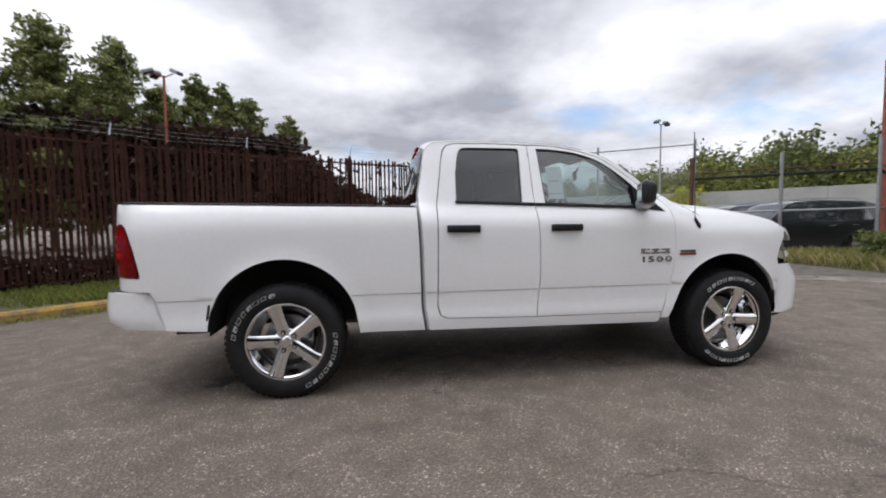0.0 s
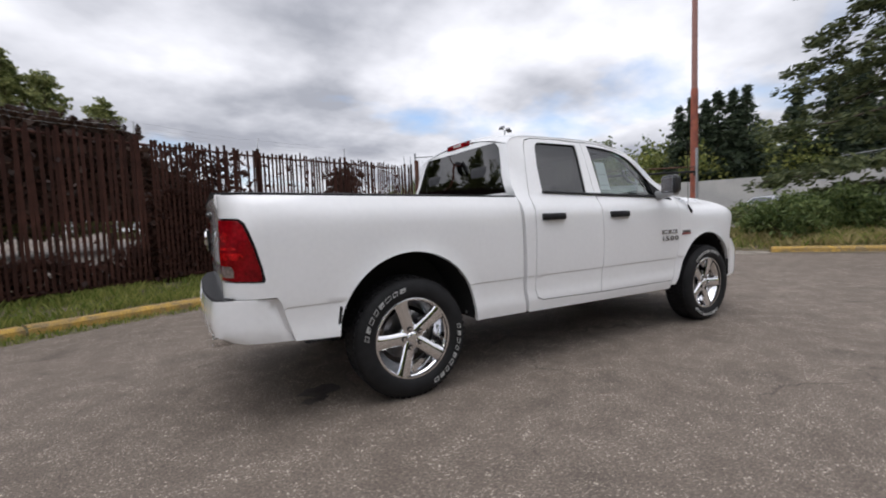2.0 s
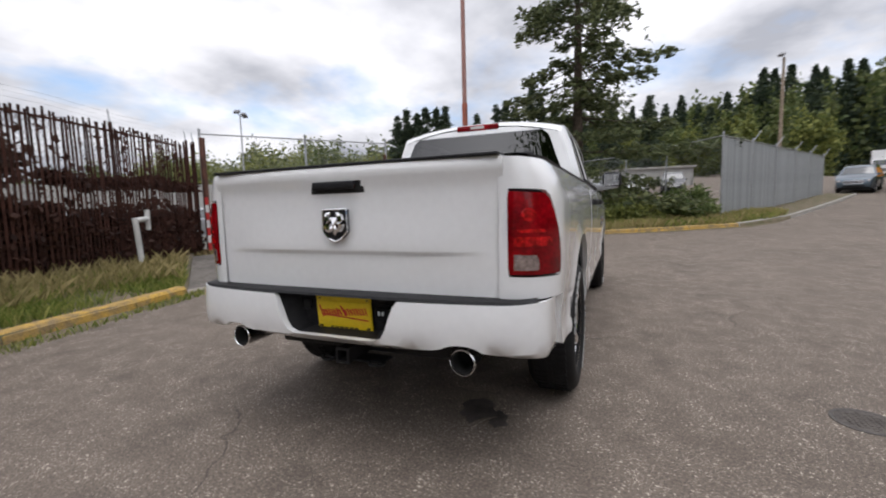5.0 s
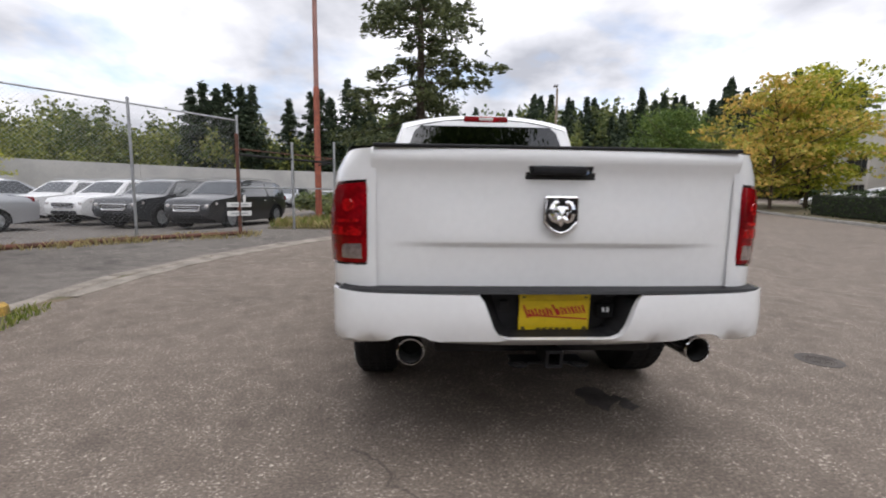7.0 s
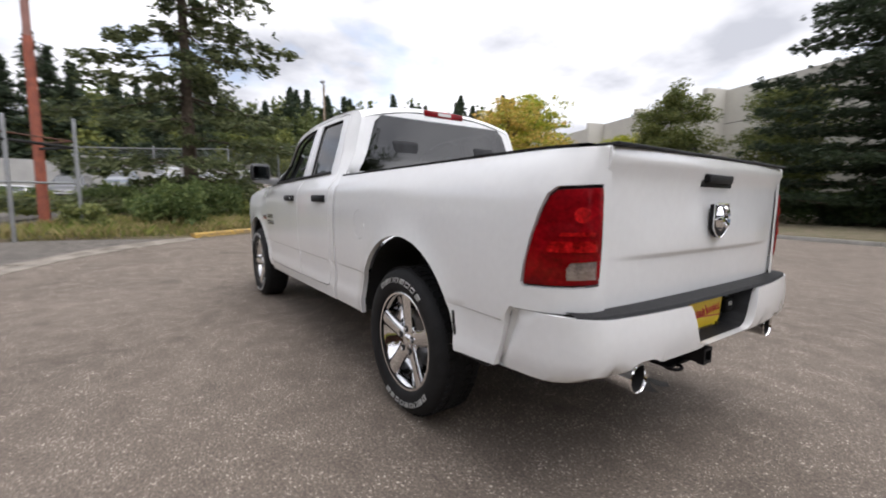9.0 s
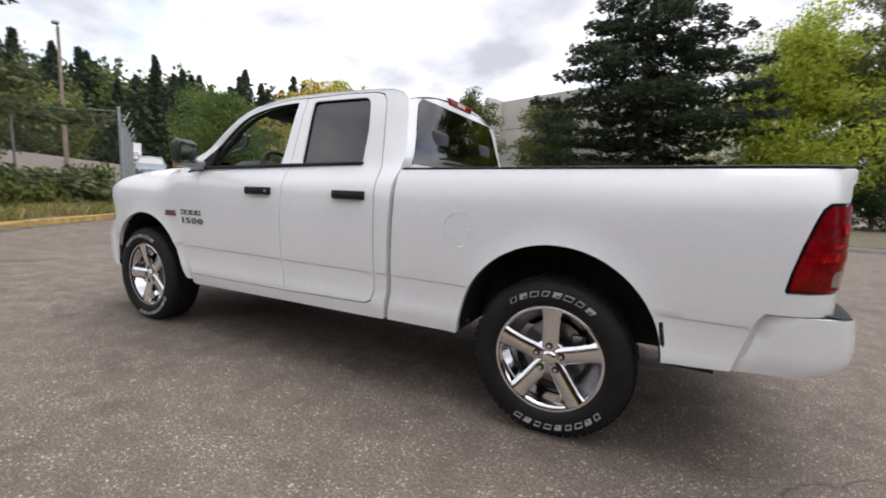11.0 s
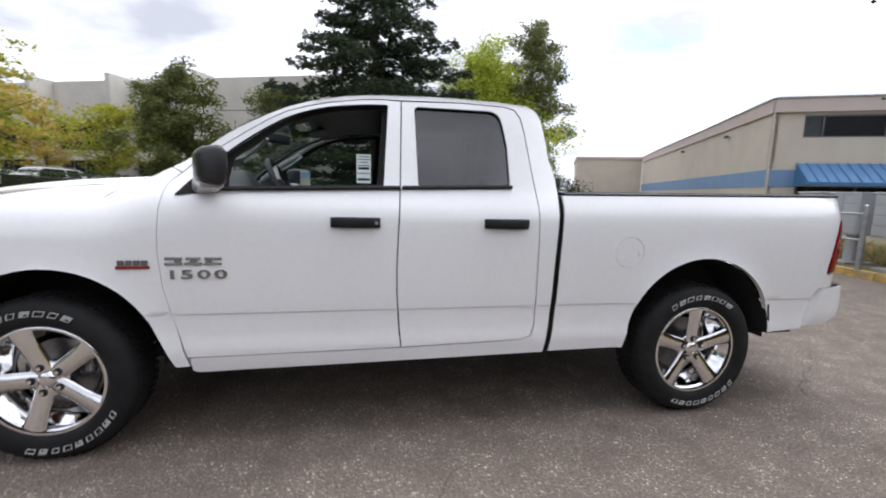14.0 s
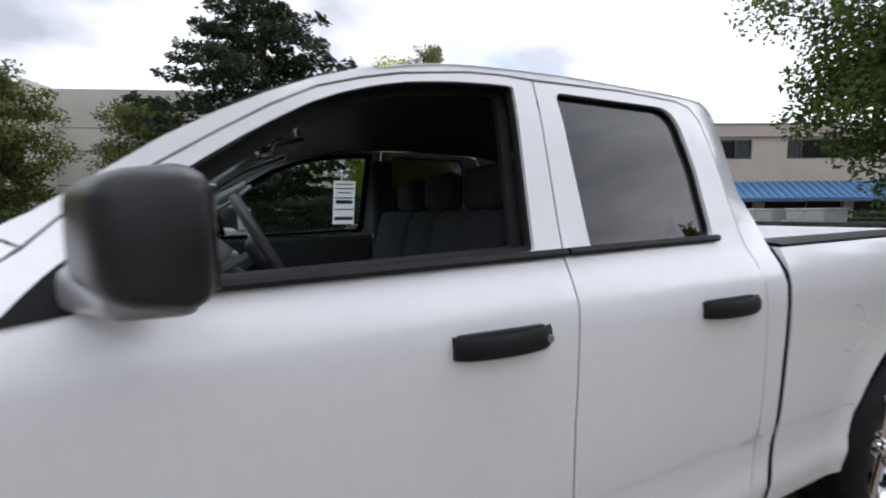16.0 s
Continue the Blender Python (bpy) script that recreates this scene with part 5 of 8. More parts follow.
        bm = bmesh.new(); tube(bm, [(3.17, y0 - .06, 1.405), (3.16, y0 - .30, 1.425), (3.11, y0 - .58, 1.444)], .006, 6)
        part("wiper_blade", bm, BLACK, w)

    def hood(x, q):
        yw = fender_y(min(x, 4.05), HOOD_EDGE(x) - .004) - .006
        if x > 4.05:
            yw -= (x - 4.05) * .5
        edge = HOOD_EDGE(x) if x < 4.1 else curve([(4.1, 1.168), (4.16, 1.128), (4.21, 1.085)])(x)
        mid = curve([(3.0, 1.408), (3.3, 1.392), (3.6, 1.372), (3.95, 1.312), (4.1, 1.255), (4.18, 1.185), (4.24, 1.10)])(x + .03)
        a = abs(q)
        bulge = .022 * ease(.62, .50, a) * ease(3.05, 3.3, x)
        return x + .24 * (1 - q * q) * ease(3.3, 4.2, x) + .10 * (1 - q * q) * ease(3.6, 3.15, x), yw * q, edge + (mid - edge) * (1 - a ** 2.2) + bulge
    bm = bmesh.new()
    grid(bm, list(np.linspace(3.15, 4.05, 18)) + [4.09, 4.13, 4.16, 4.19, 4.21], np.linspace(-1, 1, 41), hood)
    r = bmesh.ops.extrude_edge_only(bm, edges=[e for e in bm.edges if len(e.link_faces) == 1])
    bmesh.ops.translate(bm, vec=(0, 0, -.03), verts=[g_ for g_ in r["geom"] if isinstance(g_, bmesh.types.BMVert)])
    part("hood", bm, WHITE, T, "white hood with a raised middle", smooth=True, angle=50)
    bm = bmesh.new(); tube(bm, [(3.246, -fender_y(3.246, 1.175) - .002, 1.175), (3.240, -fender_y(3.24, 1.20) - .006, 1.195), (3.225, -fender_y(3.225, 1.24) - .008, 1.235), (3.216, -fender_y(3.216, 1.25) - .008, 1.262)], [.004, .016, .013, .006], 8); tube(bm, [(3.216, -fender_y(3.216, 1.25) - .008, 1.262), (3.19, -fender_y(3.216, 1.25) - .01, 1.95)], .003, 6)
    part("antenna", bm, BLACK, T, "thin mast antenna on a black foot")
    # --- nose
    prof = [(-.09, .445), (-.03, .455), (-.014, .49), (-.006, .60), (.0, .735), (-.035, .80), (-.085, .865)]
    bm = bmesh.new()
    R = []
    for q in np.linspace(-1.0, 1.0, 33):
        R.append([bm.verts.new((nose(q, o)[0], nose(q, o)[1], z)) for o, z in prof])
    for A, B in zip(R, R[1:]):
        for i in range(len(prof) - 1):
            bm.faces.new((A[i], B[i], B[i + 1], A[i + 1]))
    for R_, sd in ((R[0], -1), (R[-1], 1)):
        Q = [bm.verts.new((3.978 + .01 * (v.co.z > .7), sd * (fender_y(3.99, v.co.z) - .004), v.co.z + (.035 if i == len(prof) - 1 else 0))) for i, v in enumerate(R_)]
        for i in range(len(prof) - 1):
            bm.faces.new((R_[i], R_[i + 1], Q[i + 1], Q[i]))
    bmesh.ops.recalc_face_normals(bm, faces=bm.faces[:])
    part("front_bumper", bm, WHITE, T, "white front bumper", smooth=True, angle=60)
    bm = bmesh.new()
    R = []
    for q in np.linspace(-.60, .60, 25):
        x, y = nose(q, -.10)
        R.append([bm.verts.new((x + .02, y, .80)), bm.verts.new((x - .02, y, .9)), bm.verts.new((x - .06, y * .97, 1.06)), bm.verts.new((x - .12, y * .93, 1.10))])
    for A, B in zip(R, R[1:]):
        for i in range(3):
            bm.faces.new((A[i], B[i], B[i + 1], A[i + 1]))
    part("grille", bm, BLACK, T, "black grille", smooth=True)
    for k in range(2):
        bm = bmesh.new()
        if k:
            tube(bm, [(nose(q, -.10)[0], nose(q)[1], .93) for q in np.linspace(-.55, .55, 15)], .03, 8)
        else:
            tube(bm, [(4.50, 0, .74), (4.50, 0, .93), (4.44, 0, 1.12)], .03, 8)
        part("grille_bar", bm, WHITE, T, smooth=True)
    bm = bmesh.new()
    R = []
    for q in np.linspace(-.97, .97, 21):
        x, y = nose(q, -.06)
        R.append([bm.verts.new((x - .03, y * .98, .455)), bm.verts.new((x - .07, y * .96, .41)), bm.verts.new((x - .25, y * .93, .40))])
    for A, B in zip(R, R[1:]):
        for i in range(2):
            bm.faces.new((A[i], B[i], B[i + 1], A[i + 1]))
    part("air_dam", bm, BLACK, T, "black air dam under the bumper")
    # --- cabin
    bm = bmesh.new(); box(bm, (1.95, 0, .62), (2.1, 1.66, .06), .02)
    part("cabin_floor", bm, TRIM, T)
    bm = bmesh.new()
    grid(bm, np.linspace(1.06, 2.40, 12), np.linspace(-.93, .93, 13), lambda x, q: (lambda p: (p[0], p[1] * .97, p[2] - .045))(roof(min(x, 2.30), q)) if x <= 2.3 else (x, cab_y(x, ROOF_EDGE(x)) * .93 * q, ROOF_EDGE(x) - .035 + .05 * (1 - q * q)), flip=True)
    part("headliner", bm, TRIM, T, "dark grey headliner", smooth=True)
    bm = bmesh.new()
    R = []
    for y in np.linspace(-.80, .80, 17):
        b_ = .090 * math.exp(-((y - .38) / .19) ** 4)
        R.append([bm.verts.new((x, y, z)) for x, z in ((3.12, 1.37), (2.90, 1.372 + b_ * .9), (2.76, 1.368 + b_), (2.68, 1.30 + b_ * .4), (2.65, 1.15), (2.70, 1.0), (2.78, .85))])
    for A, B in zip(R, R[1:]):
        for i in range(6):
            bm.faces.new((A[i], B[i], B[i + 1], A[i + 1]))
    bmesh.ops.recalc_face_normals(bm, faces=bm.faces[:])
    part("dashboard", bm, TRIM, T, "dark grey dashboard", smooth=True, angle=50)
    for c_, s_ in (((2.655, 0, 1.18), (.03, .32, .22)), ((2.665, -.52, 1.27), (.03, .16, .07)), ((2.665, .70, 1.27), (.03, .10, .07))):
        bm = bmesh.new(); box(bm, c_, s_, .02)
        part("dash_panel", bm, GREYTRIM, T, "grey dashboard panel")
    sw = new("steering_wheel"); sw.parent = T
    sw["label"] = "dark steering wheel with silver spokes"
    tl = Matrix.Translation((2.545, .38, 1.36)) @ Matrix.Rotation(radians(-62), 4, 'Y')
    bm = bmesh.new()
    tube(bm, [tl @ Vector((.19 * math.cos(a), .19 * math.sin(a), 0)) for a in np.linspace(0, 2 * math.pi, 36, endpoint=False)], .016, 8, True)
    part("wheel_rim", bm, TRIM, sw, smooth=True)
    bm = bmesh.new(); box(bm, (0, 0, -.02), (.14, .17, .06), .025, seg=3); bmesh.ops.transform(bm, matrix=tl, verts=bm.verts[:])
    part("airbag_cover", bm, TRIM, sw, smooth=True)
    for a in (90, 210, 330):
        bm = bmesh.new(); tube(bm, [tl @ Vector((.06 * math.cos(radians(a)), .06 * math.sin(radians(a)), -.015)), tl @ Vector((.185 * math.cos(radians(a)), .185 * math.sin(radians(a)), 0))], .014, 8)
        part("wheel_spoke", bm, CLEARLENS, sw, "silver spoke")
    bm = bmesh.new(); tube(bm, [(2.565, .38, 1.35), (2.80, .38, 1.22)], .04, 10); tube(bm, [(2.64, .40, 1.32), (2.60, .56, 1.31)], .01, 6)
    part("steering_column", bm, TRIM, T)
    bm = bmesh.new(); box(bm, (2.65, .01, 1.705), (.035, .25, .075), .015, Matrix.Rotation(radians(-28), 4, 'Z')); tube(bm, [(2.655, 0, 1.735), (2.68, 0, 1.775)], .012, 6)
    part("inside_mirror", bm, TRIM, T, "dark rear-view mirror")
    for y in (.40, -.40):
        seat(T, 1.97, y, .52, "front_seat")
        bm = bmesh.new(); box(bm, (2.42, y, 1.800), (.13, .36, .018), .008, Matrix.Rotation(radians(14), 4, 'Y'))
        part("sun_visor", bm, TRIM, T, "dark grey sun visor")
    seat(T, 1.97, 0, .30, "centre_seat")
    seat(T, 1.20, 0, 1.40, "rear_bench")
    # --- wheels
    wheel(T, 0, -1, 0, 137); wheel(T, 3.569, -1, 176, 262)
    wheel(T, 0, 1, -90, 90); wheel(T, 3.569, 1, -70, 100)
    return T


build_truck()

# ---- ground, verges, kerbs ----
KERB_WEST = [(-9.0, -14.0), (-7.6, -8.0), (-6.6, -2.4), (-6.2, -0.6), (-5.3, 1.2), (-4.25, 2.31), (-3.34, 2.97), (-1.84, 3.75), (-0.5, 4.15), (0.9, 4.5), (1.4, 4.63)]
APRON = [(1.4, 4.63), (2.1, 4.84), (3.4, 4.87), (4.4, 4.80), (5.45, 4.54), (6.6, 4.12), (7.85, 3.50), (9.0, 2.6)]
KERB_EAST = [(9.0, 2.6), (10.2, 1.15), (10.9, 0.0), (12.3, -2.8), (13.5, -4.7), (15.4, -6.3), (31.0, -14.4)]
KERB_SOUTH = [(-14.0, -13.0), (-4.0, -14.4), (3.5, -16.0), (12.0, -17.6), (19.0, -19.2), (24.0, -20.4)]
FENCE = [(-9.6, 0.2), (-7.0, 2.4), (-4.6, 4.2), (-0.9, 6.45), (1.4, 7.12), (4.73, 8.53)]


def near(pts, x, y):
    best = 1e9
    for (x0, y0), (x1, y1) in zip(pts, pts[1:]):
        dx, dy = x1 - x0, y1 - y0
        t = min(1, max(0, ((x - x0) * dx + (y - y0) * dy) / (dx * dx + dy * dy)))
        best = min(best, math.hypot(x - x0 - t * dx, y - y0 - t * dy))
    return best


def along(pts, step):
    """Points every step metres along a polyline, with headings."""
    out = []
    carry = 0.0
    for (x0, y0), (x1, y1) in zip(pts, pts[1:]):
        l = math.hypot(x1 - x0, y1 - y0)
        d = carry
        while d < l:
            out.append((x0 + (x1 - x0) * d / l, y0 + (y1 - y0) * d / l, math.atan2(y1 - y0, x1 - x0)))
            d += step
        carry = d - l
    return out


def rough(x, y, k=0.6, a=0.03):
    return a * noise.noise(Vector((x * k, y * k, 0.3)))


def verge_z(x, y):
    lip = 0.03 + 0.085 * ease(0.0, 1.4, min(near(APRON[:-1], x, y), near(KERB_EAST[:2], x, y)))
    return ground_z(x, y) + lip + 0.10 * ease(0.2, 3.0, min(near(KERB_WEST, x, y), near(KERB_EAST, x, y), near(KERB_SOUTH, x, y))) + rough(x, y, 0.9, 0.04) * ease(0.1, 0.6, min(near(KERB_WEST, x, y), near(KERB_EAST, x, y), near(KERB_SOUTH, x, y)))


def lot_z(x, y):
    return ground_z(x, y) + 0.012 + 0.16 * (lambda d: ease(0.0, 2.5, d) * ease(6.5, 3.0, d))(min(near(APRON, x, y), near(KERB_WEST[-2:], x, y), near(KERB_EAST[:3], x, y)))


def build_ground():
    bm = bmesh.new()
    ax = [-600, -300, -150, -80] + list(np.arange(-50, 80.1, 2.0)) + [100, 140, 200, 350, 600]
    ay = [-600, -300, -150, -90] + list(np.arange(-60, 60.1, 2.0)) + [80, 120, 200, 350, 600]
    grid(bm, ax, ay, lambda x, y: (x, y, ground_z(x, y)))
    tagged(finish("ground", bm, ASPHALT, smooth=True, angle=180), "worn grey asphalt street with pale aggregate and hairline cracks", "ground", kind="structure")
    west = KERB_WEST + [(4.0, 8.0), (5.2, 9.4), (1.0, 9.0), (-1.5, 8.4), (-5.4, 6.4), (-9.0, 4.0), (-13.0, -1.0), (-14.5, -8.0), (-15.5, -14.5)]
    east = KERB_EAST[1:] + [(31.6, -12.6), (16.4, -4.2), (20.0, -1.5), (22.0, 3.0), (16.0, 4.6), (11.5, 4.9), (9.65, 5.0), (9.95, 4.0), (10.15, 2.9), (10.25, 1.9)]
    south = [(-18.0, -13.2)] + KERB_SOUTH + [(30.0, -26.0), (32.0, -40.0), (-18.0, -34.0)]
    for name, poly, label in (("verge", west, "grassy verge of brown soil behind a yellow kerb"), ("verge", east, "verge of dry grass and soil at the street corner"),
                              ("planting_bed", south, "brown mulch bed behind a concrete kerb")):
        bm = bmesh.new()
        sheet(bm, poly, [], lambda u, v: (u, v, verge_z(u, v)), 0.5 if name == "verge" else 1.5, 0.25, (0, 0, -1))
        tagged(finish(name, bm, SOIL, smooth=True, angle=180), label, "ground", kind="structure")
    bm = bmesh.new()
    lotp = APRON + [(10.15, 1.2), (10.2, 1.9), (10.1, 2.9), (9.9, 4.0), (9.6, 4.9), (11.5, 4.75), (16.0, 4.4), (24.0, 3.0), (60.0, 3.0), (60.0, 60.0), (-12.0, 60.0), (-12.0, 9.0), (-5.4, 6.2), (-1.5, 8.2), (1.0, 8.8), (4.9, 9.2), (3.95, 7.9)]
    sheet(bm, lotp, [], lambda u, v: (u, v, lot_z(u, v)), 1.2)
    tagged(finish("lot_pavement", bm, LOT, smooth=True, angle=180), "pale patched asphalt of the fenced car lot", "pavement", kind="structure")


def kerb(pts, material, label, piece, width=0.16, height=0.13, low=0.0):
    k = tagged(new("kerb"), label, "kerb", kind="structure")
    run = sum(math.hypot(q[0] - p[0], q[1] - p[1]) for p, q in zip(pts, pts[1:]))
    st = along(pts, run / max(1, round(run / piece)) * .99999)
    if math.hypot(st[-1][0] - pts[-1][0], st[-1][1] - pts[-1][1]) > .2:
        st.append((*pts[-1], st[-1][2]))
    for i in range(len(st) - 1):
        bm = bmesh.new()
        n = 4
        R = []
        for j in range(n + 1):
            t = j / n
            x = st[i][0] + (st[i + 1][0] - st[i][0]) * (t * .988 + .006); y = st[i][1] + (st[i + 1][1] - st[i][1]) * (t * .988 + .006)
            h = st[i][2]
            nx, ny = -math.sin(h), math.cos(h)
            g = ground_z(x, y)
            dz = rough(x, y, 2.0, .012)
            R.append([bm.verts.new((x + nx * a, y + ny * a, g + b)) for a, b in ((-.02, -.06), (-.004, height - .035 + dz), (.03, height + dz), (width - .02, height + .004 + dz), (width, height - .03 + dz), (width, -.06))])
        for A, B in zip(R, R[1:]):
            for q in range(6):
                bm.faces.new((A[q], A[(q + 1) % 6], B[(q + 1) % 6], B[q]))
        bm.faces.new(R[0]); bm.faces.new(R[-1])
        bmesh.ops.recalc_face_normals(bm, faces=bm.faces[:])
        part("kerb_stone", bm, material, k, smooth=True, angle=35)


build_ground()
kerb(KERB_WEST, YKERB, "worn yellow-painted concrete kerb along the verge", 2.4)
kerb(KERB_EAST[1:5], YKERB, "worn yellow-painted concrete kerb at the corner", 2.0)
kerb(KERB_EAST[4:], CONC, "grey concrete kerb up the street", 4.0)
kerb(KERB_SOUTH, CONC, "grey concrete kerb before the planting bed", 3.0)
kerb(APRON[:-1] + KERB_EAST[:2], GUTTERCONC, "low dirty concrete edge across the driveway", 2.2, 0.24, 0.03)

# manhole cover
mh = thing("manhole_cover", "small round iron valve cover set in the asphalt", "manhole cover")
bm = bmesh.new(); lathe(bm, [(.15, -.02), (.15, .004), (.132, .005), (.128, .002)], 36, 'Z', (.03, -2.44, 0))
part("rim", bm, mat("worn_iron_rim", (.10, .09, .082), .75, 0, var=.2, scale=20), mh, smooth=True)
bm = bmesh.new(); lathe(bm, [(.0, .003), (.126, .003), (.128, -.01)], 36, 'Z', (.03, -2.44, 0))
for i in range(-4, 5):
    for j in range(-4, 5):
        if i * i + j * j < 17:
            box(bm, (.03 + i * .026, -2.44 + j * .026, .004), (.015, .015, .004))
part("lid", bm, mat("old_iron", (.115, .099, .087), .8, 0.0, var=.25, scale=10), mh)

# dirt washed into the gutter
def gutter(pts, seed, reach):
    bm = bmesh.new()
    R = []
    st = along(pts, .12)
    for i, (x, y, h) in enumerate(st):
        nx, ny = math.sin(h), -math.cos(h)
        end = min(1, i / 6, (len(st) - 1 - i) / 6)
        w = (reach * (.55 + .9 * noise.noise(Vector((x * 1.3, y * 1.3, seed))) + .35 * noise.noise(Vector((x * 5, y * 5, seed)))) + .06) * end + .01
        w = max(.02, w)
        R.append([bm.verts.new((x + nx * d, y + ny * d, ground_z(x, y) + z)) for d, z in ((-.02, .022), (w * .5, .012), (w, .002))])
    for A, B in zip(R, R[1:]):
        for k in range(2):
            bm.faces.new((A[k], B[k], B[k + 1], A[k + 1]))
    bmesh.ops.recalc_face_normals(bm, faces=bm.faces[:])
    tagged(finish("gutter_dirt", bm, SOIL, smooth=True), "brown dirt and leaf litter washed against the kerb", "dirt", kind="structure")


def gutter_pan(pts, width):
    """Flat concrete strip before the driveway's edge, in slabs with open joints."""
    P = tagged(new("gutter_pan"), "flat worn concrete gutter strip before the driveway", "pavement", kind="structure")
    st = along(pts, .3)
    for i in range(0, len(st) - 1, 6):
        seg = st[i:i + 7]
        bm = bmesh.new()
        R = []
        for j, (x, y, h) in enumerate(seg):
            if j == len(seg) - 1:
                x, y = x - .02 * math.cos(h), y - .02 * math.sin(h)
            nx, ny = math.sin(h), -math.cos(h)
            g = ground_z(x, y)
            w_ = width + .03 * noise.noise(Vector((x * 2.1, y * 2.1, 4.)))
            R.append([bm.verts.new((x + nx * d, y + ny * d, g + z)) for d, z in ((.03, .020), (width * .5, .012), (w_, .016), (w_ + .012, -.02))])
        for A, B in zip(R, R[1:]):
            for k in range(3):
                bm.faces.new((A[k], B[k], B[k + 1], A[k + 1]))
        bmesh.ops.recalc_face_normals(bm, faces=bm.faces[:])
        part("slab", bm, GUTTERCONC, P, smooth=True)


gutter_pan(APRON[1:-1] + KERB_EAST[:2], .30)
gutter(KERB_WEST[3:], 1., .34)
gutter(APRON[:5], 2., .18)
gutter(KERB_EAST[1:6], 3., .22)
# dark oil stains on the asphalt
OIL = mat("oily_asphalt", (.075, .064, .056), .6, 0, var=.35, scale=9, fine=120, bump=.25, bscale=90)
for x, y, r, sd in ((-.52, -.47, .12, 1), (-.60, -.62, .07, 2)):
    bm = bmesh.new()
    ring = [bm.verts.new((x + r * (1.3 + .6 * noise.noise(Vector((math.cos(a) * 1.4, math.sin(a) * 1.4, sd)))) * math.cos(a), y + r * (.75 + .7 * noise.noise(Vector((math.cos(a) * 1.7, math.sin(a) * 1.7, sd + 9.)))) * math.sin(a), ground_z(x, y) + .003)) for a in np.linspace(0, 2 * math.pi, 40, endpoint=False)]
    bm.faces.new(ring)
    tagged(finish("oil_stain", bm, OIL), "dark oily stain soaked into the asphalt", "stain", kind="structure")

# ---- foliage ----
def leaf_quads(c, size, rng, droop=0.0, flat=0.0, slim=0.45, up=None):
    """Diamond leaves round the points c (n x 3). size: mean length. up: main direction of each leaf, or None for all ways."""
    n = len(c)
    d = rng.normal(size=(n, 3))
    if up is not None:
        d = d * 0.45 + up
    d[:, 2] *= 1 - flat
    d[:, 2] -= droop
    d /= np.linalg.norm(d, axis=1)[:, None] + 1e-9
    e = rng.normal(size=(n, 3))
    e -= (e * d).sum(1)[:, None] * d
    e /= np.linalg.norm(e, axis=1)[:, None] + 1e-9
    L = size * rng.uniform(0.6, 1.35, (n, 1))
    W = L * slim
    return np.stack([c - d * L * .5, c + e * W * .5, c + d * L * .5, c - e * W * .5], axis=1)


def limb_mesh(name, limbs, material, parent, n=7):
    bm = bmesh.new()
    for pts, rs in limbs:
        tube(bm, pts, rs, n)
    return part(name, bm, material, parent, smooth=True, angle=60)


def broadleaf(name, label, x, y, h, r, z0, leaf, seed, count=12000, size=0.16, base=None, bark=BARK, trunk=0.12, category="tree", lean=0.0, shape=1.0, group="", gaps=0.5, slim=.55, columns=1.0, pyramid=False, fill=1.0, dense=1.0, squash=.8):
    """A tree: tapered trunk, forking limbs, and a crown of many single leaves in loose clumps with gaps between."""
    rng = np.random.default_rng(seed)
    z = ground_z(x, y) if base is None else base
    T = thing(name, label, category, group, m=pose(x, y, z, 0, 0, 0))
    limbs = [([(0, 0, -.15), (lean * .3, 0, h * .35), (lean * .7, 0, h * .65), (lean, 0, h * .93)], [trunk, trunk * .75, trunk * .45, .02])]
    cl = []
    nl = int(max(16, int(26 * r / 2.5)) * dense)
    for i in range(nl):
        t = (i + .5) / nl
        zz = z0 + (h - z0) * t * .93
        a = i * 2.4 + rng.uniform(-.4, .4)
        prof = (1 - t) ** .75 * .92 + .1 if pyramid else math.sin(math.pi * min(1, (.16 + .84 * t)) ** shape) ** .65
        ln = r * prof * rng.uniform(.6, 1.12)
        rise = ln * rng.uniform(.2, .7) * columns
        ex, ey, ez = math.cos(a) * ln, math.sin(a) * ln, min(h, zz + rise)
        sx = lean * zz / h
        limbs.append(([(sx, 0, zz * .9), (sx + ex * .45, ey * .45, zz * .95 + rise * .35), (sx + ex, ey, ez)], [trunk * .33, trunk * .18, .012]))
        for k in range(6):
            f = rng.uniform(.2, 1.05)
            cl.append((sx + ex * f + rng.normal() * .10 * r, ey * f + rng.normal() * .10 * r, zz + (ez - zz) * f + rng.normal() * .07 * r, r * rng.uniform(.11, .26) * fill * (.55 + .45 * prof)))
    cl.append((lean, 0, h * .98, r * .12))
    limb_mesh("trunk", limbs, bark, T)
    cl = np.array(cl)
    vol = cl[:, 3] ** 2
    pick = rng.choice(len(cl), count, p=vol / vol.sum())
    dirs = rng.normal(size=(count, 3)); dirs /= np.linalg.norm(dirs, axis=1)[:, None]
    rad = rng.uniform(0, 1, (count, 1)) ** gaps
    c = cl[pick, :3] + dirs * rad * cl[pick, 3:4] * np.array([1.2, 1.2, squash])
    V = leaf_quads(c, size, rng, .15, .2, slim)
    quads_mesh("crown", V, leaf, T)
    return T


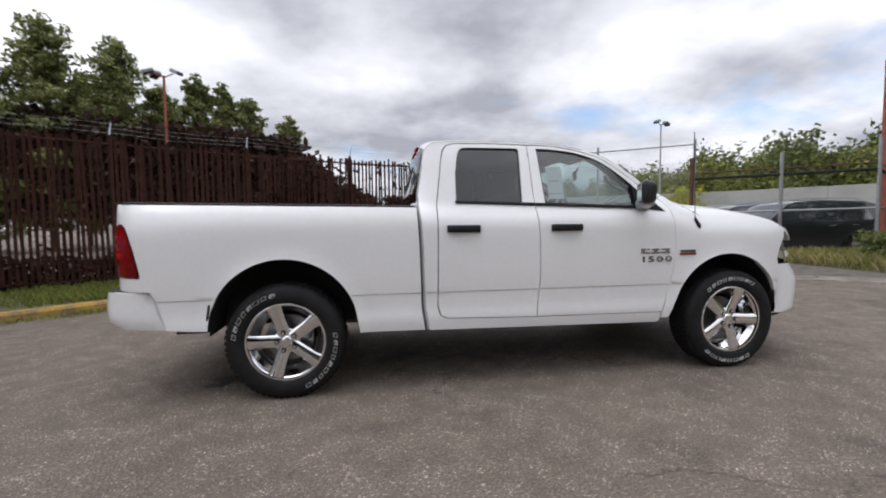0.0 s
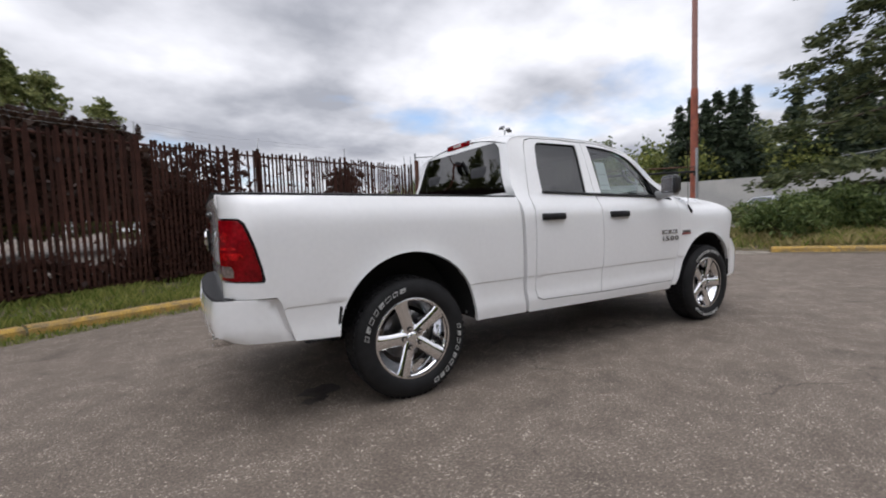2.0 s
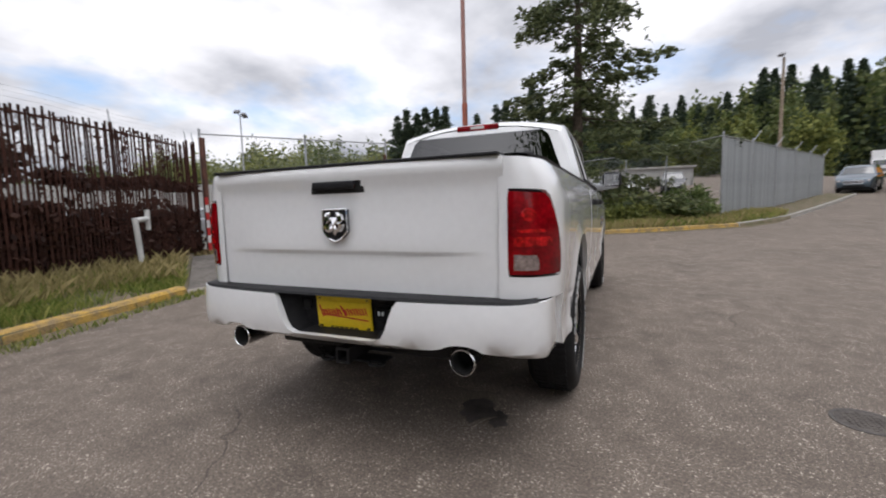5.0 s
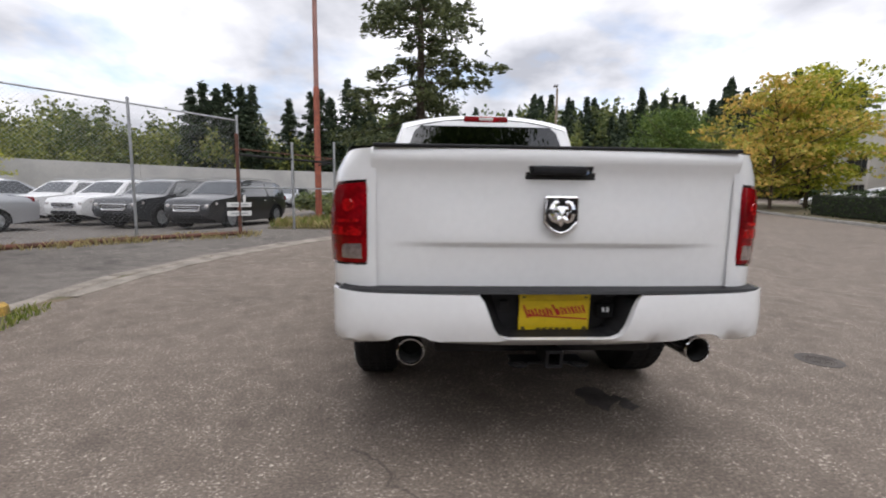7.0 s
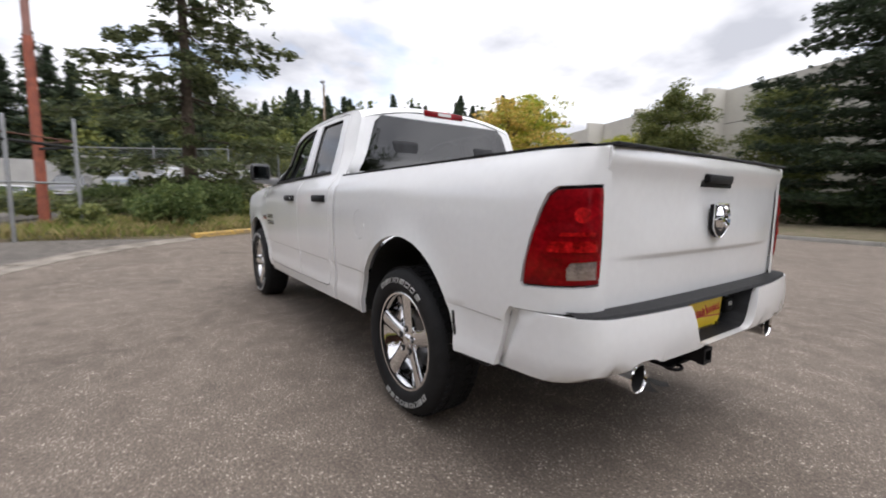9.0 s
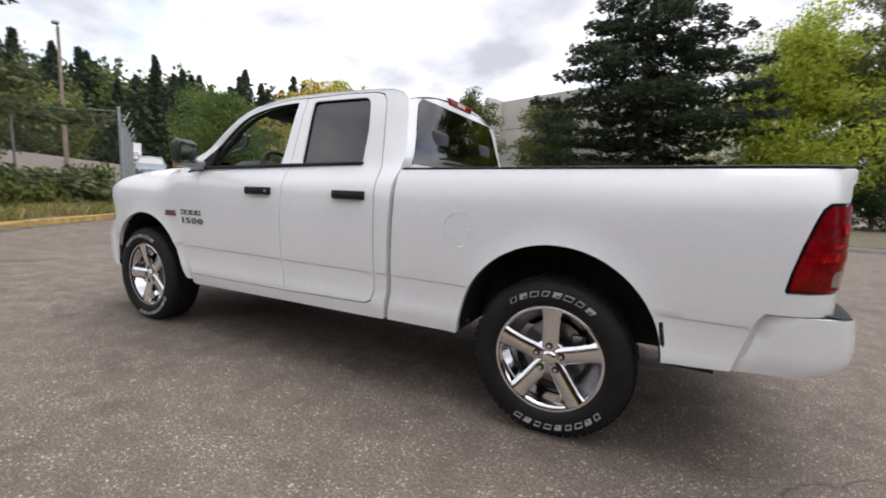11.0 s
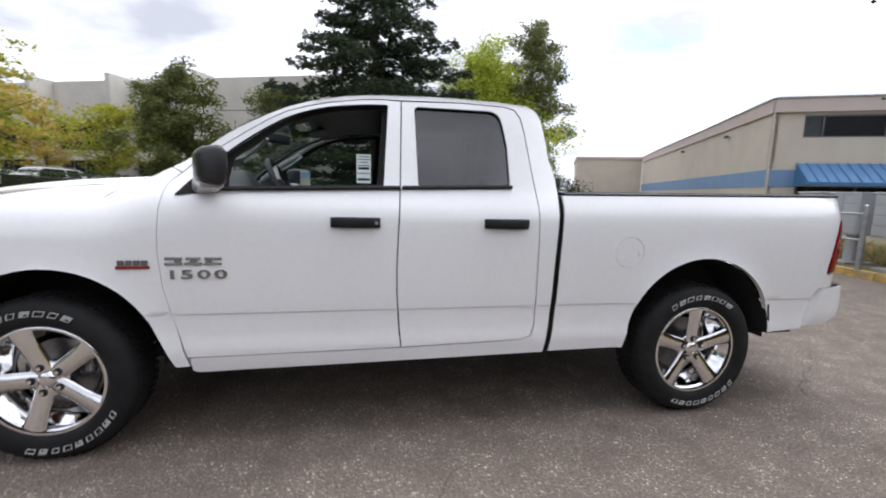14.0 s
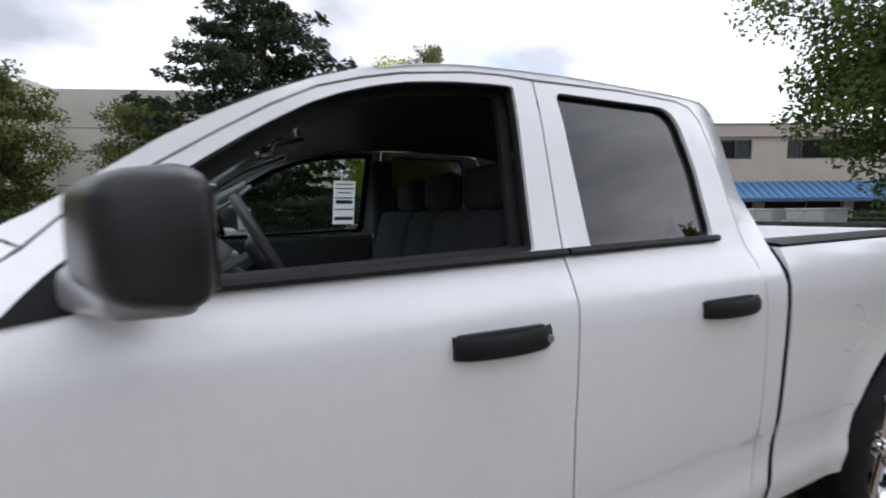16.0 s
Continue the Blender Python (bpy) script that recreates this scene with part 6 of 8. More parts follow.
def conifer(name, label, x, y, h, r, z0, leaf, seed, whorls=26, arms=7, tufts=16, size=0.3, droop=0.25, ragged=0.25, base=None, power=0.8, trunk=0.2, group="", flat=.0, rep=4, spread=1.0):
    """A conifer: straight trunk, whorls of drooping branches, each clothed in needle sprays."""
    rng = np.random.default_rng(seed)
    z = ground_z(x, y) if base is None else base
    T = thing(name, label, "conifer", group, m=pose(x, y, z))
    limbs = [([(0, 0, -.2), (.05, 0, h * .5), (0, .05, h)], [trunk, trunk * .6, .015])]
    C, U = [], []
    for w in range(whorls):
        t = w / (whorls - 1)
        zz = z0 + (h - z0) * t ** 1.05
        R = r * (1 - t) ** power + .12
        for k in range(arms):
            if rng.uniform() < ragged * .4:
                continue
            a = 2 * math.pi * (k + rng.uniform(-.3, .3)) / arms + w * 1.1
            ln = R * rng.uniform(1 - ragged * 1.4, 1 + ragged * .5)
            dz = -droop * ln * rng.uniform(.6, 1.3)
            tip = np.array([math.cos(a) * ln, math.sin(a) * ln, zz + dz + .14 * ln * ln / max(r, .1)])
            st = np.array([0, 0, zz])
            mid = st * .5 + tip * .5 + np.array([0, 0, -.03 * ln])
            if t < .96:
                limbs.append(([tuple(st), tuple(mid), tuple(tip)], [trunk * .22 * (1 - t * .7), trunk * .12 * (1 - t * .7), .008]))
            m = max(4, int(tufts * (ln / r) + 3))
            f = rng.uniform(.18, 1.03, m) ** .75
            p = (1 - f)[:, None] ** 2 * st + 2 * ((1 - f) * f)[:, None] * mid + (f ** 2)[:, None] * tip
            side = np.array([-math.sin(a), math.cos(a), 0])
            sp = (.30 * ln * (1 - f * .55) + .05) * spread
            p = p + side * (rng.normal(size=m) * sp)[:, None] * .75 + rng.normal(size=(m, 3)) * np.array([.05, .05, .07])
            p[:, 2] -= rng.uniform(0, .16, m) * (1 - flat)
            C.append(p)
            U.append(np.tile((tip - st) / (np.linalg.norm(tip - st) + 1e-6), (m, 1)) + side * rng.normal(size=(m, 1)) * .5)
    limb_mesh("trunk", limbs, BARK, T, 6)
    C, U = np.concatenate(C), np.concatenate(U)
    C = np.repeat(C, rep, 0) + rng.normal(size=(len(C) * rep, 3)) * size * .28
    U = np.repeat(U, rep, 0)
    quads_mesh("needles", leaf_quads(C, size, rng, .12, .25, .34, U), leaf, T)
    return T


def woods(stands, kinds, seed, quads):
    """Far woods as bodies of foliage: stands of (x, y, base, height, radius, kind); kind 0 is conifer, the others broadleaf."""
    rng = np.random.default_rng(seed)
    by = {}
    for x, y, b, h, r, k in stands:
        m = quads
        if k == 0:
            t = rng.uniform(0, 1, m) ** 1.1
            a = rng.uniform(0, 2 * math.pi, m)
            tier = .74 + .26 * np.cos(t * rng.uniform(24, 40) + 3 * a + rng.uniform(0, 6))
            rr = r * (1 - t) ** .85 * rng.uniform(.05, 1.1, m) ** .6 * tier + .10
            c = np.stack([x + rr * np.cos(a), y + rr * np.sin(a), b + .6 + t * (h - .6) - rr * .25], 1)
            q = leaf_quads(c, h * .055, rng, .3, .1, .45)
        else:
            cl = rng.normal(size=(26, 3)); cl /= np.linalg.norm(cl, axis=1)[:, None]
            cl *= rng.uniform(.25, .88, (26, 1))
            p = cl[rng.integers(0, 26, m)] + rng.normal(size=(m, 3)) * .15
            p[:, 2] = np.clip(p[:, 2], -1.0, 1.1)
            w = 1 - .35 * np.clip(p[:, 2], 0, 1)
            c = np.stack([x + p[:, 0] * r * w, y + p[:, 1] * r * w, b + h * .5 + p[:, 2] * h * .5], 1)
            q = leaf_quads(c, h * .052, rng, .1, .1, .65)
        by.setdefault(k, []).append(q)
    for k, (nm, label, leaf) in enumerate(kinds):
        tagged(quads_mesh(nm, np.concatenate(by[k]), leaf), label, "trees", kind="stuff")


LEAF_DARK = leafmat("spruce_needles", (0.016, 0.028, 0.014), (0.055, 0.075, 0.038))
LEAF_PINE = leafmat("pine_needles", (0.045, 0.062, 0.027), (0.17, 0.19, 0.082))
LEAF_POPLAR = leafmat("poplar_leaves", (0.105, 0.135, 0.045), (0.35, 0.36, 0.135))
LEAF_LIME = leafmat("lime_green_leaves", (0.30, 0.37, 0.035), (0.52, 0.56, 0.075))
LEAF_MAPLE = leafmat("turning_maple_leaves", (0.22, 0.28, 0.035), (0.58, 0.53, 0.07))
LEAF_ORANGE = leafmat("orange_maple_leaves", (0.34, 0.36, 0.06), (0.70, 0.45, 0.12))
LEAF_GREEN = leafmat("green_leaves", (0.05, 0.095, 0.02), (0.16, 0.22, 0.05))

LEAF_OLIVE = leafmat("olive_leaves", (0.075, 0.10, 0.028), (0.22, 0.235, 0.075))
LEAF_BIRCH = leafmat("birch_leaves", (0.09, 0.115, 0.04), (0.24, 0.25, 0.09))
LEAF_HILL = leafmat("hill_leaves", (0.10, 0.13, 0.038), (0.30, 0.31, 0.085))
LEAF_HILLDARK = leafmat("hill_dark_leaves", (0.065, 0.095, 0.030), (0.18, 0.20, 0.07))
LEAF_HILLCON = leafmat("hill_needles", (0.026, 0.042, 0.026), (0.080, 0.105, 0.058))
LEAF_HEDGE = leafmat("hedge_leaves", (0.02, 0.04, 0.012), (0.06, 0.085, 0.028))
LEAF_BROWN = leafmat("dead_vine_leaves", (0.030, 0.013, 0.010), (0.080, 0.038, 0.027))
LEAF_BUSH = leafmat("bush_leaves", (0.060, 0.095, 0.030), (0.19, 0.235, 0.08))
LEAF_VERGE = leafmat("verge_tree_leaves", (0.045, 0.085, 0.020), (0.135, 0.195, 0.045))
# leaf colour darkened to carry the shade under the poplars
LEAF_SHADE = leafmat("shaded_undergrowth_leaves", (0.026, 0.015, 0.010), (0.062, 0.034, 0.022))
LEAF_GRASS = leafmat("grass_blades", (0.13, 0.19, 0.035), (0.37, 0.37, 0.11))
LEAF_STRAW = leafmat("straw_blades", (0.25, 0.215, 0.09), (0.52, 0.43, 0.21))


def grass(name, label, test, box_, count, leaf, seed, h=0.16, zf=verge_z):
    rng = np.random.default_rng(seed)
    pts = []
    while len(pts) < count:
        x, y = rng.uniform(box_[0], box_[2]), rng.uniform(box_[1], box_[3])
        if test(x, y) and noise.noise(Vector((x * .8, y * .8, seed))) > rng.uniform(-.55, .25):
            pts.append((x, y, zf(x, y)))
    c = np.array(pts)
    n = len(c)
    a = rng.uniform(0, 2 * math.pi, n)
    L = h * rng.uniform(.4, 1.5, n)
    lean = rng.normal(size=(n, 2)) * .35 * L[:, None]
    w = np.stack([np.cos(a), np.sin(a), np.zeros(n)], 1) * .0065
    tip = c + np.stack([lean[:, 0], lean[:, 1], L], 1)
    mid = c * .5 + tip * .5 + np.stack([-lean[:, 0] * .15, -lean[:, 1] * .15, L * .08], 1)
    V = np.stack([c - w - [0, 0, .02], c + w - [0, 0, .02], mid + w * .7, tip], axis=1)
    tagged(quads_mesh(name, V, leaf), label, "grass", kind="stuff")


def bush(name, label, x, y, rx, ry, h, leaf, seed, count=2500, size=.1, base=None, rz=0, group=""):
    rng = np.random.default_rng(seed)
    z = verge_z(x, y) if base is None else base
    T = thing(name, label, "shrub", group, m=pose(x, y, z, 0, 0, rz))
    limbs = []
    for k in range(9):
        a = k * 2.4
        limbs.append(([(0, 0, -.05), (math.cos(a) * rx * .4, math.sin(a) * ry * .4, h * .45), (math.cos(a) * rx * .75, math.sin(a) * ry * .75, h * (.5 + .4 * rng.uniform()))], [.02, .014, .005]))
    limb_mesh("stems", limbs, BARK, T, 5)
    k = 30
    cl = rng.uniform(-1, 1, (k, 3)); cl[:, 2] = rng.uniform(.2, .85, k)
    cl[:, :2] *= np.sqrt(np.clip(1 - (cl[:, 2:3] - .2) ** 2, .1, 1)) * .8
    p = cl[rng.integers(0, k, count)] + rng.normal(size=(count, 3)) * .13
    p[:, 2] = np.abs(p[:, 2])
    quads_mesh("leaves", leaf_quads(p * np.array([rx, ry, h]), size, rng, -.1, 0, .35), leaf, T)
    return T

# ---- fences, posts, lamps ----
def slat_fence():
    F = thing("slatted_fence", "tall fence of brown privacy slats topped with barbed wire", "fence")
    H = 2.62
    top = lambda x, y: verge_z(x, y) + H
    rng = random.Random(7)
    st = along(FENCE, 0.086)
    meshes = []
    for k in range(4):
        bm = bmesh.new()
        box(bm, (0, 0, H / 2), (.046 + .002 * k, .010, H - .04 - .03 * k), .002, seg=1)
        me = bpy.data.meshes.new("slat")
        bm.to_mesh(me); bm.free()
        me.materials.append(SLAT)
        meshes.append(me)
    for x, y, a in st:
        right = x > -0.4
        if right and rng.random() < .035 or (not right and rng.random() < .012):
            continue
        w = .92 if right else 1.02
        place = Matrix.Translation((x, y, verge_z(x, y) + rng.uniform(-.03, .05) + .06)) @ Matrix.Rotation(a + rng.gauss(0, .05), 4, 'Z') @ Matrix.Rotation(rng.gauss(0, .012), 4, 'Y') @ Matrix.Diagonal((w * rng.uniform(.9, 1.05), 1, 1, 1))
        o = new("slat", meshes[rng.randrange(4)])
        o.parent = F
        o.matrix_basis = place
    posts = along(FENCE, 2.35)
    for x, y, a in posts + [(4.73, 8.53, .4)]:
        nx, ny = math.sin(a) * .05, -math.cos(a) * .05
        z = verge_z(x, y)
        bm = bmesh.new(); cyl(bm, (x - nx, y - ny, z - .3), (x - nx, y - ny, z + H + .1), .034, n=10)
        part("post", bm, SLAT, F)
        bm = bmesh.new(); tube(bm, [(x - nx, y - ny, z + H + .08), (x - nx * 5 + .1, y + .12, z + H + .34)], [.018, .012], 6)
        part("barb_arm", bm, GALV, F, "galvanised arm for barbed wire")
    for hh in (.12, H - .07):
        bm = bmesh.new(); tube(bm, [(x + .0, y + .03, verge_z(x, y) + hh) for x, y, a in along(FENCE, 1.0)], .021, 8)
        part("rail", bm, SLAT, F)
    bm = bmesh.new()
    for (xa, ya, _), (xb, yb, _) in zip(posts, posts[1:]):
        mesh_panel(bm, (xa, ya), (xb, yb), lambda x, y: verge_z(x, y) + .08, lambda x, y: verge_z(x, y) + H - .07, .10, .002)
    part("wire_mesh", bm, SLAT, F, "brown-coated chain-link wire holding the slats")["kind"] = "stuff"
    for k in range(3):
        bm = bmesh.new(); tube(bm, [(x + .05 + .02 * k, y + .05 + .03 * k, top(x, y) + .12 + .085 * k + .02 * math.sin(i * 1.7)) for i, (x, y, a) in enumerate(along(FENCE, .8))], .0018, 4)
        part("barbed_wire", bm, GALV, F)
    # dead vine grown through the fence
    rng2 = np.random.default_rng(3)
    V = []
    top_of = curve([(-9.6, .55), (-2.3, .60), (-1.95, .9), (-1.8, 1.70), (-1.2, 1.62), (-.4, 1.42), (.6, 1.22), (1.5, 1.12), (4.8, 1.05)])
    for x, y, a in along(FENCE, .05):
        nrm = np.array([-math.sin(a), math.cos(a), 0])
        m = 420
        z = rng2.uniform(.0, 1.02, m) * H
        lim = top_of(x) + .07 * math.sin(x * 3.1) + .05 * math.sin(x * 7.7)
        wave = .10 * math.sin(x * 2.3) + .06 * math.sin(x * 5.9)
        keep = np.where(z < lim, 1.0, .012)
        if x < -1.9:
            keep = keep * .55
        if x > 1.0:
            keep = np.where((z > 1.52 + wave * .5) & (z < 1.72 + wave * .5), .9, keep)
            keep = np.where((z > 1.0 + wave) & (z < 1.18 + wave), .25, keep)
        if -1.75 < x < .05:
            thin = .30 * math.exp(-((x + .85) / .55) ** 2)
            keep = np.where((z >= lim) & (z < 2.62), np.maximum(keep, thin * (1.3 - (z - lim) / 1.6)), keep)
        z = z[rng2.uniform(size=m) < keep]
        n_ = len(z)
        c = np.array([x, y, verge_z(x, y)]) + nrm * rng2.uniform(.03, .40, (n_, 1)) + np.stack([rng2.normal(size=n_) * .06, rng2.normal(size=n_) * .05, z], 1)
        V.append(leaf_quads(c, .12, rng2, .2, 0, .6))
    tagged(quads_mesh("dead_vine", np.concatenate(V), LEAF_BROWN), "dead brown vine grown through the slatted fence", "vine", kind="stuff")


def mesh_panel(bm, p0, p1, z0f, z1f, pitch=.09, r=.0015):
    """Diagonal wires of a chain-link panel between two ground points."""
    L = math.hypot(p1[0] - p0[0], p1[1] - p0[1])
    ux, uy = (p1[0] - p0[0]) / L, (p1[1] - p0[1]) / L
    H = z1f(*p0) - z0f(*p0)
    n = int((L + H) / pitch)
    for sgn in (1, -1):
        for i in range(n):
            s0 = i * pitch - (H if sgn > 0 else 0)
            a, b = (s0, 0.0), (s0 + H * sgn, H)
            if sgn < 0:
                a, b = (s0, 0.0), (s0 - H, H)
            pts = []
            for (s_, h_) in (a, b):
                pts.append([s_, h_])
            (sa, ha), (sb, hb) = pts
            for lim in (0, L):
                if (sa - lim) * (sb - lim) < 0:
                    t = (lim - sa) / (sb - sa)
                    m = [lim, ha + (hb - ha) * t]
                    if (lim == 0 and sa < 0) or (lim == L and sa > L):
                        sa, ha = m
                    else:
                        sb, hb = m
            if max(sa, sb) > L + .01 or min(sa, sb) < -.01:
                continue
            q = []
            for s_, h_ in ((sa, ha), (sb, hb)):
                x, y = p0[0] + ux * s_, p0[1] + uy * s_
                q.append(Vector((x, y, z0f(x, y) + h_ / H * (z1f(x, y) - z0f(x, y)))))
            d = (q[1] - q[0])
            if d.length < .03:
                continue
            nrm = Vector((-uy, ux, 0))
            e = d.normalized().cross(nrm) * r
            vs = [bm.verts.new(p) for p in (q[0] - e, q[1] - e, q[1] + e, q[0] + e)]
            bm.faces.new(vs)


def chain_fence(name, label, pts, H, posts_r=.03, slats=False, wire=True, category="fence", zf=None, top_level=None):
    zf = zf or (lambda x, y: ground_z(x, y) + .15)
    z1 = (lambda x, y: zf(x, y) + H) if top_level is None else (lambda x, y: top_level(x, y))
    F = thing(name, label, category)
    for (x, y) in pts:
        bm = bmesh.new(); cyl(bm, (x, y, zf(x, y) - .3), (x, y, z1(x, y) + .06), posts_r, n=10)
        lathe(bm, [(posts_r * 1.15, z1(x, y) + .05), (posts_r, z1(x, y) + .09), (.001, z1(x, y) + .11)], 10, 'Z', (x, y, 0))
        part("post", bm, GALV, F)
    for p, q in zip(pts, pts[1:]):
        bm = bmesh.new(); tube(bm, [(p[0], p[1], z1(*p) - .03), (q[0], q[1], z1(*q) - .03)], .02, 8)
        part("top_rail", bm, GALV, F)
        bm = bmesh.new(); tube(bm, [(p[0], p[1], zf(*p) + .08), (q[0], q[1], zf(*q) + .08)], .012, 6)
        part("bottom_wire", bm, GALV, F)
        if wire:
            bm = bmesh.new(); mesh_panel(bm, p, q, lambda x, y: zf(x, y) + .06, lambda x, y: z1(x, y) - .03, .085 if H < 3.2 and not slats else .14)
            w = part("wire_mesh", bm, GALV, F); w["kind"] = "stuff"
        if slats:
            L = math.hypot(q[0] - p[0], q[1] - p[1])
            n = int(L / .11)
            ang = math.atan2(q[1] - p[1], q[0] - p[0])
            for i in range(n):
                x, y = p[0] + (q[0] - p[0]) * (i + .5) / n, p[1] + (q[1] - p[1]) * (i + .5) / n
                hh = z1(x, y) - zf(x, y) - .12
                o = new("slat", GREY_SLAT_MESH)
                o.parent = F
                o.matrix_basis = Matrix.Translation((x, y, zf(x, y) + .05)) @ Matrix.Rotation(ang, 4, 'Z') @ Matrix.Diagonal((1, 1, hh, 1))
    return F


def _grey_slat():
    bm = bmesh.new(); box(bm, (0, .012, .5), (.092, .008, 1.0))
    me = bpy.data.meshes.new("slat"); bm.to_mesh(me); bm.free()
    me.materials.append(GREYSLAT)
    return me


GREY_SLAT_MESH = _grey_slat()
slat_fence()
GATE = [(4.80, 8.45), (6.65, 6.75), (8.30, 5.20)]
gate_z = lambda x, y: lot_z(x, y)
chain_fence("sliding_gate", "closed chain-link sliding gate of galvanised pipe across the lot's driveway", GATE, 2.95, .03, category="gate", zf=gate_z, top_level=lambda x, y: 3.18 - .02 * (x - 4.8))
bm = bmesh.new(); tube(bm, [(4.6, 8.6, gate_z(4.6, 8.6) + .05), (6.6, 6.75, gate_z(6.6, 6.75) + .05), (8.4, 5.1, gate_z(8.4, 5.1) + .05)], .05, 8)
tagged(finish("gate_track", bm, RUSTBROWN), "rusty steel track along the ground under the gate", "gate track")
bm = bmesh.new(); box(bm, (4.82, 8.40, 1.60), (.10, .10, 2.9), .008)
tagged(finish("gate_post", bm, RUSTBROWN), "rusty square gate post at the fence's end", "post")
bm = bmesh.new(); box(bm, (8.24, 5.20, 1.45), (.07, .07, 2.6), .008)
tagged(finish("gate_post", bm, RUSTBROWN), "rusty brown gate post beside a galvanised pipe", "post")
gm = thing("post_marker", "red and white striped marker strip on the gate post", "marker")
for k in range(7):
    bm = bmesh.new(); box(bm, (4.76, 8.33, .35 + k * .19), (.09, .02, .186), .002)
    part("stripe", bm, mat("marker_red", (.55, .03, .03), .5) if k % 2 == 0 else mat("marker_white", (.75, .73, .72), .5), gm)
sg = thing("gate_sign", "two small white boards with faint dark bars on the gate", "sign")
sw_ = mat("sign_white", (.72, .72, .70), .5, var=.05)
for k, (u, z, w, h) in enumerate(((0, 1.02, .62, .115), (0, .80, .62, .125), (.13, 1.17, .07, .19))):
    bm = bmesh.new(); box(bm, (0, 0, 0), (w, .012, h), .004, Matrix.Rotation(radians(-43), 4, 'Z')); bmesh.ops.translate(bm, vec=(8.22 + u * .731, 5.19 - u * .682, z - .04), verts=bm.verts[:])
    part("board" if k < 2 else "upright", bm, sw_, sg)
    if k < 2:
        bm = bmesh.new(); box(bm, (0, 0, 0), (w * .7, .01, .022), .001, Matrix.Rotation(radians(-43), 4, 'Z')); bmesh.ops.translate(bm, vec=(8.213, 5.182, z - .04), verts=bm.verts[:])
        part("text_bar", bm, GREYINK, sg)
# bars beyond the gate post
bf = thing("pipe_barrier", "brown and galvanised pipe rails between posts beside the gate", "barrier")
for z, m_, r in ((2.38, RUSTBROWN, .016), (2.24, UNDER, .032), (1.42, GALV, .022)):
    bm = bmesh.new(); tube(bm, [(8.3, 5.2, z), (11.14, 3.40, z + .05), (12.5, 4.2, z + .08)], r, 8)
    part("rail", bm, m_, bf)
for x, y, h, m_ in ((11.14, 3.36, 2.95, GALV), (9.75, 4.28, 2.75, GALV)):
    bm = bmesh.new(); cyl(bm, (x, y, ground_z(x, y) - .2), (x, y, h), .038, n=10)
    part("post", bm, m_, bf)
# red pole
rp = thing("tall_pole", "tall rusty red steel pole standing in the verge", "pole")
bm = bmesh.new(); cyl(bm, (12.5, 4.2, .2), (12.5, 4.2, 4.9), .115, .10, 16)
part("lower_shaft", bm, RUST, rp, smooth=True)
bm = bmesh.new(); cyl(bm, (12.5, 4.2, 4.9), (12.5, 4.2, 13.5), .085, .065, 14)
part("upper_shaft", bm, mat("faded_red_paint", (.33, .17, .14), .7, var=.1), rp, smooth=True)
bm = bmesh.new(); lathe(bm, [(.104, 4.7), (.104, 4.9), (.088, 4.98)], 16, 'Z', (12.5, 4.2, 0))
part("collar", bm, RUST, rp, smooth=True)
# marker in the grass
mk = thing("pipe_marker", "white painted bent pipe standing in the grass", "pipe")
bm = bmesh.new(); tube(bm, [(1.92, 6.40, verge_z(1.92, 6.4) - .1), (1.86, 6.42, 1.14)], .045, 10)
part("upright", bm, mat("chalky_white", (.62, .62, .60), .6, var=.1), mk, smooth=True)
bm = bmesh.new(); tube(bm, [(1.86, 6.42, 1.10), (2.20, 6.62, 1.12)], .045, 10)
part("arm", bm, MATS["chalky_white"], mk, smooth=True)
bm = bmesh.new(); tube(bm, [(2.20, 6.62, .92), (2.20, 6.62, 1.28)], .04, 10)
part("cap", bm, MATS["chalky_white"], mk, smooth=True)


def flood_lamp(name, label, x, y, h, heads, r=.09, pole=GALV):
    T = thing(name, label, "street lamp")
    z = ground_z(x, y)
    bm = bmesh.new(); cyl(bm, (x, y, z - .3), (x, y, h), r, r * .6, 12)
    part("pole", bm, pole, T, smooth=True)
    for a, o in heads:
        c, s = math.cos(radians(a)), math.sin(radians(a))
        bm = bmesh.new(); tube(bm, [(x, y, h - .1), (x + c * o, y + s * o, h + .05)], .03, 6)
        part("bracket", bm, pole, T)
        bm = bmesh.new(); box(bm, (0, 0, 0), (.55, .42, .20), .05, Matrix.Rotation(radians(a), 4, 'Z') @ Matrix.Rotation(radians(25), 4, 'Y')); bmesh.ops.translate(bm, vec=(x + c * (o + .2), y + s * (o + .2), h + .12), verts=bm.verts[:])
        part("lamp_head", bm, DARKCHROME, T)


flood_lamp("flood_lamp", "twin-headed floodlight on a tall galvanised pole in the lot", 23.8, 27.75, 9.1, ((20, .5), (-150, .5)))
flood_lamp("flood_lamp", "three-headed floodlight on a tall rusty pole behind the fence", -10.5, 21.6, 9.4, ((-20, .6), (200, .5), (150, .45)), .10, RUST)
flood_lamp("flood_lamp", "single floodlight on a tall wooden pole up the street", 40.4, -13.0, 12.3, ((150, .4),), .16, WOODPOST)
RF = [(15.2, -4.5), (18.1, -6.05), (21.0, -7.6), (24.0, -9.2), (27.0, -10.75), (30.1, -12.4)]
chain_fence("street_fence", "chain-link fence with pale grey privacy slats along the street", RF, 2.6, .04, True, category="fence", top_level=lambda x, y: 3.45 + .012 * (x - 15))
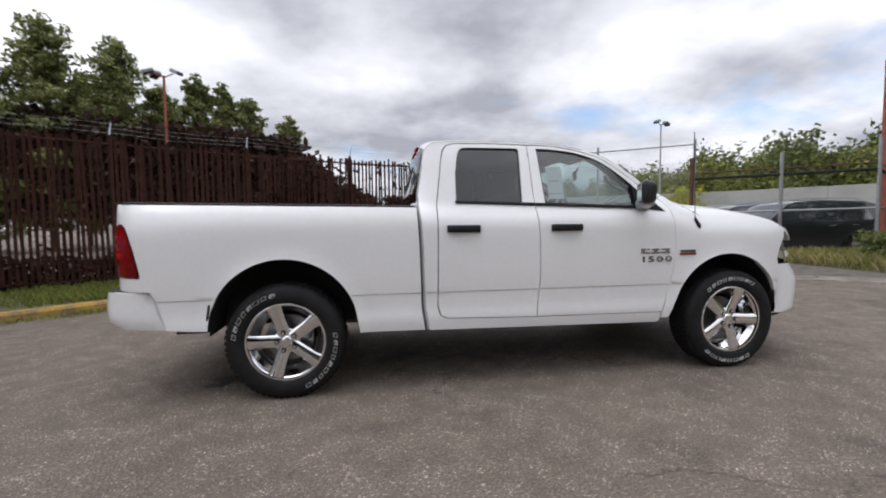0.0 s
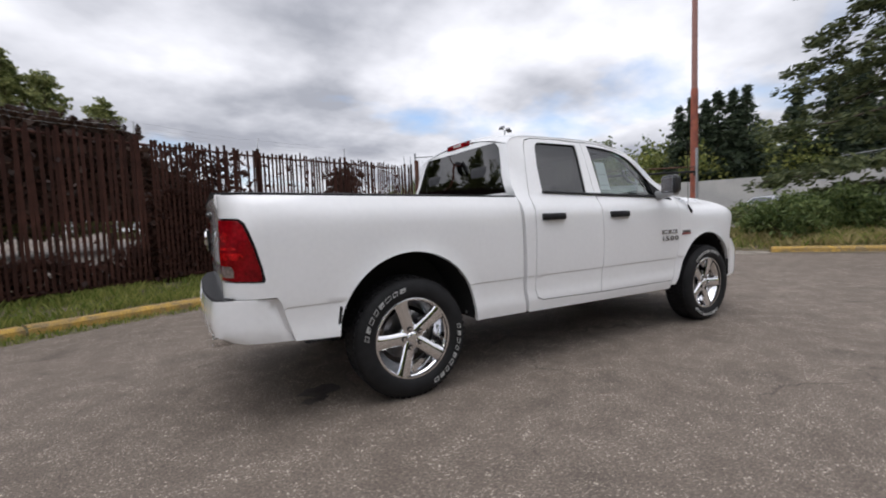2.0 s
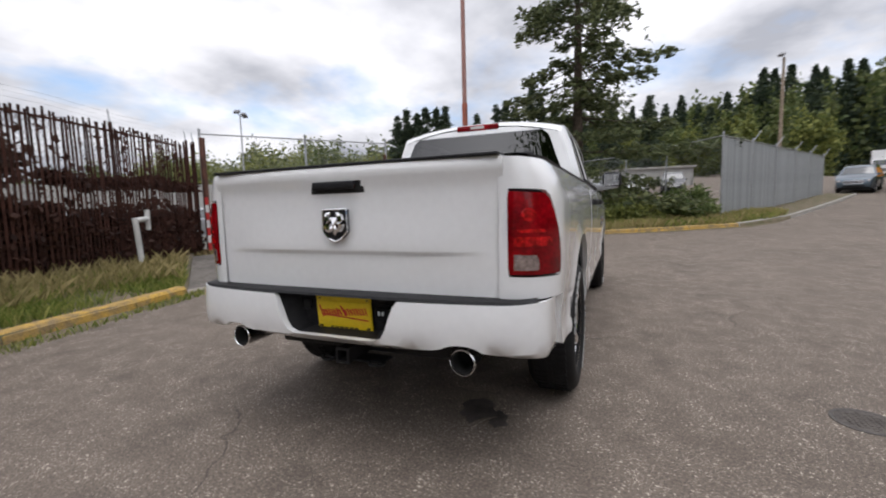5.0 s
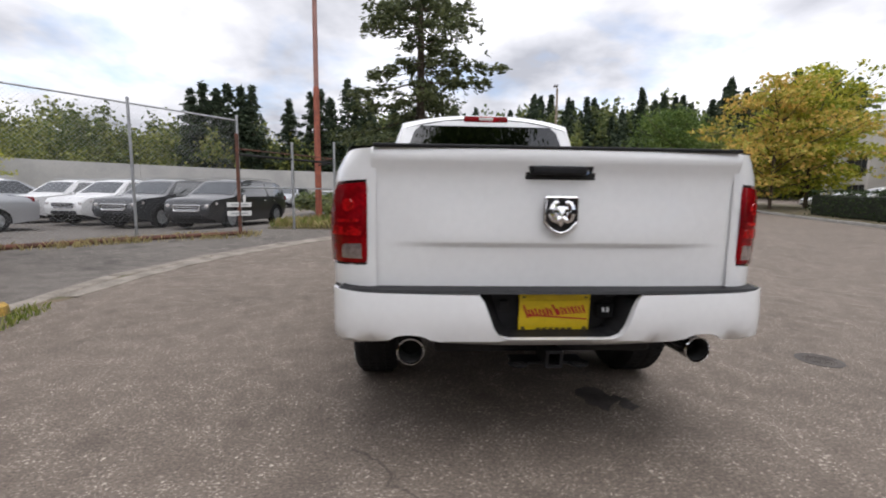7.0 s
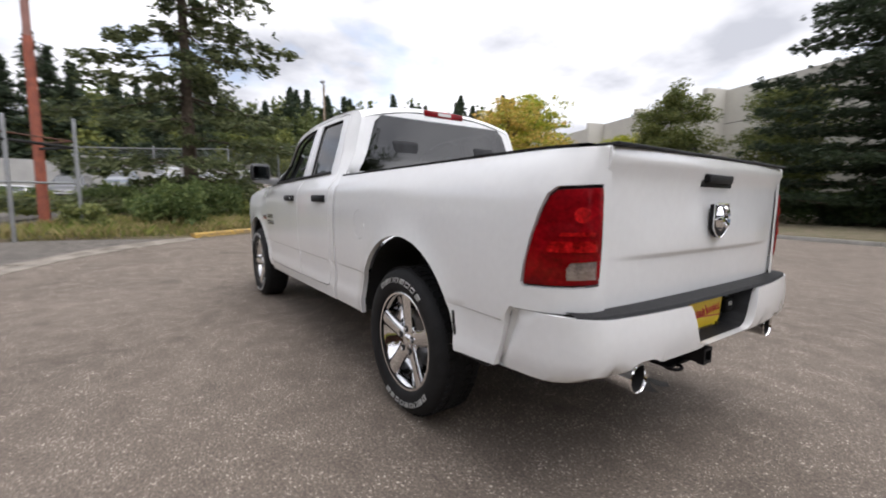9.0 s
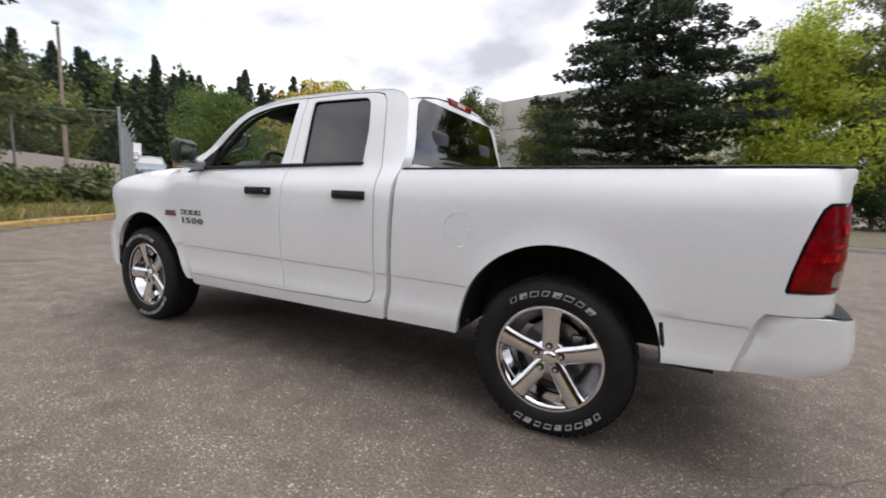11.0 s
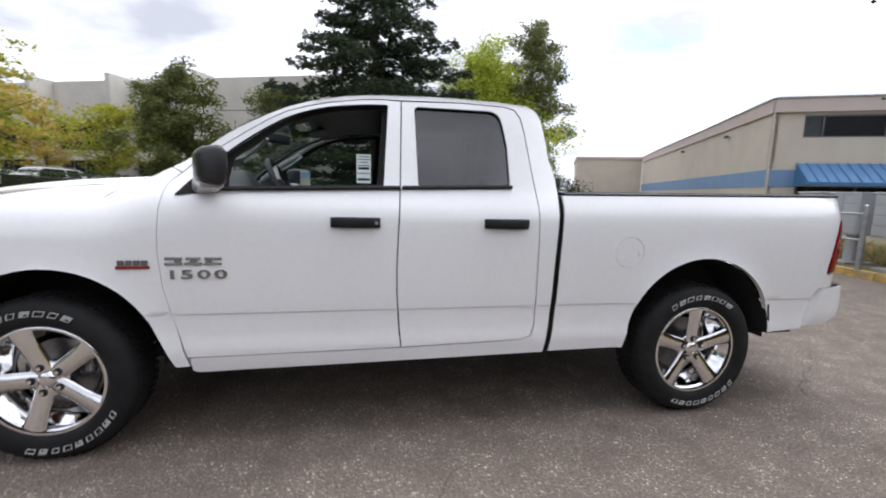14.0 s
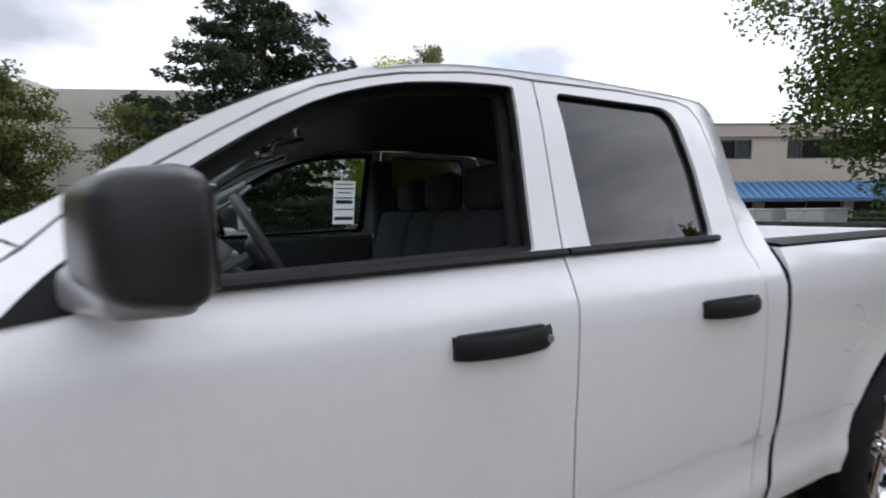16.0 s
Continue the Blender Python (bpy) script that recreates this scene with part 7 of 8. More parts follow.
chain_fence("corner_fence", "bare galvanised chain-link fence behind the pine", [(15.2, -4.5), (18.5, -3.0), (21.6, -1.4), (24.5, 1.6), (27.0, 5.0)], 2.7, .035, category="fence", top_level=lambda x, y: 3.45 + .02 * (x - 15))
for x, y in RF[1:]:
    bm = bmesh.new(); tube(bm, [(x, y, 3.4 + .012 * (x - 15)), (x + .15, y - .3, 3.85 + .012 * (x - 15))], .016, 6)
    tagged(finish("barb_arm", bm, GALV), "galvanised barbed-wire arm on the street fence", "fence arm", group="barbed-wire arms")


# ---- parked vehicles ----
def paint(name, c, metal=.0):
    return mat(name, c, .3, metal, var=.03, scale=2, fine=40, coat=1.0)


CARGLASS = mat("car_window", (.03, .036, .04), .05, 0, var=.1, spec=1.0, coat=1.0)
BUILDGLASS = mat("dark_window_glass", (.018, .02, .022), .25, 0, var=.15, spec=.25)
PROFILES = {
    "suv": ([(2.42, .42), (2.46, .62), (2.40, .86), (2.22, 1.00), (1.35, 1.10), (1.20, 1.14), (.55, 1.62), (.30, 1.69), (-.6, 1.72), (-1.75, 1.66), (-2.15, 1.55), (-2.40, 1.10), (-2.46, .80), (-2.42, .42)], 1.46, -1.46, .38, .95, 5, 6, 9, 10),
    "sedan": ([(2.36, .34), (2.42, .55), (2.34, .74), (2.10, .86), (1.10, .98), (.95, 1.00), (.20, 1.38), (-.05, 1.43), (-.65, 1.43), (-1.05, 1.35), (-1.75, 1.07), (-2.30, 1.02), (-2.42, .80), (-2.38, .34)], 1.42, -1.38, .335, .92, 5, 6, 9, 10),
    "van": ([(2.50, .40), (2.54, .62), (2.48, .85), (2.25, .98), (1.70, 1.10), (1.55, 1.16), (.75, 1.66), (.45, 1.74), (-.8, 1.77), (-2.10, 1.72), (-2.36, 1.60), (-2.52, 1.10), (-2.54, .75), (-2.50, .40)], 1.50, -1.52, .36, .97, 5, 6, 9, 10)}


def car(kind, label, color, m, group="", seed=0):
    prof, fx, rx, wr, w, i0, i1, j0, j1 = PROFILES[kind]
    T = thing({"suv": "parked_suv", "sedan": "parked_sedan", "van": "parked_minivan"}[kind], label, {"suv": "suv", "sedan": "car", "van": "minivan"}[kind], group, m=m)
    belt = prof[i0][1] - .06

    def yy(x, z):
        y = w * (1 - .05 * ease(1.4, 2.45, abs(x)) - .10 * ease(2.1, 2.5, abs(x)))
        if z > belt:
            y -= (z - belt) * .36
        y -= .05 * ease(.6, .35, z)
        return y
    bottom = []
    for cx in (rx, fx):
        bottom += [(cx + wr * 1.14 * math.cos(radians(a)), wr + wr * 1.14 * math.sin(radians(a))) for a in range(195, -16, -15)]
    low = [p for p in bottom]
    out = prof + low
    bm = bmesh.new()
    for s in (-1, 1):
        sheet(bm, out, [], lambda u, v: (u, s * yy(u, v), v), .16, .05, (0, -s, 0), flip=(s > 0))
    R = [[bm.verts.new((x, q * yy(x, z), z + (.03 * (1 - q * q) if 2 < i < 12 else 0))) for q in (-1, -.8, -.4, 0, .4, .8, 1)] for i, (x, z) in enumerate(prof)]
    for A, B in zip(R, R[1:]):
        for k in range(6):
            bm.faces.new((A[k], B[k], B[k + 1], A[k + 1]))
    part("body", bm, color, T, smooth=True, angle=40)
    bm = bmesh.new(); box(bm, (0, 0, .36), (4.3, w * 1.7, .26))
    part("underside", bm, UNDER, T)
    top = max(p[1] for p in prof)
    xa, xb = prof[i0][0] - .22, prof[j1][0] + (.30 if kind != "sedan" else .45)
    xt0, xt1 = prof[i1][0] - .10, prof[j0][0] + .05
    for s in (-1, 1):
        mids = (xt0 * .45 + xt1 * .55) - .12
        for a0, a1, b0, b1 in ((xa, mids + .05, xt0, mids + .05), (mids - .05, xb, mids - .05, xt1)):
            if a0 < a1:
                continue
            bm = bmesh.new()
            sheet(bm, rounded([(a1, belt + .03), (a0, belt + .03), (b0, top - .11), (b1, top - .11)], .05), [], lambda u, v: (u, s * (yy(u, v) + .005), v), .2, .01, (0, -s, 0), flip=(s > 0))
            part("side_window", bm, CARGLASS, T, smooth=True)
        bm = bmesh.new(); box(bm, (xa + .02, s * (w + .06), belt + .06), (.10, .18, .13), .03)
        part("door_mirror", bm, color, T)
        for dx in (mids + .22, xb + .55):
            bm = bmesh.new(); box(bm, (dx, s * (w - .005), belt - .12), (.17, .03, .03), .01)
            part("door_handle", bm, CHROME, T)
        bm = bmesh.new(); box(bm, (0, 0, 0), (.40, .30, .115), .045, Matrix.Rotation(radians(-s * 32), 4, 'Z') @ Matrix.Rotation(radians(14), 4, 'Y'), seg=2)
        bmesh.ops.translate(bm, vec=(prof[2][0] - .17, s * w * .74, prof[2][1] - .02), verts=bm.verts[:])
        part("headlight", bm, CLEARLENS, T, smooth=True)
        bm = bmesh.new(); box(bm, (prof[1][0] - .10, s * w * .70, prof[0][1] + .14), (.10, .20, .09), .03)
        part("fog_lamp", bm, CLEARLENS, T)
        bm = bmesh.new(); box(bm, (prof[11][0] + .10, s * w * .74, prof[11][1] - .05), (.22, .34, .16), .04)
        part("tail_light", bm, REDLENS, T)
        for cx in (fx, rx):
            wh = new("wheel"); wh.parent = T
            wh.matrix_basis = pose(cx, s * (w - .11), wr, 0, 0, 0 if s > 0 else 180)
            bm = bmesh.new(); lathe(bm, [(wr * .64, -.1), (wr * .95, -.11), (wr, -.06), (wr, .06), (wr * .95, .10), (wr * .64, .10)], 28)
            part("tyre", bm, RUBBER, wh, smooth=True)
            bm = bmesh.new()
            lathe(bm, [(wr * .66, .09), (wr * .60, .095), (wr * .58, .03), (.001, .02)], 28)
            for k in range(5):
                box(bm, (0, .075, 0), (.001, .001, .001))
                a = 2 * math.pi * k / 5
                tube(bm, [(.03 * math.cos(a), .07, .03 * math.sin(a)), (wr * .6 * math.cos(a), .085, wr * .6 * math.sin(a))], .028, 6)
            part("rim", bm, GALV, wh, smooth=True)
    for i_, nm in ((i0, "windscreen"), (j0, "rear_window")):
        bm = bmesh.new()
        (x0, z0), (x1, z1) = prof[i_], prof[i_ + 1]
        grid(bm, (.06, .5, .94), np.linspace(-.86, .86, 7), lambda t, q: (x0 + (x1 - x0) * t, q * yy(x0 + (x1 - x0) * t, z0 + (z1 - z0) * t), z0 + (z1 - z0) * t + .03 * (1 - q * q) + .008))
        part(nm, bm, CARGLASS, T, smooth=True)
    gx, gz, gw, gh = prof[1][0] - .015, prof[2][1] - .14, w * .46, .105 if kind != "sedan" else .08
    ring = rounded([(-gw, gz - gh * .8), (gw, gz - gh * .8), (gw * 1.12, gz + gh), (-gw * 1.12, gz + gh)], .05)
    bm = bmesh.new(); sheet(bm, ring, [], lambda u, v: (gx + .015 - .05 * (u / w) ** 2, u, v), .3, .03, (-1, 0, 0))
    part("grille", bm, BLACK, T)
    bm = bmesh.new(); tube(bm, [(gx + .022 - .05 * (u / w) ** 2, u, v) for u, v in ring], .022, 6, True)
    for k in (-.3, .35):
        tube(bm, [(gx + .022 - .05 * (u / w) ** 2, u, gz + gh * k) for u in (-gw, 0, gw)], .010, 6)
    part("grille_surround", bm, CHROME, T, "chrome grille surround", smooth=True)
    bm = bmesh.new(); box(bm, (prof[1][0] - .05, 0, prof[0][1] + .07), (.10, w * 1.15, .13), .03)
    part("lower_grille", bm, BLACK, T)
    if kind != "sedan":
        for s in (-1, 1):
            bm = bmesh.new(); tube(bm, [(xt0, s * (yy(0, top) - .1), top + .02), (xt0 - .3, s * (yy(0, top) - .1), top + .07), (xt1 + .2, s * (yy(0, top) - .1), top + .06), (xt1, s * (yy(0, top) - .1), top)], .016, 6)
            part("roof_rail", bm, GALV, T)
    if kind == "suv":
        for s in (-1, 1):
            for cx in (fx, rx):
                bm = bmesh.new(); tube(bm, [(cx + wr * 1.17 * math.cos(radians(a)), s * (w - .012 - .08 * max(0, abs(cx + wr * math.cos(radians(a))) - 1.7)), wr + wr * 1.17 * math.sin(radians(a))) for a in range(-10, 191, 20)], .028, 6)
                part("arch_moulding", bm, BLACK, T, "black wheel arch moulding")
    return T


def parked(x, y, heading, dz=0.0, lot=True):
    """A pose on the ground for a car whose nose points along heading (degrees)."""
    z = lot_z(x, y) if lot else ground_z(x, y)
    zx = (lot_z if lot else ground_z)(x + math.cos(radians(heading)), y + math.sin(radians(heading)))
    return Matrix.Translation((x, y, z + dz)) @ Matrix.Rotation(radians(heading), 4, 'Z') @ Matrix.Rotation(-math.atan(zx - z), 4, 'Y')


BLACKP, WHITEP, SILVERP, BLUEP, GREYP = paint("black_car_paint", (.012, .013, .016)), paint("white_car_paint", (.72, .72, .72)), paint("silver_car_paint", (.42, .43, .45), .5), paint("blue_grey_car_paint", (.08, .11, .14), .3), paint("dark_grey_car_paint", (.04, .042, .046), .3)
car("suv", "black sport utility vehicle parked behind the gate", BLACKP, parked(13.75, 7.7, 169), "cars in the fenced lot")
car("suv", "dark grey sport utility vehicle parked in the row", GREYP, parked(14.26, 10.3, 168), "cars in the fenced lot")
car("suv", "white sport utility vehicle parked in the row", WHITEP, parked(15.3, 12.7, 167), "cars in the fenced lot")
car("suv", "pale silver sport utility vehicle with big wheels in the row", WHITEP, parked(16.4, 15.4, 166), "cars in the fenced lot")
car("sedan", "silver sedan parked side-on in the lot", SILVERP, parked(9.7, 14.6, 142), "cars in the fenced lot")
car("van", "silver minivan parked behind the sedan", SILVERP, parked(17.0, 19.4, -36), "cars in the fenced lot")
car("sedan", "silver car at the back of the lot", SILVERP, parked(9.0, 20.5, -30), "cars in the fenced lot")
car("suv", "blue-grey pickup-like vehicle parked at the street's edge", BLUEP, parked(34.6, -15.9, 152, lot=False))
car("sedan", "white sedan parked across the street", WHITEP, parked(29.3, -20.3, -30, lot=False))
car("sedan", "white sedan far up the street", WHITEP, parked(74.0, -37.5, -30, lot=False))
for k, (x, y, c) in enumerate(((22.5, -28.6, WHITEP), (26.0, -29.6, WHITEP), (19.5, -30.0, SILVERP))):
    car("sedan" if k else "suv", "white car parked before the grey building" if c is WHITEP else "silver car parked before the grey building", c, parked(x, y, 70, lot=False), "cars by the grey building")
for k in range(7):
    car("sedan" if k % 2 else "suv", "parked car in the far lot beyond the pine", (SILVERP, WHITEP, GREYP, BLUEP)[k % 4], parked(36 + .8 * k, 12 - 2.9 * k, 175, lot=False), "cars in the far lot")
# orange board
ob_ = thing("roadside_board", "plain orange board on two posts beside the street", "sign", m=parked(49.3, -27.2, 145, lot=False))
bm = bmesh.new(); box(bm, (0, 0, 1.75), (.06, 1.7, 1.9), .02)
part("board", bm, mat("orange_board_paint", (.75, .30, .03), .6, var=.08), ob_)
for s in (-1, 1):
    bm = bmesh.new(); box(bm, (-.05, s * .6, .6), (.08, .08, 1.7), .01)
    part("post", bm, GALV, ob_)
# box truck
bt = thing("box_truck", "white box truck standing up the street", "truck", m=parked(66.3, -30.6, 152, lot=False))
bm = bmesh.new(); box(bm, (-1.2, 0, 2.15), (4.6, 2.3, 2.5), .05)
part("cargo_box", bm, WHITEP, bt)
bm = bmesh.new()
sheet(bm, [(1.2, .5), (3.2, .5), (3.25, 1.25), (2.4, 1.4), (1.9, 2.25), (1.2, 2.3)], [], lambda u, v: (u, -1.0, v), .3)
f_ = bmesh.ops.extrude_face_region(bm, geom=bm.faces[:])
bmesh.ops.translate(bm, vec=(0, 2.0, 0), verts=[g for g in f_["geom"] if isinstance(g, bmesh.types.BMVert)])
part("cab", bm, WHITEP, bt)
bm = bmesh.new(); box(bm, (2.19, 0, 1.82), (.05, 1.7, .75), .02, Matrix.Rotation(radians(-30), 4, 'Y'))
part("windscreen", bm, CARGLASS, bt)
bm = bmesh.new(); box(bm, (3.24, 0, .95), (.05, 1.4, .35), .02)
part("grille", bm, DARKCHROME, bt)
bm = bmesh.new(); box(bm, (-.3, 0, .7), (6.2, .9, .25))
part("frame", bm, UNDER, bt)
for x in (2.5, -2.2):
    for s in (-1, 1):
        bm = bmesh.new(); lathe(bm, [(.2, -.1), (.4, -.1), (.42, 0), (.4, .1), (.2, .1), (.001, .05)], 20, 'Y', (x, s * .92, .42))
        part("wheel", bm, RUBBER, bt, smooth=True)

# ---- walls and buildings ----
def wall_run(name, label, pts, z0f, z1f, thick, material, step=6.0):
    W = tagged(new(name), label, "wall", kind="structure")
    n = 0
    for (p, q) in zip(pts, pts[1:]):
        L = math.hypot(q[0] - p[0], q[1] - p[1])
        k = max(1, int(L / step))
        a = math.atan2(q[1] - p[1], q[0] - p[0])
        for i in range(k):
            c = (i + .5) / k
            x, y = p[0] + (q[0] - p[0]) * c, p[1] + (q[1] - p[1]) * c
            z0, z1 = z0f(x, y), z1f(x, y)
            bm = bmesh.new(); box(bm, (0, 0, 0), (L / k - .02, thick, z1 - z0), .01, Matrix.Rotation(a, 4, 'Z')); bmesh.ops.translate(bm, vec=(x, y, (z0 + z1) / 2), verts=bm.verts[:])
            part("panel", bm, material, W)
    return W


WALLC = mat("stained_concrete_wall", (.42, .41, .385), .85, 0, var=.08, scale=.6, fine=12, col2=(.34, .335, .32), bump=.1, bscale=20)
wall_run("wall_east", "long low wall of stained grey concrete panels beyond the lot", [(10.0, 52.0), (24.0, 42.0), (35.0, 33.0), (43.5, 21.0), (47.5, 8.0)], lambda x, y: ground_z(x, y) - .5, lambda x, y: 4.1, .3, WALLC)


def shed():
    T = thing("storage_building", "low tan concrete building with dark open bays beyond the pine", "building")
    x0, y0, x1, y1, h = 49.0, -8.0, 60.0, 7.0, 4.6
    z = ground_z(49, 0) - .5
    bm = bmesh.new()
    box(bm, (x0 + .15, (y0 + y1) / 2, (h + 3.4) / 2 + .0), (.3, y1 - y0, h - 3.4), .01)
    box(bm, (55, y0, h / 2 + z / 2), (11, .3, h - z), .01); box(bm, (55, y1, h / 2 + z / 2), (11, .3, h - z), .01); box(bm, (60, 0, h / 2 + z / 2), (.3, 15, h - z), .01)
    for k in range(4):
        box(bm, (x0 + .15, y0 + 1.3 + k * 4.1, (3.4 + z) / 2), (.3, 2.2, 3.4 - z), .01)
    part("wall", bm, WALLC, T)
    bm = bmesh.new(); box(bm, (54.5, -.5, h + .1), (11.8, 15.6, .2), .02)
    part("roof", bm, CONC, T)
    # black sheet stands for the shade inside the open bays
    bm = bmesh.new(); box(bm, (58, -.5, 2.6), (.2, 14, 3.4))
    part("shade_backing", bm, UNDER, T)


shed()
PANELC = mat("tilt_up_concrete", (.60, .575, .515), .85, 0, var=.05, scale=.5, fine=10, col2=(.54, .515, .465), bump=.06, bscale=20)
JOINT = mat("joint_shadow_gap", (.10, .097, .09), .9)


def building_grey():
    """Tilt-up concrete building; its front runs along x' from the fin at the origin, facing the street."""
    a = math.atan2(-.375, 1.0)
    T = thing("grey_building", "grey tilt-up concrete commercial building with fins and horizontal joints", "building", m=Matrix.Translation((17.0, -40.2, 0)) @ Matrix.Rotation(a, 4, 'Z'))
    H = 11.4
    bm = bmesh.new()
    box(bm, (-9.2, -2.0, H / 2 - 1), (18.0, .3, H + 2), .01)
    part("wall", bm, PANELC, T)
    for c_, s_ in (((-18, -14, H / 2 - 1), (.3, 24, H + 2)), ((26, -24.5, H / 2 - 1), (88, .3, H + 2)), ((70, -13, H / 2 - 1.2), (.3, 23, H + 1))):
        bm = bmesh.new(); box(bm, c_, s_, .01)
        part("wall", bm, PANELC, T)
    for z in (3.9, 6.6, 8.4):
        bm = bmesh.new(); box(bm, (-9.2, -1.845, z), (17.9, .02, .06))
        part("joint", bm, JOINT, T)
    for x in (-6.5, -13.2):
        bm = bmesh.new(); box(bm, (x, -1.845, H / 2 - .5), (.035, .02, H - .6))
        part("joint", bm, JOINT, T)
    for k in range(5):
        x = k * 9.2
        bm = bmesh.new(); box(bm, (x, -.9, H / 2 - 1 + .1), (.55, 2.4, H + 2), .03)
        part("fin", bm, PANELC, T)
    for k in range(4):
        x = k * 9.2 + 4.6
        for z0, z1 in ((-1.0, .9), (3.6, 4.6), (7.4, H)):
            bm = bmesh.new(); box(bm, (x, -2.0, (z0 + z1) / 2), (8.6, .3, z1 - z0), .01)
            part("spandrel", bm, PANELC, T)
        for z0, z1 in ((.9, 3.6), (4.6, 7.4)):
            w = new("window"); w.parent = T
            bm = bmesh.new(); box(bm, (x, -2.15, (z0 + z1) / 2), (8.6, .05, z1 - z0))
            part("pane", bm, BUILDGLASS, w)
            for j in range(7):
                bm = bmesh.new(); box(bm, (x - 4.2 + j * 1.4, -2.08, (z0 + z1) / 2), (.08, .10, z1 - z0))
                part("mullion", bm, DARKCHROME, w)
    bm = bmesh.new(); box(bm, (26, -13.5, H - .4), (87.5, 22, .2))
    part("roof", bm, CONC, T)
    bm = bmesh.new(); box(bm, (-2.6, -1.82, 3.45), (.5, .03, .5), .01)
    part("red_sign", bm, mat("faded_red_sign", (.55, .12, .13), .6), T, "small faded red sign")
    bm = bmesh.new(); cyl(bm, (.9, -2.2, H), (.9, -2.2, H + .6), .05, n=8)
    part("vent_pipe", bm, GALV, T)


building_grey()
CREAM = mat("cream_stucco", (.62, .565, .47), .85, 0, var=.04, scale=.8, fine=18, bump=.08, bscale=40, col2=(.57, .52, .44))
PINKB = mat("pinkish_fascia", (.60, .515, .47), .8, 0, var=.04, scale=.8)
BLUEB = mat("blue_band_paint", (.20, .33, .52), .7, 0, var=.05, scale=1)
AWN = mat("blue_awning_metal", (.075, .20, .40), .45, 0, var=.06, scale=3)


def building_cream():
    """Two-storey stucco building; front along +x', long side going back along -y'."""
    a = math.atan2(.43, -.90)
    # local x runs along the front from the corner, local y into the building
    T = thing("cream_building", "cream stucco two-storey building with blue band and metal awning", "building", m=Matrix.Translation((-15.84, -13.32, 0)) @ Matrix.Rotation(a, 4, 'Z') @ Matrix.Diagonal((1, 1, 1, 1)))
    H, D, Wd = 5.72, 31.0, 17.0
    wins = [(1.15, 4.9, 4.07, 5.03), (6.62, 10.4, 4.07, 5.03), (12.2, 15.9, 4.07, 5.03)]
    bm = bmesh.new()
    sheet(bm, [(0, 1.95), (Wd, 1.95), (Wd, 5.15), (0, 5.15)], [[(x0, z0), (x1, z0), (x1, z1), (x0, z1)] for x0, x1, z0, z1 in wins], lambda u, v: (u, 0, v), .6, .22, (0, 1, 0))
    part("front_wall", bm, CREAM, T)
    for x, w_ in ((.55, 1.1), (5.4, .5), (9.8, .5), (14.0, .5)):
        bm = bmesh.new(); box(bm, (x, .1, .6), (w_, .2, 2.7))
        part("pier", bm, CREAM, T)
    bm = bmesh.new(); box(bm, (.1, D / 2, 2.1), (.2, D, 6.1))
    part("side_wall", bm, CREAM, T)
    bm = bmesh.new(); box(bm, (Wd, D / 2, 2.1), (.2, D, 6.1)); box(bm, (Wd / 2, D, 2.1), (Wd, .2, 6.1))
    part("rear_wall", bm, CREAM, T)
    bm = bmesh.new(); box(bm, (Wd / 2, -.02, 5.43), (Wd + .1, .28, .58), .01)
    part("front_fascia", bm, PINKB, T, "pinkish fascia band")
    bm = bmesh.new(); box(bm, (.04, D / 2, 5.43), (.28, D, .58), .01)
    part("side_fascia", bm, PINKB, T, "pinkish fascia band")
    bm = bmesh.new(); box(bm, (Wd / 2, -.03, 5.75), (Wd + .2, .34, .07)); box(bm, (.03, D / 2, 5.75), (.34, D, .07))
    part("coping", bm, CONC, T)
    bm = bmesh.new(); box(bm, (.55, -.004, 2.29), (1.1, .03, .76), .004)
    part("blue_band_front", bm, BLUEB, T, "painted blue band")
    bm = bmesh.new(); box(bm, (-.006, D / 2, 2.29), (.03, D, .76), .004)
    part("blue_band_side", bm, BLUEB, T, "painted blue band")
    bm = bmesh.new(); box(bm, (Wd / 2, D / 2, 5.4), (Wd - .3, D - .3, .15))
    part("roof", bm, CONC, T)
    # black sheets added behind the glazing stand for unlit rooms
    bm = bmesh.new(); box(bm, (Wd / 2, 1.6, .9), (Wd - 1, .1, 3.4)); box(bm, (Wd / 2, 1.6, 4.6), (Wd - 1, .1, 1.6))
    part("shade_backing", bm, UNDER, T)
    for x0, x1, z0, z1 in wins:
        w = new("window"); w.parent = T
        bm = bmesh.new(); box(bm, ((x0 + x1) / 2, .14, (z0 + z1) / 2), (x1 - x0, .03, z1 - z0))
        part("pane", bm, BUILDGLASS, w)
        for xx in (x0 + .03, x0 + .75, x1 - .75, x1 - .03):
            bm = bmesh.new(); box(bm, (xx, .11, (z0 + z1) / 2), (.06, .06, z1 - z0))
            part("mullion", bm, DARKCHROME, w)
        for zz in (z0 + .03, z1 - .03):
            bm = bmesh.new(); box(bm, ((x0 + x1) / 2, .11, zz), (x1 - x0 - .12, .06, .06))
            part("window_rail", bm, DARKCHROME, w)
        for xx in (x0 + .38, x1 - .38):
            bm = bmesh.new(); box(bm, (xx, .118, (z0 + z1) / 2), (.62, .012, z1 - z0 - .1))
            part("blind", bm, mat("grey_blind", (.05, .06, .064), .6), w)
    aw = new("awning"); aw.parent = T
    aw["label"] = "standing-seam blue metal awning"
    n = 42
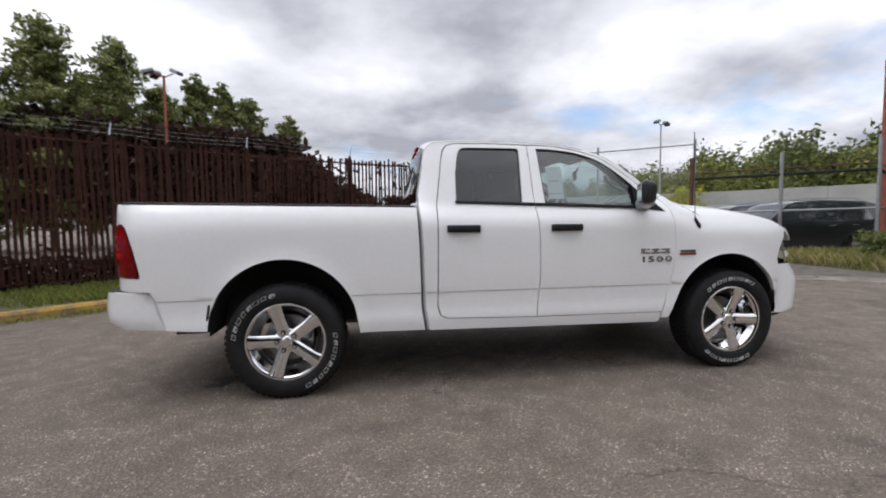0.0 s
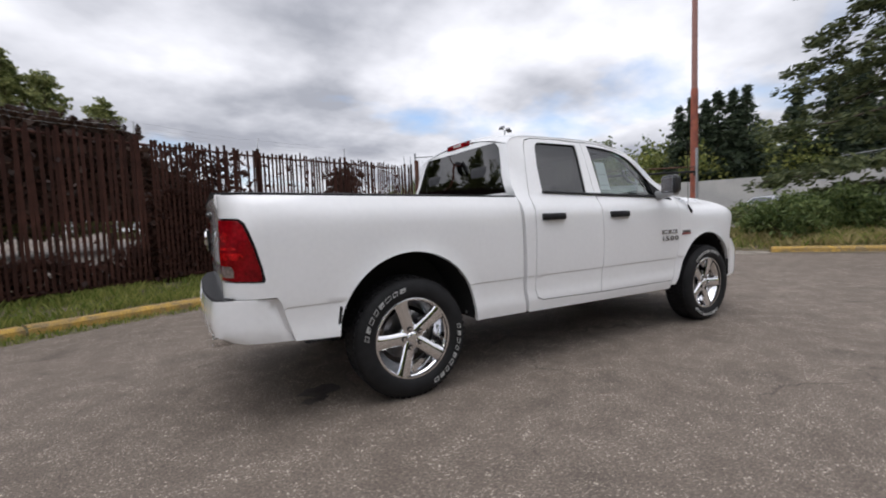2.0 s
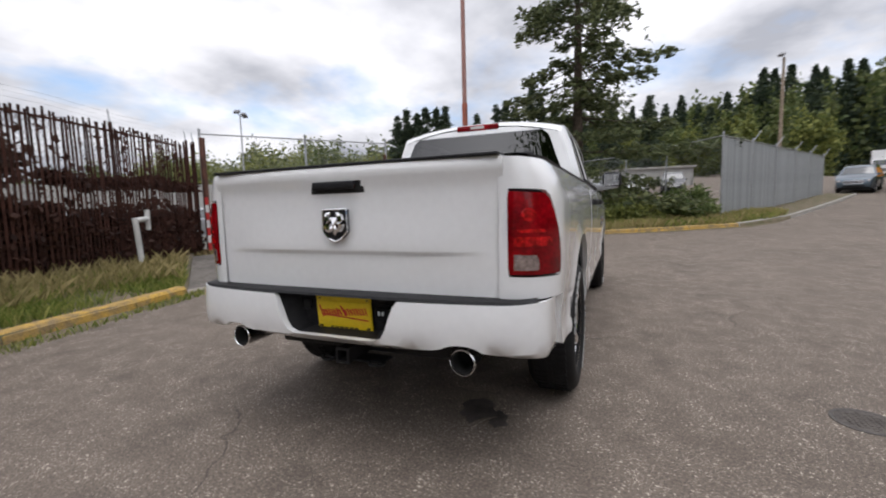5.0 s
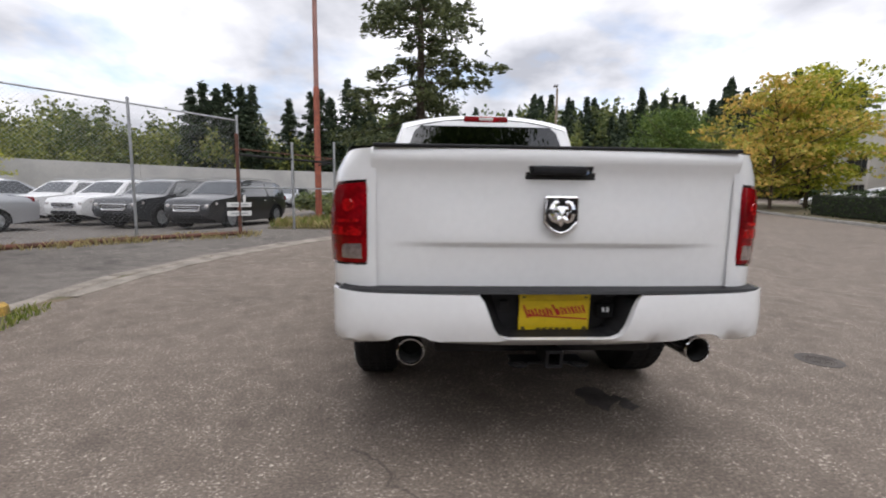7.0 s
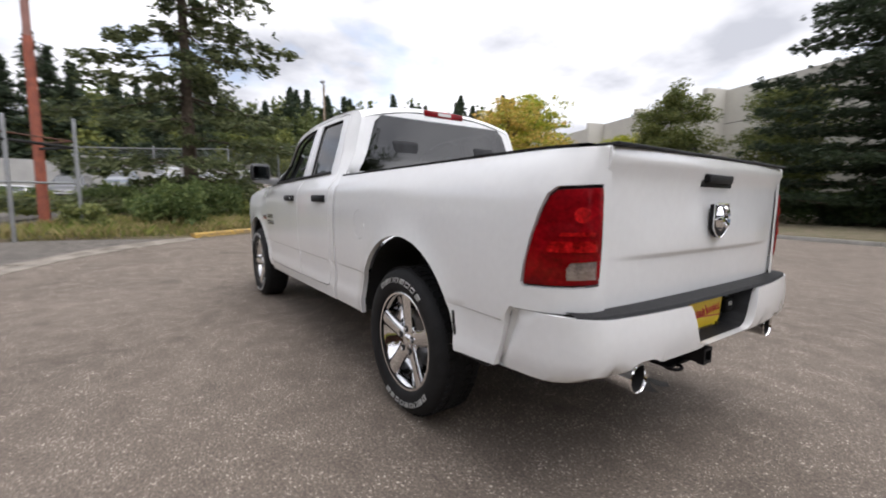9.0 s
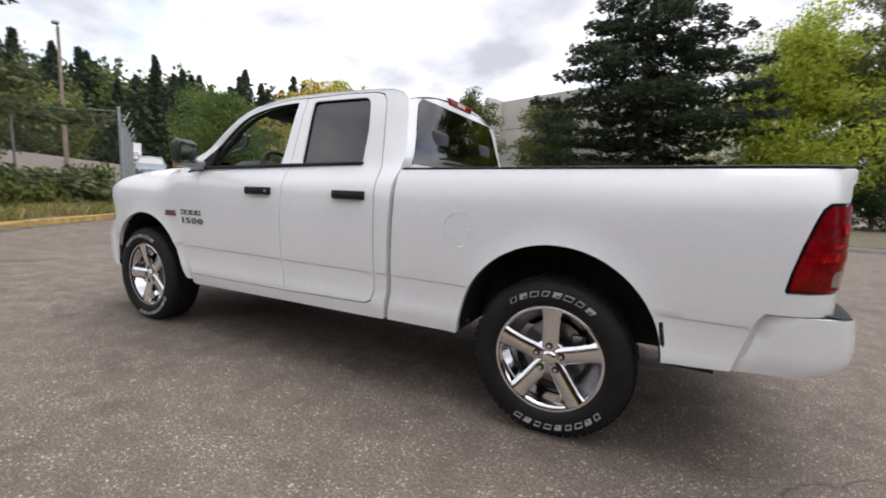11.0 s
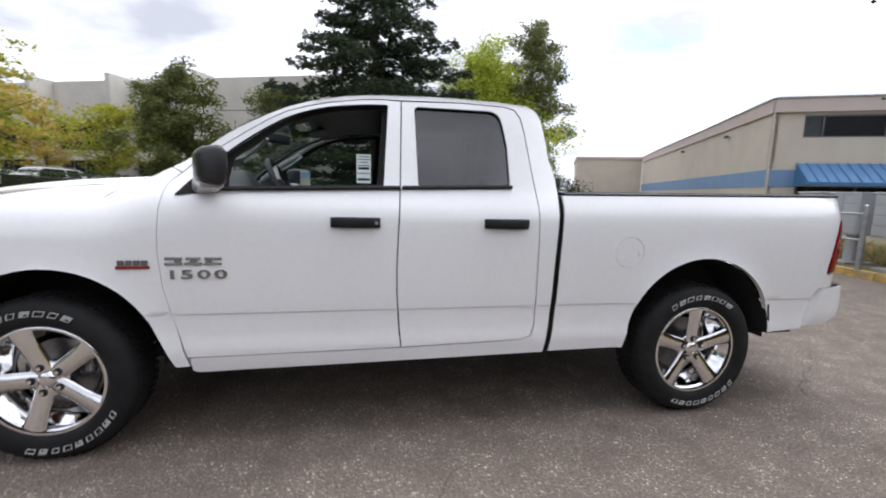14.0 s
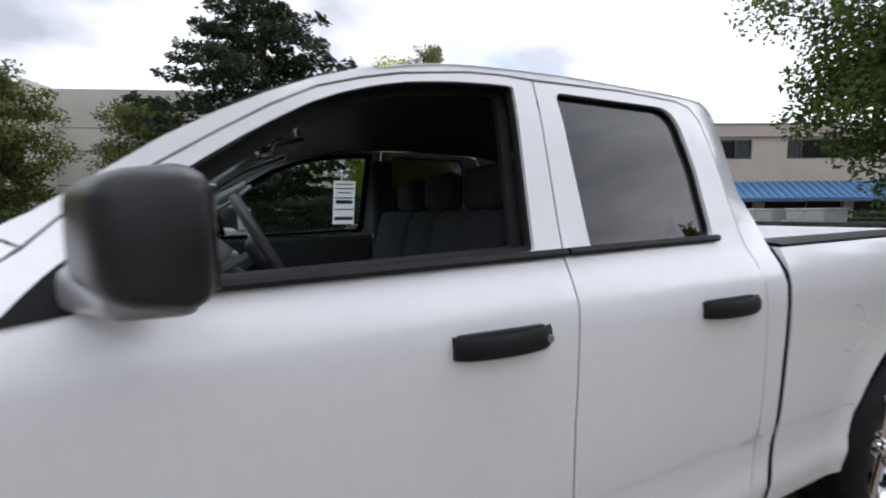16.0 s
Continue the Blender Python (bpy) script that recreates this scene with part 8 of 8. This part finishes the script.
    for k in range(n):
        x0, x1 = 1.05 + (Wd - 1.2) * k / n, 1.05 + (Wd - 1.2) * (k + 1) / n
        bm = bmesh.new()
        q = [(x0, -.02, 2.95), (x1, -.02, 2.95), (x1, -1.15, 2.12), (x0, -1.15, 2.12), (x0, -1.15, 1.97), (x1, -1.15, 1.97)]
        v = [bm.verts.new(p) for p in q]
        bm.faces.new((v[0], v[1], v[2], v[3])); bm.faces.new((v[3], v[2], v[5], v[4]))
        box(bm, ((x0), -.585, 2.56), (.03, 1.40, .045), 0, Matrix.Rotation(radians(36.3), 4, 'X'))
        part("awning_panel", bm, AWN, aw)
    for x in (1.05, Wd - .15):
        bm = bmesh.new(); bm.faces.new([bm.verts.new(p) for p in ((x, -.02, 2.95), (x, -1.15, 2.12), (x, -1.15, 1.97), (x, -.02, 1.97))])
        part("awning_end", bm, AWN, aw)
    for k in range(7):
        bm = bmesh.new(); box(bm, (1.2 + k * 2.2, .16, .75), (.09, .08, 2.4)); 
        part("shop_mullion", bm, DARKCHROME, T)
    bm = bmesh.new(); box(bm, (Wd / 2, .2, .75), (Wd - 1.3, .04, 2.4))
    part("shop_glass", bm, BUILDGLASS, T)
    for x, y in ((-.18, 5.2), (-.18, 14.0)):
        bm = bmesh.new(); box(bm, (x, y, 4.75), (.22, .26, .16), .03)
        part("wall_lamp", bm, DARKCHROME, T)
    bm = bmesh.new(); tube(bm, [(-.03, -.06, 0), (-.03, -.06, 5.2)], .05, 8)
    part("downpipe", bm, CREAM, T)


building_cream()
low = thing("low_building", "cream wing with a flat roof behind the stucco building", "building", m=Matrix.Translation((-15.84, -13.32, 0)) @ Matrix.Rotation(math.atan2(.43, -.90), 4, 'Z'))
bm = bmesh.new(); box(bm, (-3.6, 36.2, 2.4), (7.2, 10, 6.2), .02)
part("wall", bm, CREAM, low)
bm = bmesh.new(); box(bm, (-3.6, 36.2, 5.62), (7.5, 10.3, .30), .02)
part("roof", bm, PINKB, low)

# ---- mailboxes on the west verge ----
MBOX = mat("mailbox_grey", (.47, .49, .50), .5, .2, var=.05, scale=4)


def mail_cluster(x, y, rz):
    T = thing("mailbox_cluster", "grey metal cluster mailbox on a round pedestal", "mailbox", "mailboxes", m=pose(x, y, verge_z(x, y), 0, 0, rz))
    bm = bmesh.new(); box(bm, (0, 0, .98), (.78, .46, .78), .015)
    part("cabinet", bm, MBOX, T)
    bm = bmesh.new(); box(bm, (0, 0, 1.385), (.82, .50, .04), .01)
    part("roof", bm, MBOX, T)
    for i in range(2):
        for j in range(4):
            bm = bmesh.new(); box(bm, (-.19 + .38 * i, -.236, .70 + .19 * j), (.35, .012, .17), .004)
            part("mail_door", bm, MBOX, T)
    for j in range(3):
        bm = bmesh.new(); box(bm, (0, .236, .75 + .24 * j), (.70, .012, .20), .004)
        part("rear_door", bm, MBOX, T)
    bm = bmesh.new(); cyl(bm, (0, 0, -.05), (0, 0, .6), .11, .10, 12)
    part("pedestal", bm, MBOX, T, smooth=True)
    bm = bmesh.new(); box(bm, (0, 0, .02), (.5, .5, .06), .01)
    part("base", bm, CONC, T)


mail_cluster(-7.2, -2.6, 70)
mail_cluster(-7.5, -3.6, 70)
mail_cluster(-7.9, -4.6, 70)
pr = thing("pipe_railing", "galvanised two-rail pipe railing beside the mailboxes", "railing")
RAIL = [(-6.75, -2.9), (-6.95, -3.9), (-7.2, -5.2), (-7.5, -6.4)]
for x, y in RAIL:
    bm = bmesh.new(); cyl(bm, (x, y, verge_z(x, y) - .2), (x, y, verge_z(x, y) + 1.15), .045, n=12); lathe(bm, [(.047, verge_z(x, y) + 1.13), (.045, verge_z(x, y) + 1.17), (.001, verge_z(x, y) + 1.2)], 12, 'Z', (x, y, 0))
    part("post", bm, GALV, pr, smooth=True)
for h in (1.02, .55):
    for a, b in zip(RAIL, RAIL[1:]):
        bm = bmesh.new(); cyl(bm, (*a, verge_z(*a) + h), (*b, verge_z(*b) + h), .024, n=10)
        part("rail", bm, GALV, pr, smooth=True)

# ---- trees ----
conifer("pine_tree", "tall dark pine with ragged drooping limbs at the corner", 17.0, 0.6, 14.5, 5.1, .7, LEAF_PINE, 11, whorls=19, arms=7, tufts=110, size=.25, droop=.24, ragged=.60, power=.68, trunk=.28, rep=6, spread=.85, base=verge_z(17, .6))
conifer("spruce_tree", "broad dark spruce behind the street", 1.3, -27.5, 16.3, 7.7, .8, LEAF_DARK, 12, whorls=30, arms=9, tufts=150, size=.25, droop=.14, ragged=.50, power=.50, trunk=.34, rep=8, spread=.8)
POP = "poplar with dull green leaves behind the fence"
for k, (az, el, d, w) in enumerate(((128, 16, 30, 2.3), (123.3, 19.1, 30, 2.5), (117.9, 18.4, 31, 2.6), (113.8, 14.5, 32, 2.2), (110.4, 16.2, 33, 2.0), (107.6, 15.7, 34, 2.1), (105.0, 14.3, 35, 2.3), (100.5, 12.7, 38, 2.1), (133, 15.5, 32, 2.6), (120.5, 14.5, 36, 2.5), (139, 16, 31, 2.6), (145, 14.5, 32, 2.6), (151.5, 16, 31, 2.5), (158, 14, 33, 2.6), (165, 15, 33, 2.6))):
    x, y = .62 + d * math.cos(radians(az)), -4.08 + d * math.sin(radians(az))
    broadleaf("poplar_tree", POP, x, y, 1.7 + d * math.tan(radians(el)), w * 1.25, .8, LEAF_POPLAR, 20 + k, 30000 if k < 10 else 16000, .20, fill=.72, dense=2.6, pyramid=True, group="poplars behind the fence", columns=1.3, trunk=.13)


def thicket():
    """Undergrowth below the poplars, its shade put into dark leaves, lower towards its eastern end."""
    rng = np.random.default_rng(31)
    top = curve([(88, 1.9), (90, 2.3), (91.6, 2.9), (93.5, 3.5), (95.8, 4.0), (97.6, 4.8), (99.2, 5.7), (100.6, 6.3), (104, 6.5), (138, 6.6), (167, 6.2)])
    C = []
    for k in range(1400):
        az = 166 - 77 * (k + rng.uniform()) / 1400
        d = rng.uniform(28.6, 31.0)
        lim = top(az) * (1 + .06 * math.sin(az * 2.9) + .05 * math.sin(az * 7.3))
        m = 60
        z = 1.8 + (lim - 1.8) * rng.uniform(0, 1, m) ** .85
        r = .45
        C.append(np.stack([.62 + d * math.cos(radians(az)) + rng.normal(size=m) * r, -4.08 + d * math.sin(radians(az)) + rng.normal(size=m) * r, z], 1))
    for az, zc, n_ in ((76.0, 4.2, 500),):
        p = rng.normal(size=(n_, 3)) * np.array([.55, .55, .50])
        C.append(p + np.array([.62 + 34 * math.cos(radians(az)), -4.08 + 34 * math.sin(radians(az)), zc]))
    tagged(quads_mesh("dark_undergrowth", leaf_quads(np.concatenate(C), .50, rng, .1, 0, .6), LEAF_SHADE), "dense undergrowth below the poplars, shade put into its dark brown leaves", "undergrowth", kind="stuff")


thicket()
broadleaf("maple_tree", "maple with yellow-green leaves turning orange at the tips", 24.0, -24.8, 9.4, 4.3, 1.2, LEAF_MAPLE, 41, 13000, .27, shape=.9, trunk=.13, fill=.95, columns=.55, squash=.42, dense=1.2, gaps=.6)
broadleaf("maple_tree", "maple turning orange and yellow beside the street", 22.9, -21.4, 8.3, 4.4, 1.2, LEAF_ORANGE, 42, 7000, .25, shape=.9, trunk=.12, fill=.85, columns=.6, squash=.42, gaps=.6)
broadleaf("street_tree", "dense dark green tree over the parked white car", 33.0, -21.0, 7.5, 3.8, .5, LEAF_GREEN, 43, 11000, .22, shape=.9, fill=1.2)
broadleaf("street_tree", "dark green tree up the street", 38.5, -23.5, 8.5, 3.8, .5, LEAF_GREEN, 44, 9000, .24, shape=.9, fill=1.2)
broadleaf("facade_tree", "bushy olive-green tree before the grey building", 15.2, -30.9, 9.6, 3.0, .5, LEAF_OLIVE, 45, 26000, .2, columns=1.3, fill=1.2)
broadleaf("facade_tree", "small yellow tree before the grey building", 20.6, -33.2, 6.6, 3.0, 1.6, LEAF_MAPLE, 46, 9000, .18)
broadleaf("facade_tree", "slender olive-green tree before the grey building", 8.3, -32.0, 8.8, 3.2, .8, LEAF_OLIVE, 47, 30000, .18, columns=1.5, fill=1.25)
broadleaf("facade_tree", "small reddish tree before the grey building", 26.5, -35.5, 6.4, 2.4, 1.4, LEAF_ORANGE, 48, 6000, .18)
broadleaf("lime_tree", "tall bright lime-green tree beside the spruce", -7.2, -31.0, 12.6, 5.6, .6, LEAF_LIME, 49, 62000, .22, columns=1.5, pyramid=True, trunk=.2, slim=.45, fill=1.35)
broadleaf("birch_tree", "airy birch with pale bark and dull green leaves", -11.7, -31.8, 15.5, 3.5, .8, LEAF_BIRCH, 50, 46000, .19, bark=PALEBARK, trunk=.16, columns=1.6, fill=1.2)
broadleaf("verge_tree", "leafy green tree standing over the mailboxes", -9.75, -1.2, 8.2, 3.1, 1.0, LEAF_VERGE, 51, 72000, .13, base=verge_z(-9.75, -1.2), trunk=.12, slim=.55, fill=1.3)
broadleaf("far_tree", "grey-green tree far behind the cream building", -24, -62, 10, 4, 1, LEAF_BIRCH, 52, 3500, .35)
broadleaf("yellow_shrub_tree", "yellow-green shrubby tree before the lot wall", 30.0, 33.0, 4.2, 2.6, .3, LEAF_MAPLE, 53, 3500, .22, trunk=.07)


def hill():
    rng = random.Random(5)
    st = []

    def put(az, d, el, kind, slim, b=None):
        x, y = -2 + d * math.cos(radians(az)), d * math.sin(radians(az))
        b = ground_z(x, y) * .8 if b is None else b
        h = 1.2 + d * math.tan(radians(el)) - b
        st.append((x, y, b, h, h * slim, kind))
    # the hill up the street: a dark mass behind, lighter trees before it, firs standing above
    for k in range(110):
        az = -46 + 54 * (k + rng.random()) / 110
        put(az, rng.uniform(95, 128), rng.uniform(9.8, 12.2) - (1.0 if az > -8 else 0), 2, rng.uniform(.22, .30))
    for k in range(64):
        az = -44 + 52 * (k + rng.random()) / 64
        d = rng.uniform(72, 90)
        if -29 < az < -20:
            d = rng.uniform(100, 110)
        put(az, d, rng.uniform(6.5, 10.4), 1 if rng.random() < .6 else 2, rng.uniform(.24, .33))
    for k in range(44):
        az = -46 + 50 * (k + rng.random()) / 44
        put(az, rng.uniform(86, 120), rng.uniform(10.2, 13.4) - (.8 if az > -8 else 0), 0, rng.uniform(.24, .36))
    # broadleaf belt beyond the lot wall
    for k in range(120):
        az = 2 + 66 * (k + rng.random()) / 120
        el = 9.0 if az < 45 else 9.0 - (az - 45) * .2
        put(az, rng.uniform(62, 98), el * rng.uniform(.68, 1.06), 1 if rng.random() < .62 else 2, rng.uniform(.38, .50), 1.4)
    # tall dark firs standing above the belt
    for az, el in ((27.8, 11.8), (26.6, 12.5), (25.2, 12.0), (24.0, 12.7), (22.6, 12.6), (21.4, 12.8), (17.2, 11.6), (14.6, 12.8), (13.4, 13.2), (12.2, 12.2), (10.0, 14.6), (8.8, 13.6), (7.2, 12.6), (4.0, 11.8), (.5, 11.4), (-4, 12.0)):
        x, y = -2 + 64 * math.cos(radians(az)), 64 * math.sin(radians(az))
        h = 64 * math.tan(radians(el)) - .8
        conifer("fir_tree", "tall dark fir standing above the far woods", x, y, h, h * .23, 1.0, LEAF_HILLCON, 200 + len(st) + int(az * 10), whorls=27, arms=7, tufts=9, size=.62, droop=.34, ragged=.72, base=2.0, power=.72, trunk=.25, group="firs above the far woods", rep=5)
    woods(st, (("far_conifers", "dark conifers of the wooded hill", LEAF_HILLCON), ("far_broadleaf_trees", "yellow-green broadleaf trees of the wooded hill", LEAF_HILL),
               ("far_dark_trees", "dark green broadleaf trees of the wooded hill", LEAF_HILLDARK)), 9, 1300)


hill()
# hill surface behind the woods, so that no sky shows under the crowns
bm = bmesh.new()
R = []
for az in range(-60, 72, 4):
    c, s = math.cos(radians(az)), math.sin(radians(az))
    hh = 17 if az < 4 else (10.5 if az < 46 else 7)
    R.append([bm.verts.new((-2 + d * c, d * s, (ground_z(-2 + d * c, d * s) if k == 0 else hh * k / 3 + 1) - (.6 if k == 0 else 0))) for k, d in enumerate((120, 135, 155, 190))])
for A, B in zip(R, R[1:]):
    for k in range(3):
        bm.faces.new((A[k], B[k], B[k + 1], A[k + 1]))
tagged(finish("hillside", bm, mat("wooded_slope", (.05, .065, .03), .95, var=.3, scale=.15, fine=1.5), smooth=True), "dark wooded slope in the distance", "hillside", kind="structure")

# ---- hedges, bushes, grass ----
def hedge(name, label, pts, w, h, seed):
    rng = np.random.default_rng(seed)
    T = thing(name, label, "hedge")
    C = []
    bm = bmesh.new()
    for x, y, a in along(pts, .5):
        z = verge_z(x, y)
        box(bm, (x, y, z + h * .42), (.62, w * .62, h * .80), .05, Matrix.Rotation(a, 4, 'Z'))
        m = 150
        u, v = rng.uniform(-.3, .3, m), rng.uniform(-.5, .5, m)
        zz = rng.uniform(0, 1, m)
        face = rng.uniform(size=m)
        v = np.where(face < .6, np.sign(v) * .5, v); zz = np.where(face >= .6, 1.0, zz)
        v = v * (w + rng.normal(size=m) * .06); zz = zz * h + rng.normal(size=m) * .04
        C.append(np.stack([x + u * math.cos(a) - v * math.sin(a), y + u * math.sin(a) + v * math.cos(a), z + np.abs(zz)], 1))
    part("core", bm, mat("hedge_core", (.02, .028, .012), .9, var=.3), T)
    quads_mesh("leaves", leaf_quads(np.concatenate(C), .11, rng, 0, 0, .6), LEAF_HEDGE, T)


hedge("clipped_hedge", "long clipped dark green hedge behind the kerb", [(7.5, -18.6), (13.0, -19.4), (18.5, -20.6)], 1.6, 1.25, 61)
hedge("clipped_hedge", "clipped hedge along the grey building", [(14.0, -34.0), (24.0, -38.0), (34.0, -42.0)], 1.6, 1.3, 62)
hedge("low_hedge", "low clipped green hedge before the awning", [(-17.5, -8.5), (-23.5, -5.8)], 1.2, 1.2, 63)
for k, (x, y, rx, ry, h, lf) in enumerate(((12.1, 1.6, 1.25, 1.0, 1.15, LEAF_BUSH), (13.7, .3, 1.2, 1.0, 1.2, LEAF_BUSH), (14.0, -1.6, 1.1, 1.0, .75, LEAF_HILL), (14.9, -3.45, 1.15, 1.0, 1.15, LEAF_BUSH), (15.6, -1.6, 1.5, 1.2, .9, LEAF_HILL), (11.6, 3.4, .8, .6, .55, LEAF_POPLAR), (16.0, 2.2, 1.3, 1.0, .9, LEAF_BUSH), (20.5, 3.4, 1.6, 1.3, .95, LEAF_BUSH), (19.0, 5.6, 1.5, 1.2, .8, LEAF_HILL), (22.5, 6.5, 1.6, 1.4, 1.0, LEAF_BUSH))):
    bush("verge_bush", "spiky green bush on the corner verge" if lf is LEAF_BUSH else "low yellow-green bush on the corner verge", x, y, rx, ry, h, lf, 70 + k, 3800, .15, group="bushes at the corner")
for k, (x, y) in enumerate(((-1.0, -24.5), (3.5, -25.0), (-6.5, -27.0), (-13.0, -28.0), (6.0, -24.0), (-4.0, -27.5), (-9.0, -28.0), (-11.2, -28.6))):
    bush("bed_bush", "dark bush under the spruce", x, y, 2.2, 1.4, 1.7 if k < 2 or k == 4 else 2.5, LEAF_HEDGE, 90 + k, 3000, .2, group="bushes under the spruce")


def inside_west(x, y):
    """North or west of the west kerb."""
    best, side = 1e9, 0
    for (x0, y0), (x1, y1) in zip(KERB_WEST, KERB_WEST[1:]):
        dx, dy = x1 - x0, y1 - y0
        t = min(1, max(0, ((x - x0) * dx + (y - y0) * dy) / (dx * dx + dy * dy)))
        d = math.hypot(x - x0 - t * dx, y - y0 - t * dy)
        if d < best:
            best, side = d, dx * (y - y0) - dy * (x - x0)
    return side > 0


def off_apron(x, y):
    """Behind the line from the kerb's end to the fence's end."""
    return 2.6 * (y - 4.63) - 3.37 * (x - 1.4) > .25


def east_ok(x, y):
    best, side = 1e9, 0
    for (x0, y0), (x1, y1) in zip(KERB_EAST, KERB_EAST[1:]):
        dx, dy = x1 - x0, y1 - y0
        t = min(1, max(0, ((x - x0) * dx + (y - y0) * dy) / (dx * dx + dy * dy)))
        d = math.hypot(x - x0 - t * dx, y - y0 - t * dy)
        if d < best:
            best, side = d, dx * (y - y0) - dy * (x - x0)
    return side > 0 and .18 < best < 3.2 and (y < 1.0 or x > 9.65 + (5.0 - y) * .20)


grass("verge_grass", "uneven green grass on the verge before the slatted fence", lambda x, y: inside_west(x, y) and .2 < near(KERB_WEST, x, y) < 2.3 and y > .2 and off_apron(x, y), (-9, 0, 3.4, 9), 26000, LEAF_GRASS, 1, .10)
grass("dry_grass", "tall straw-coloured grass along the fence and verge", lambda x, y: inside_west(x, y) and .9 < near(KERB_WEST, x, y) < 2.6 and (x > -.5 or y < 0) and off_apron(x, y), (-13, -13, 3.6, 9), 6000, LEAF_STRAW, 2, .22)
grass("corner_grass", "dry yellow grass on the corner verge", east_ok, (8, -7, 18, 5), 12000, LEAF_STRAW, 3, .20)
grass("corner_grass", "green tufts of grass on the corner verge", east_ok, (8, -7, 18, 5), 7000, LEAF_GRASS, 4, .20)
grass("gutter_weeds", "thin weeds growing in the gutter dirt", lambda x, y: not inside_west(x, y) and .03 < near(KERB_WEST[3:], x, y) < .3, (-6, 1, 2.2, 5), 1800, LEAF_GRASS, 6, .06, ground_z)
grass("lot_weeds", "thin weeds along the gate track", lambda x, y: near(GATE, x, y) < .5, (4, 4.6, 9, 9), 1500, LEAF_STRAW, 5, .10, lot_z)
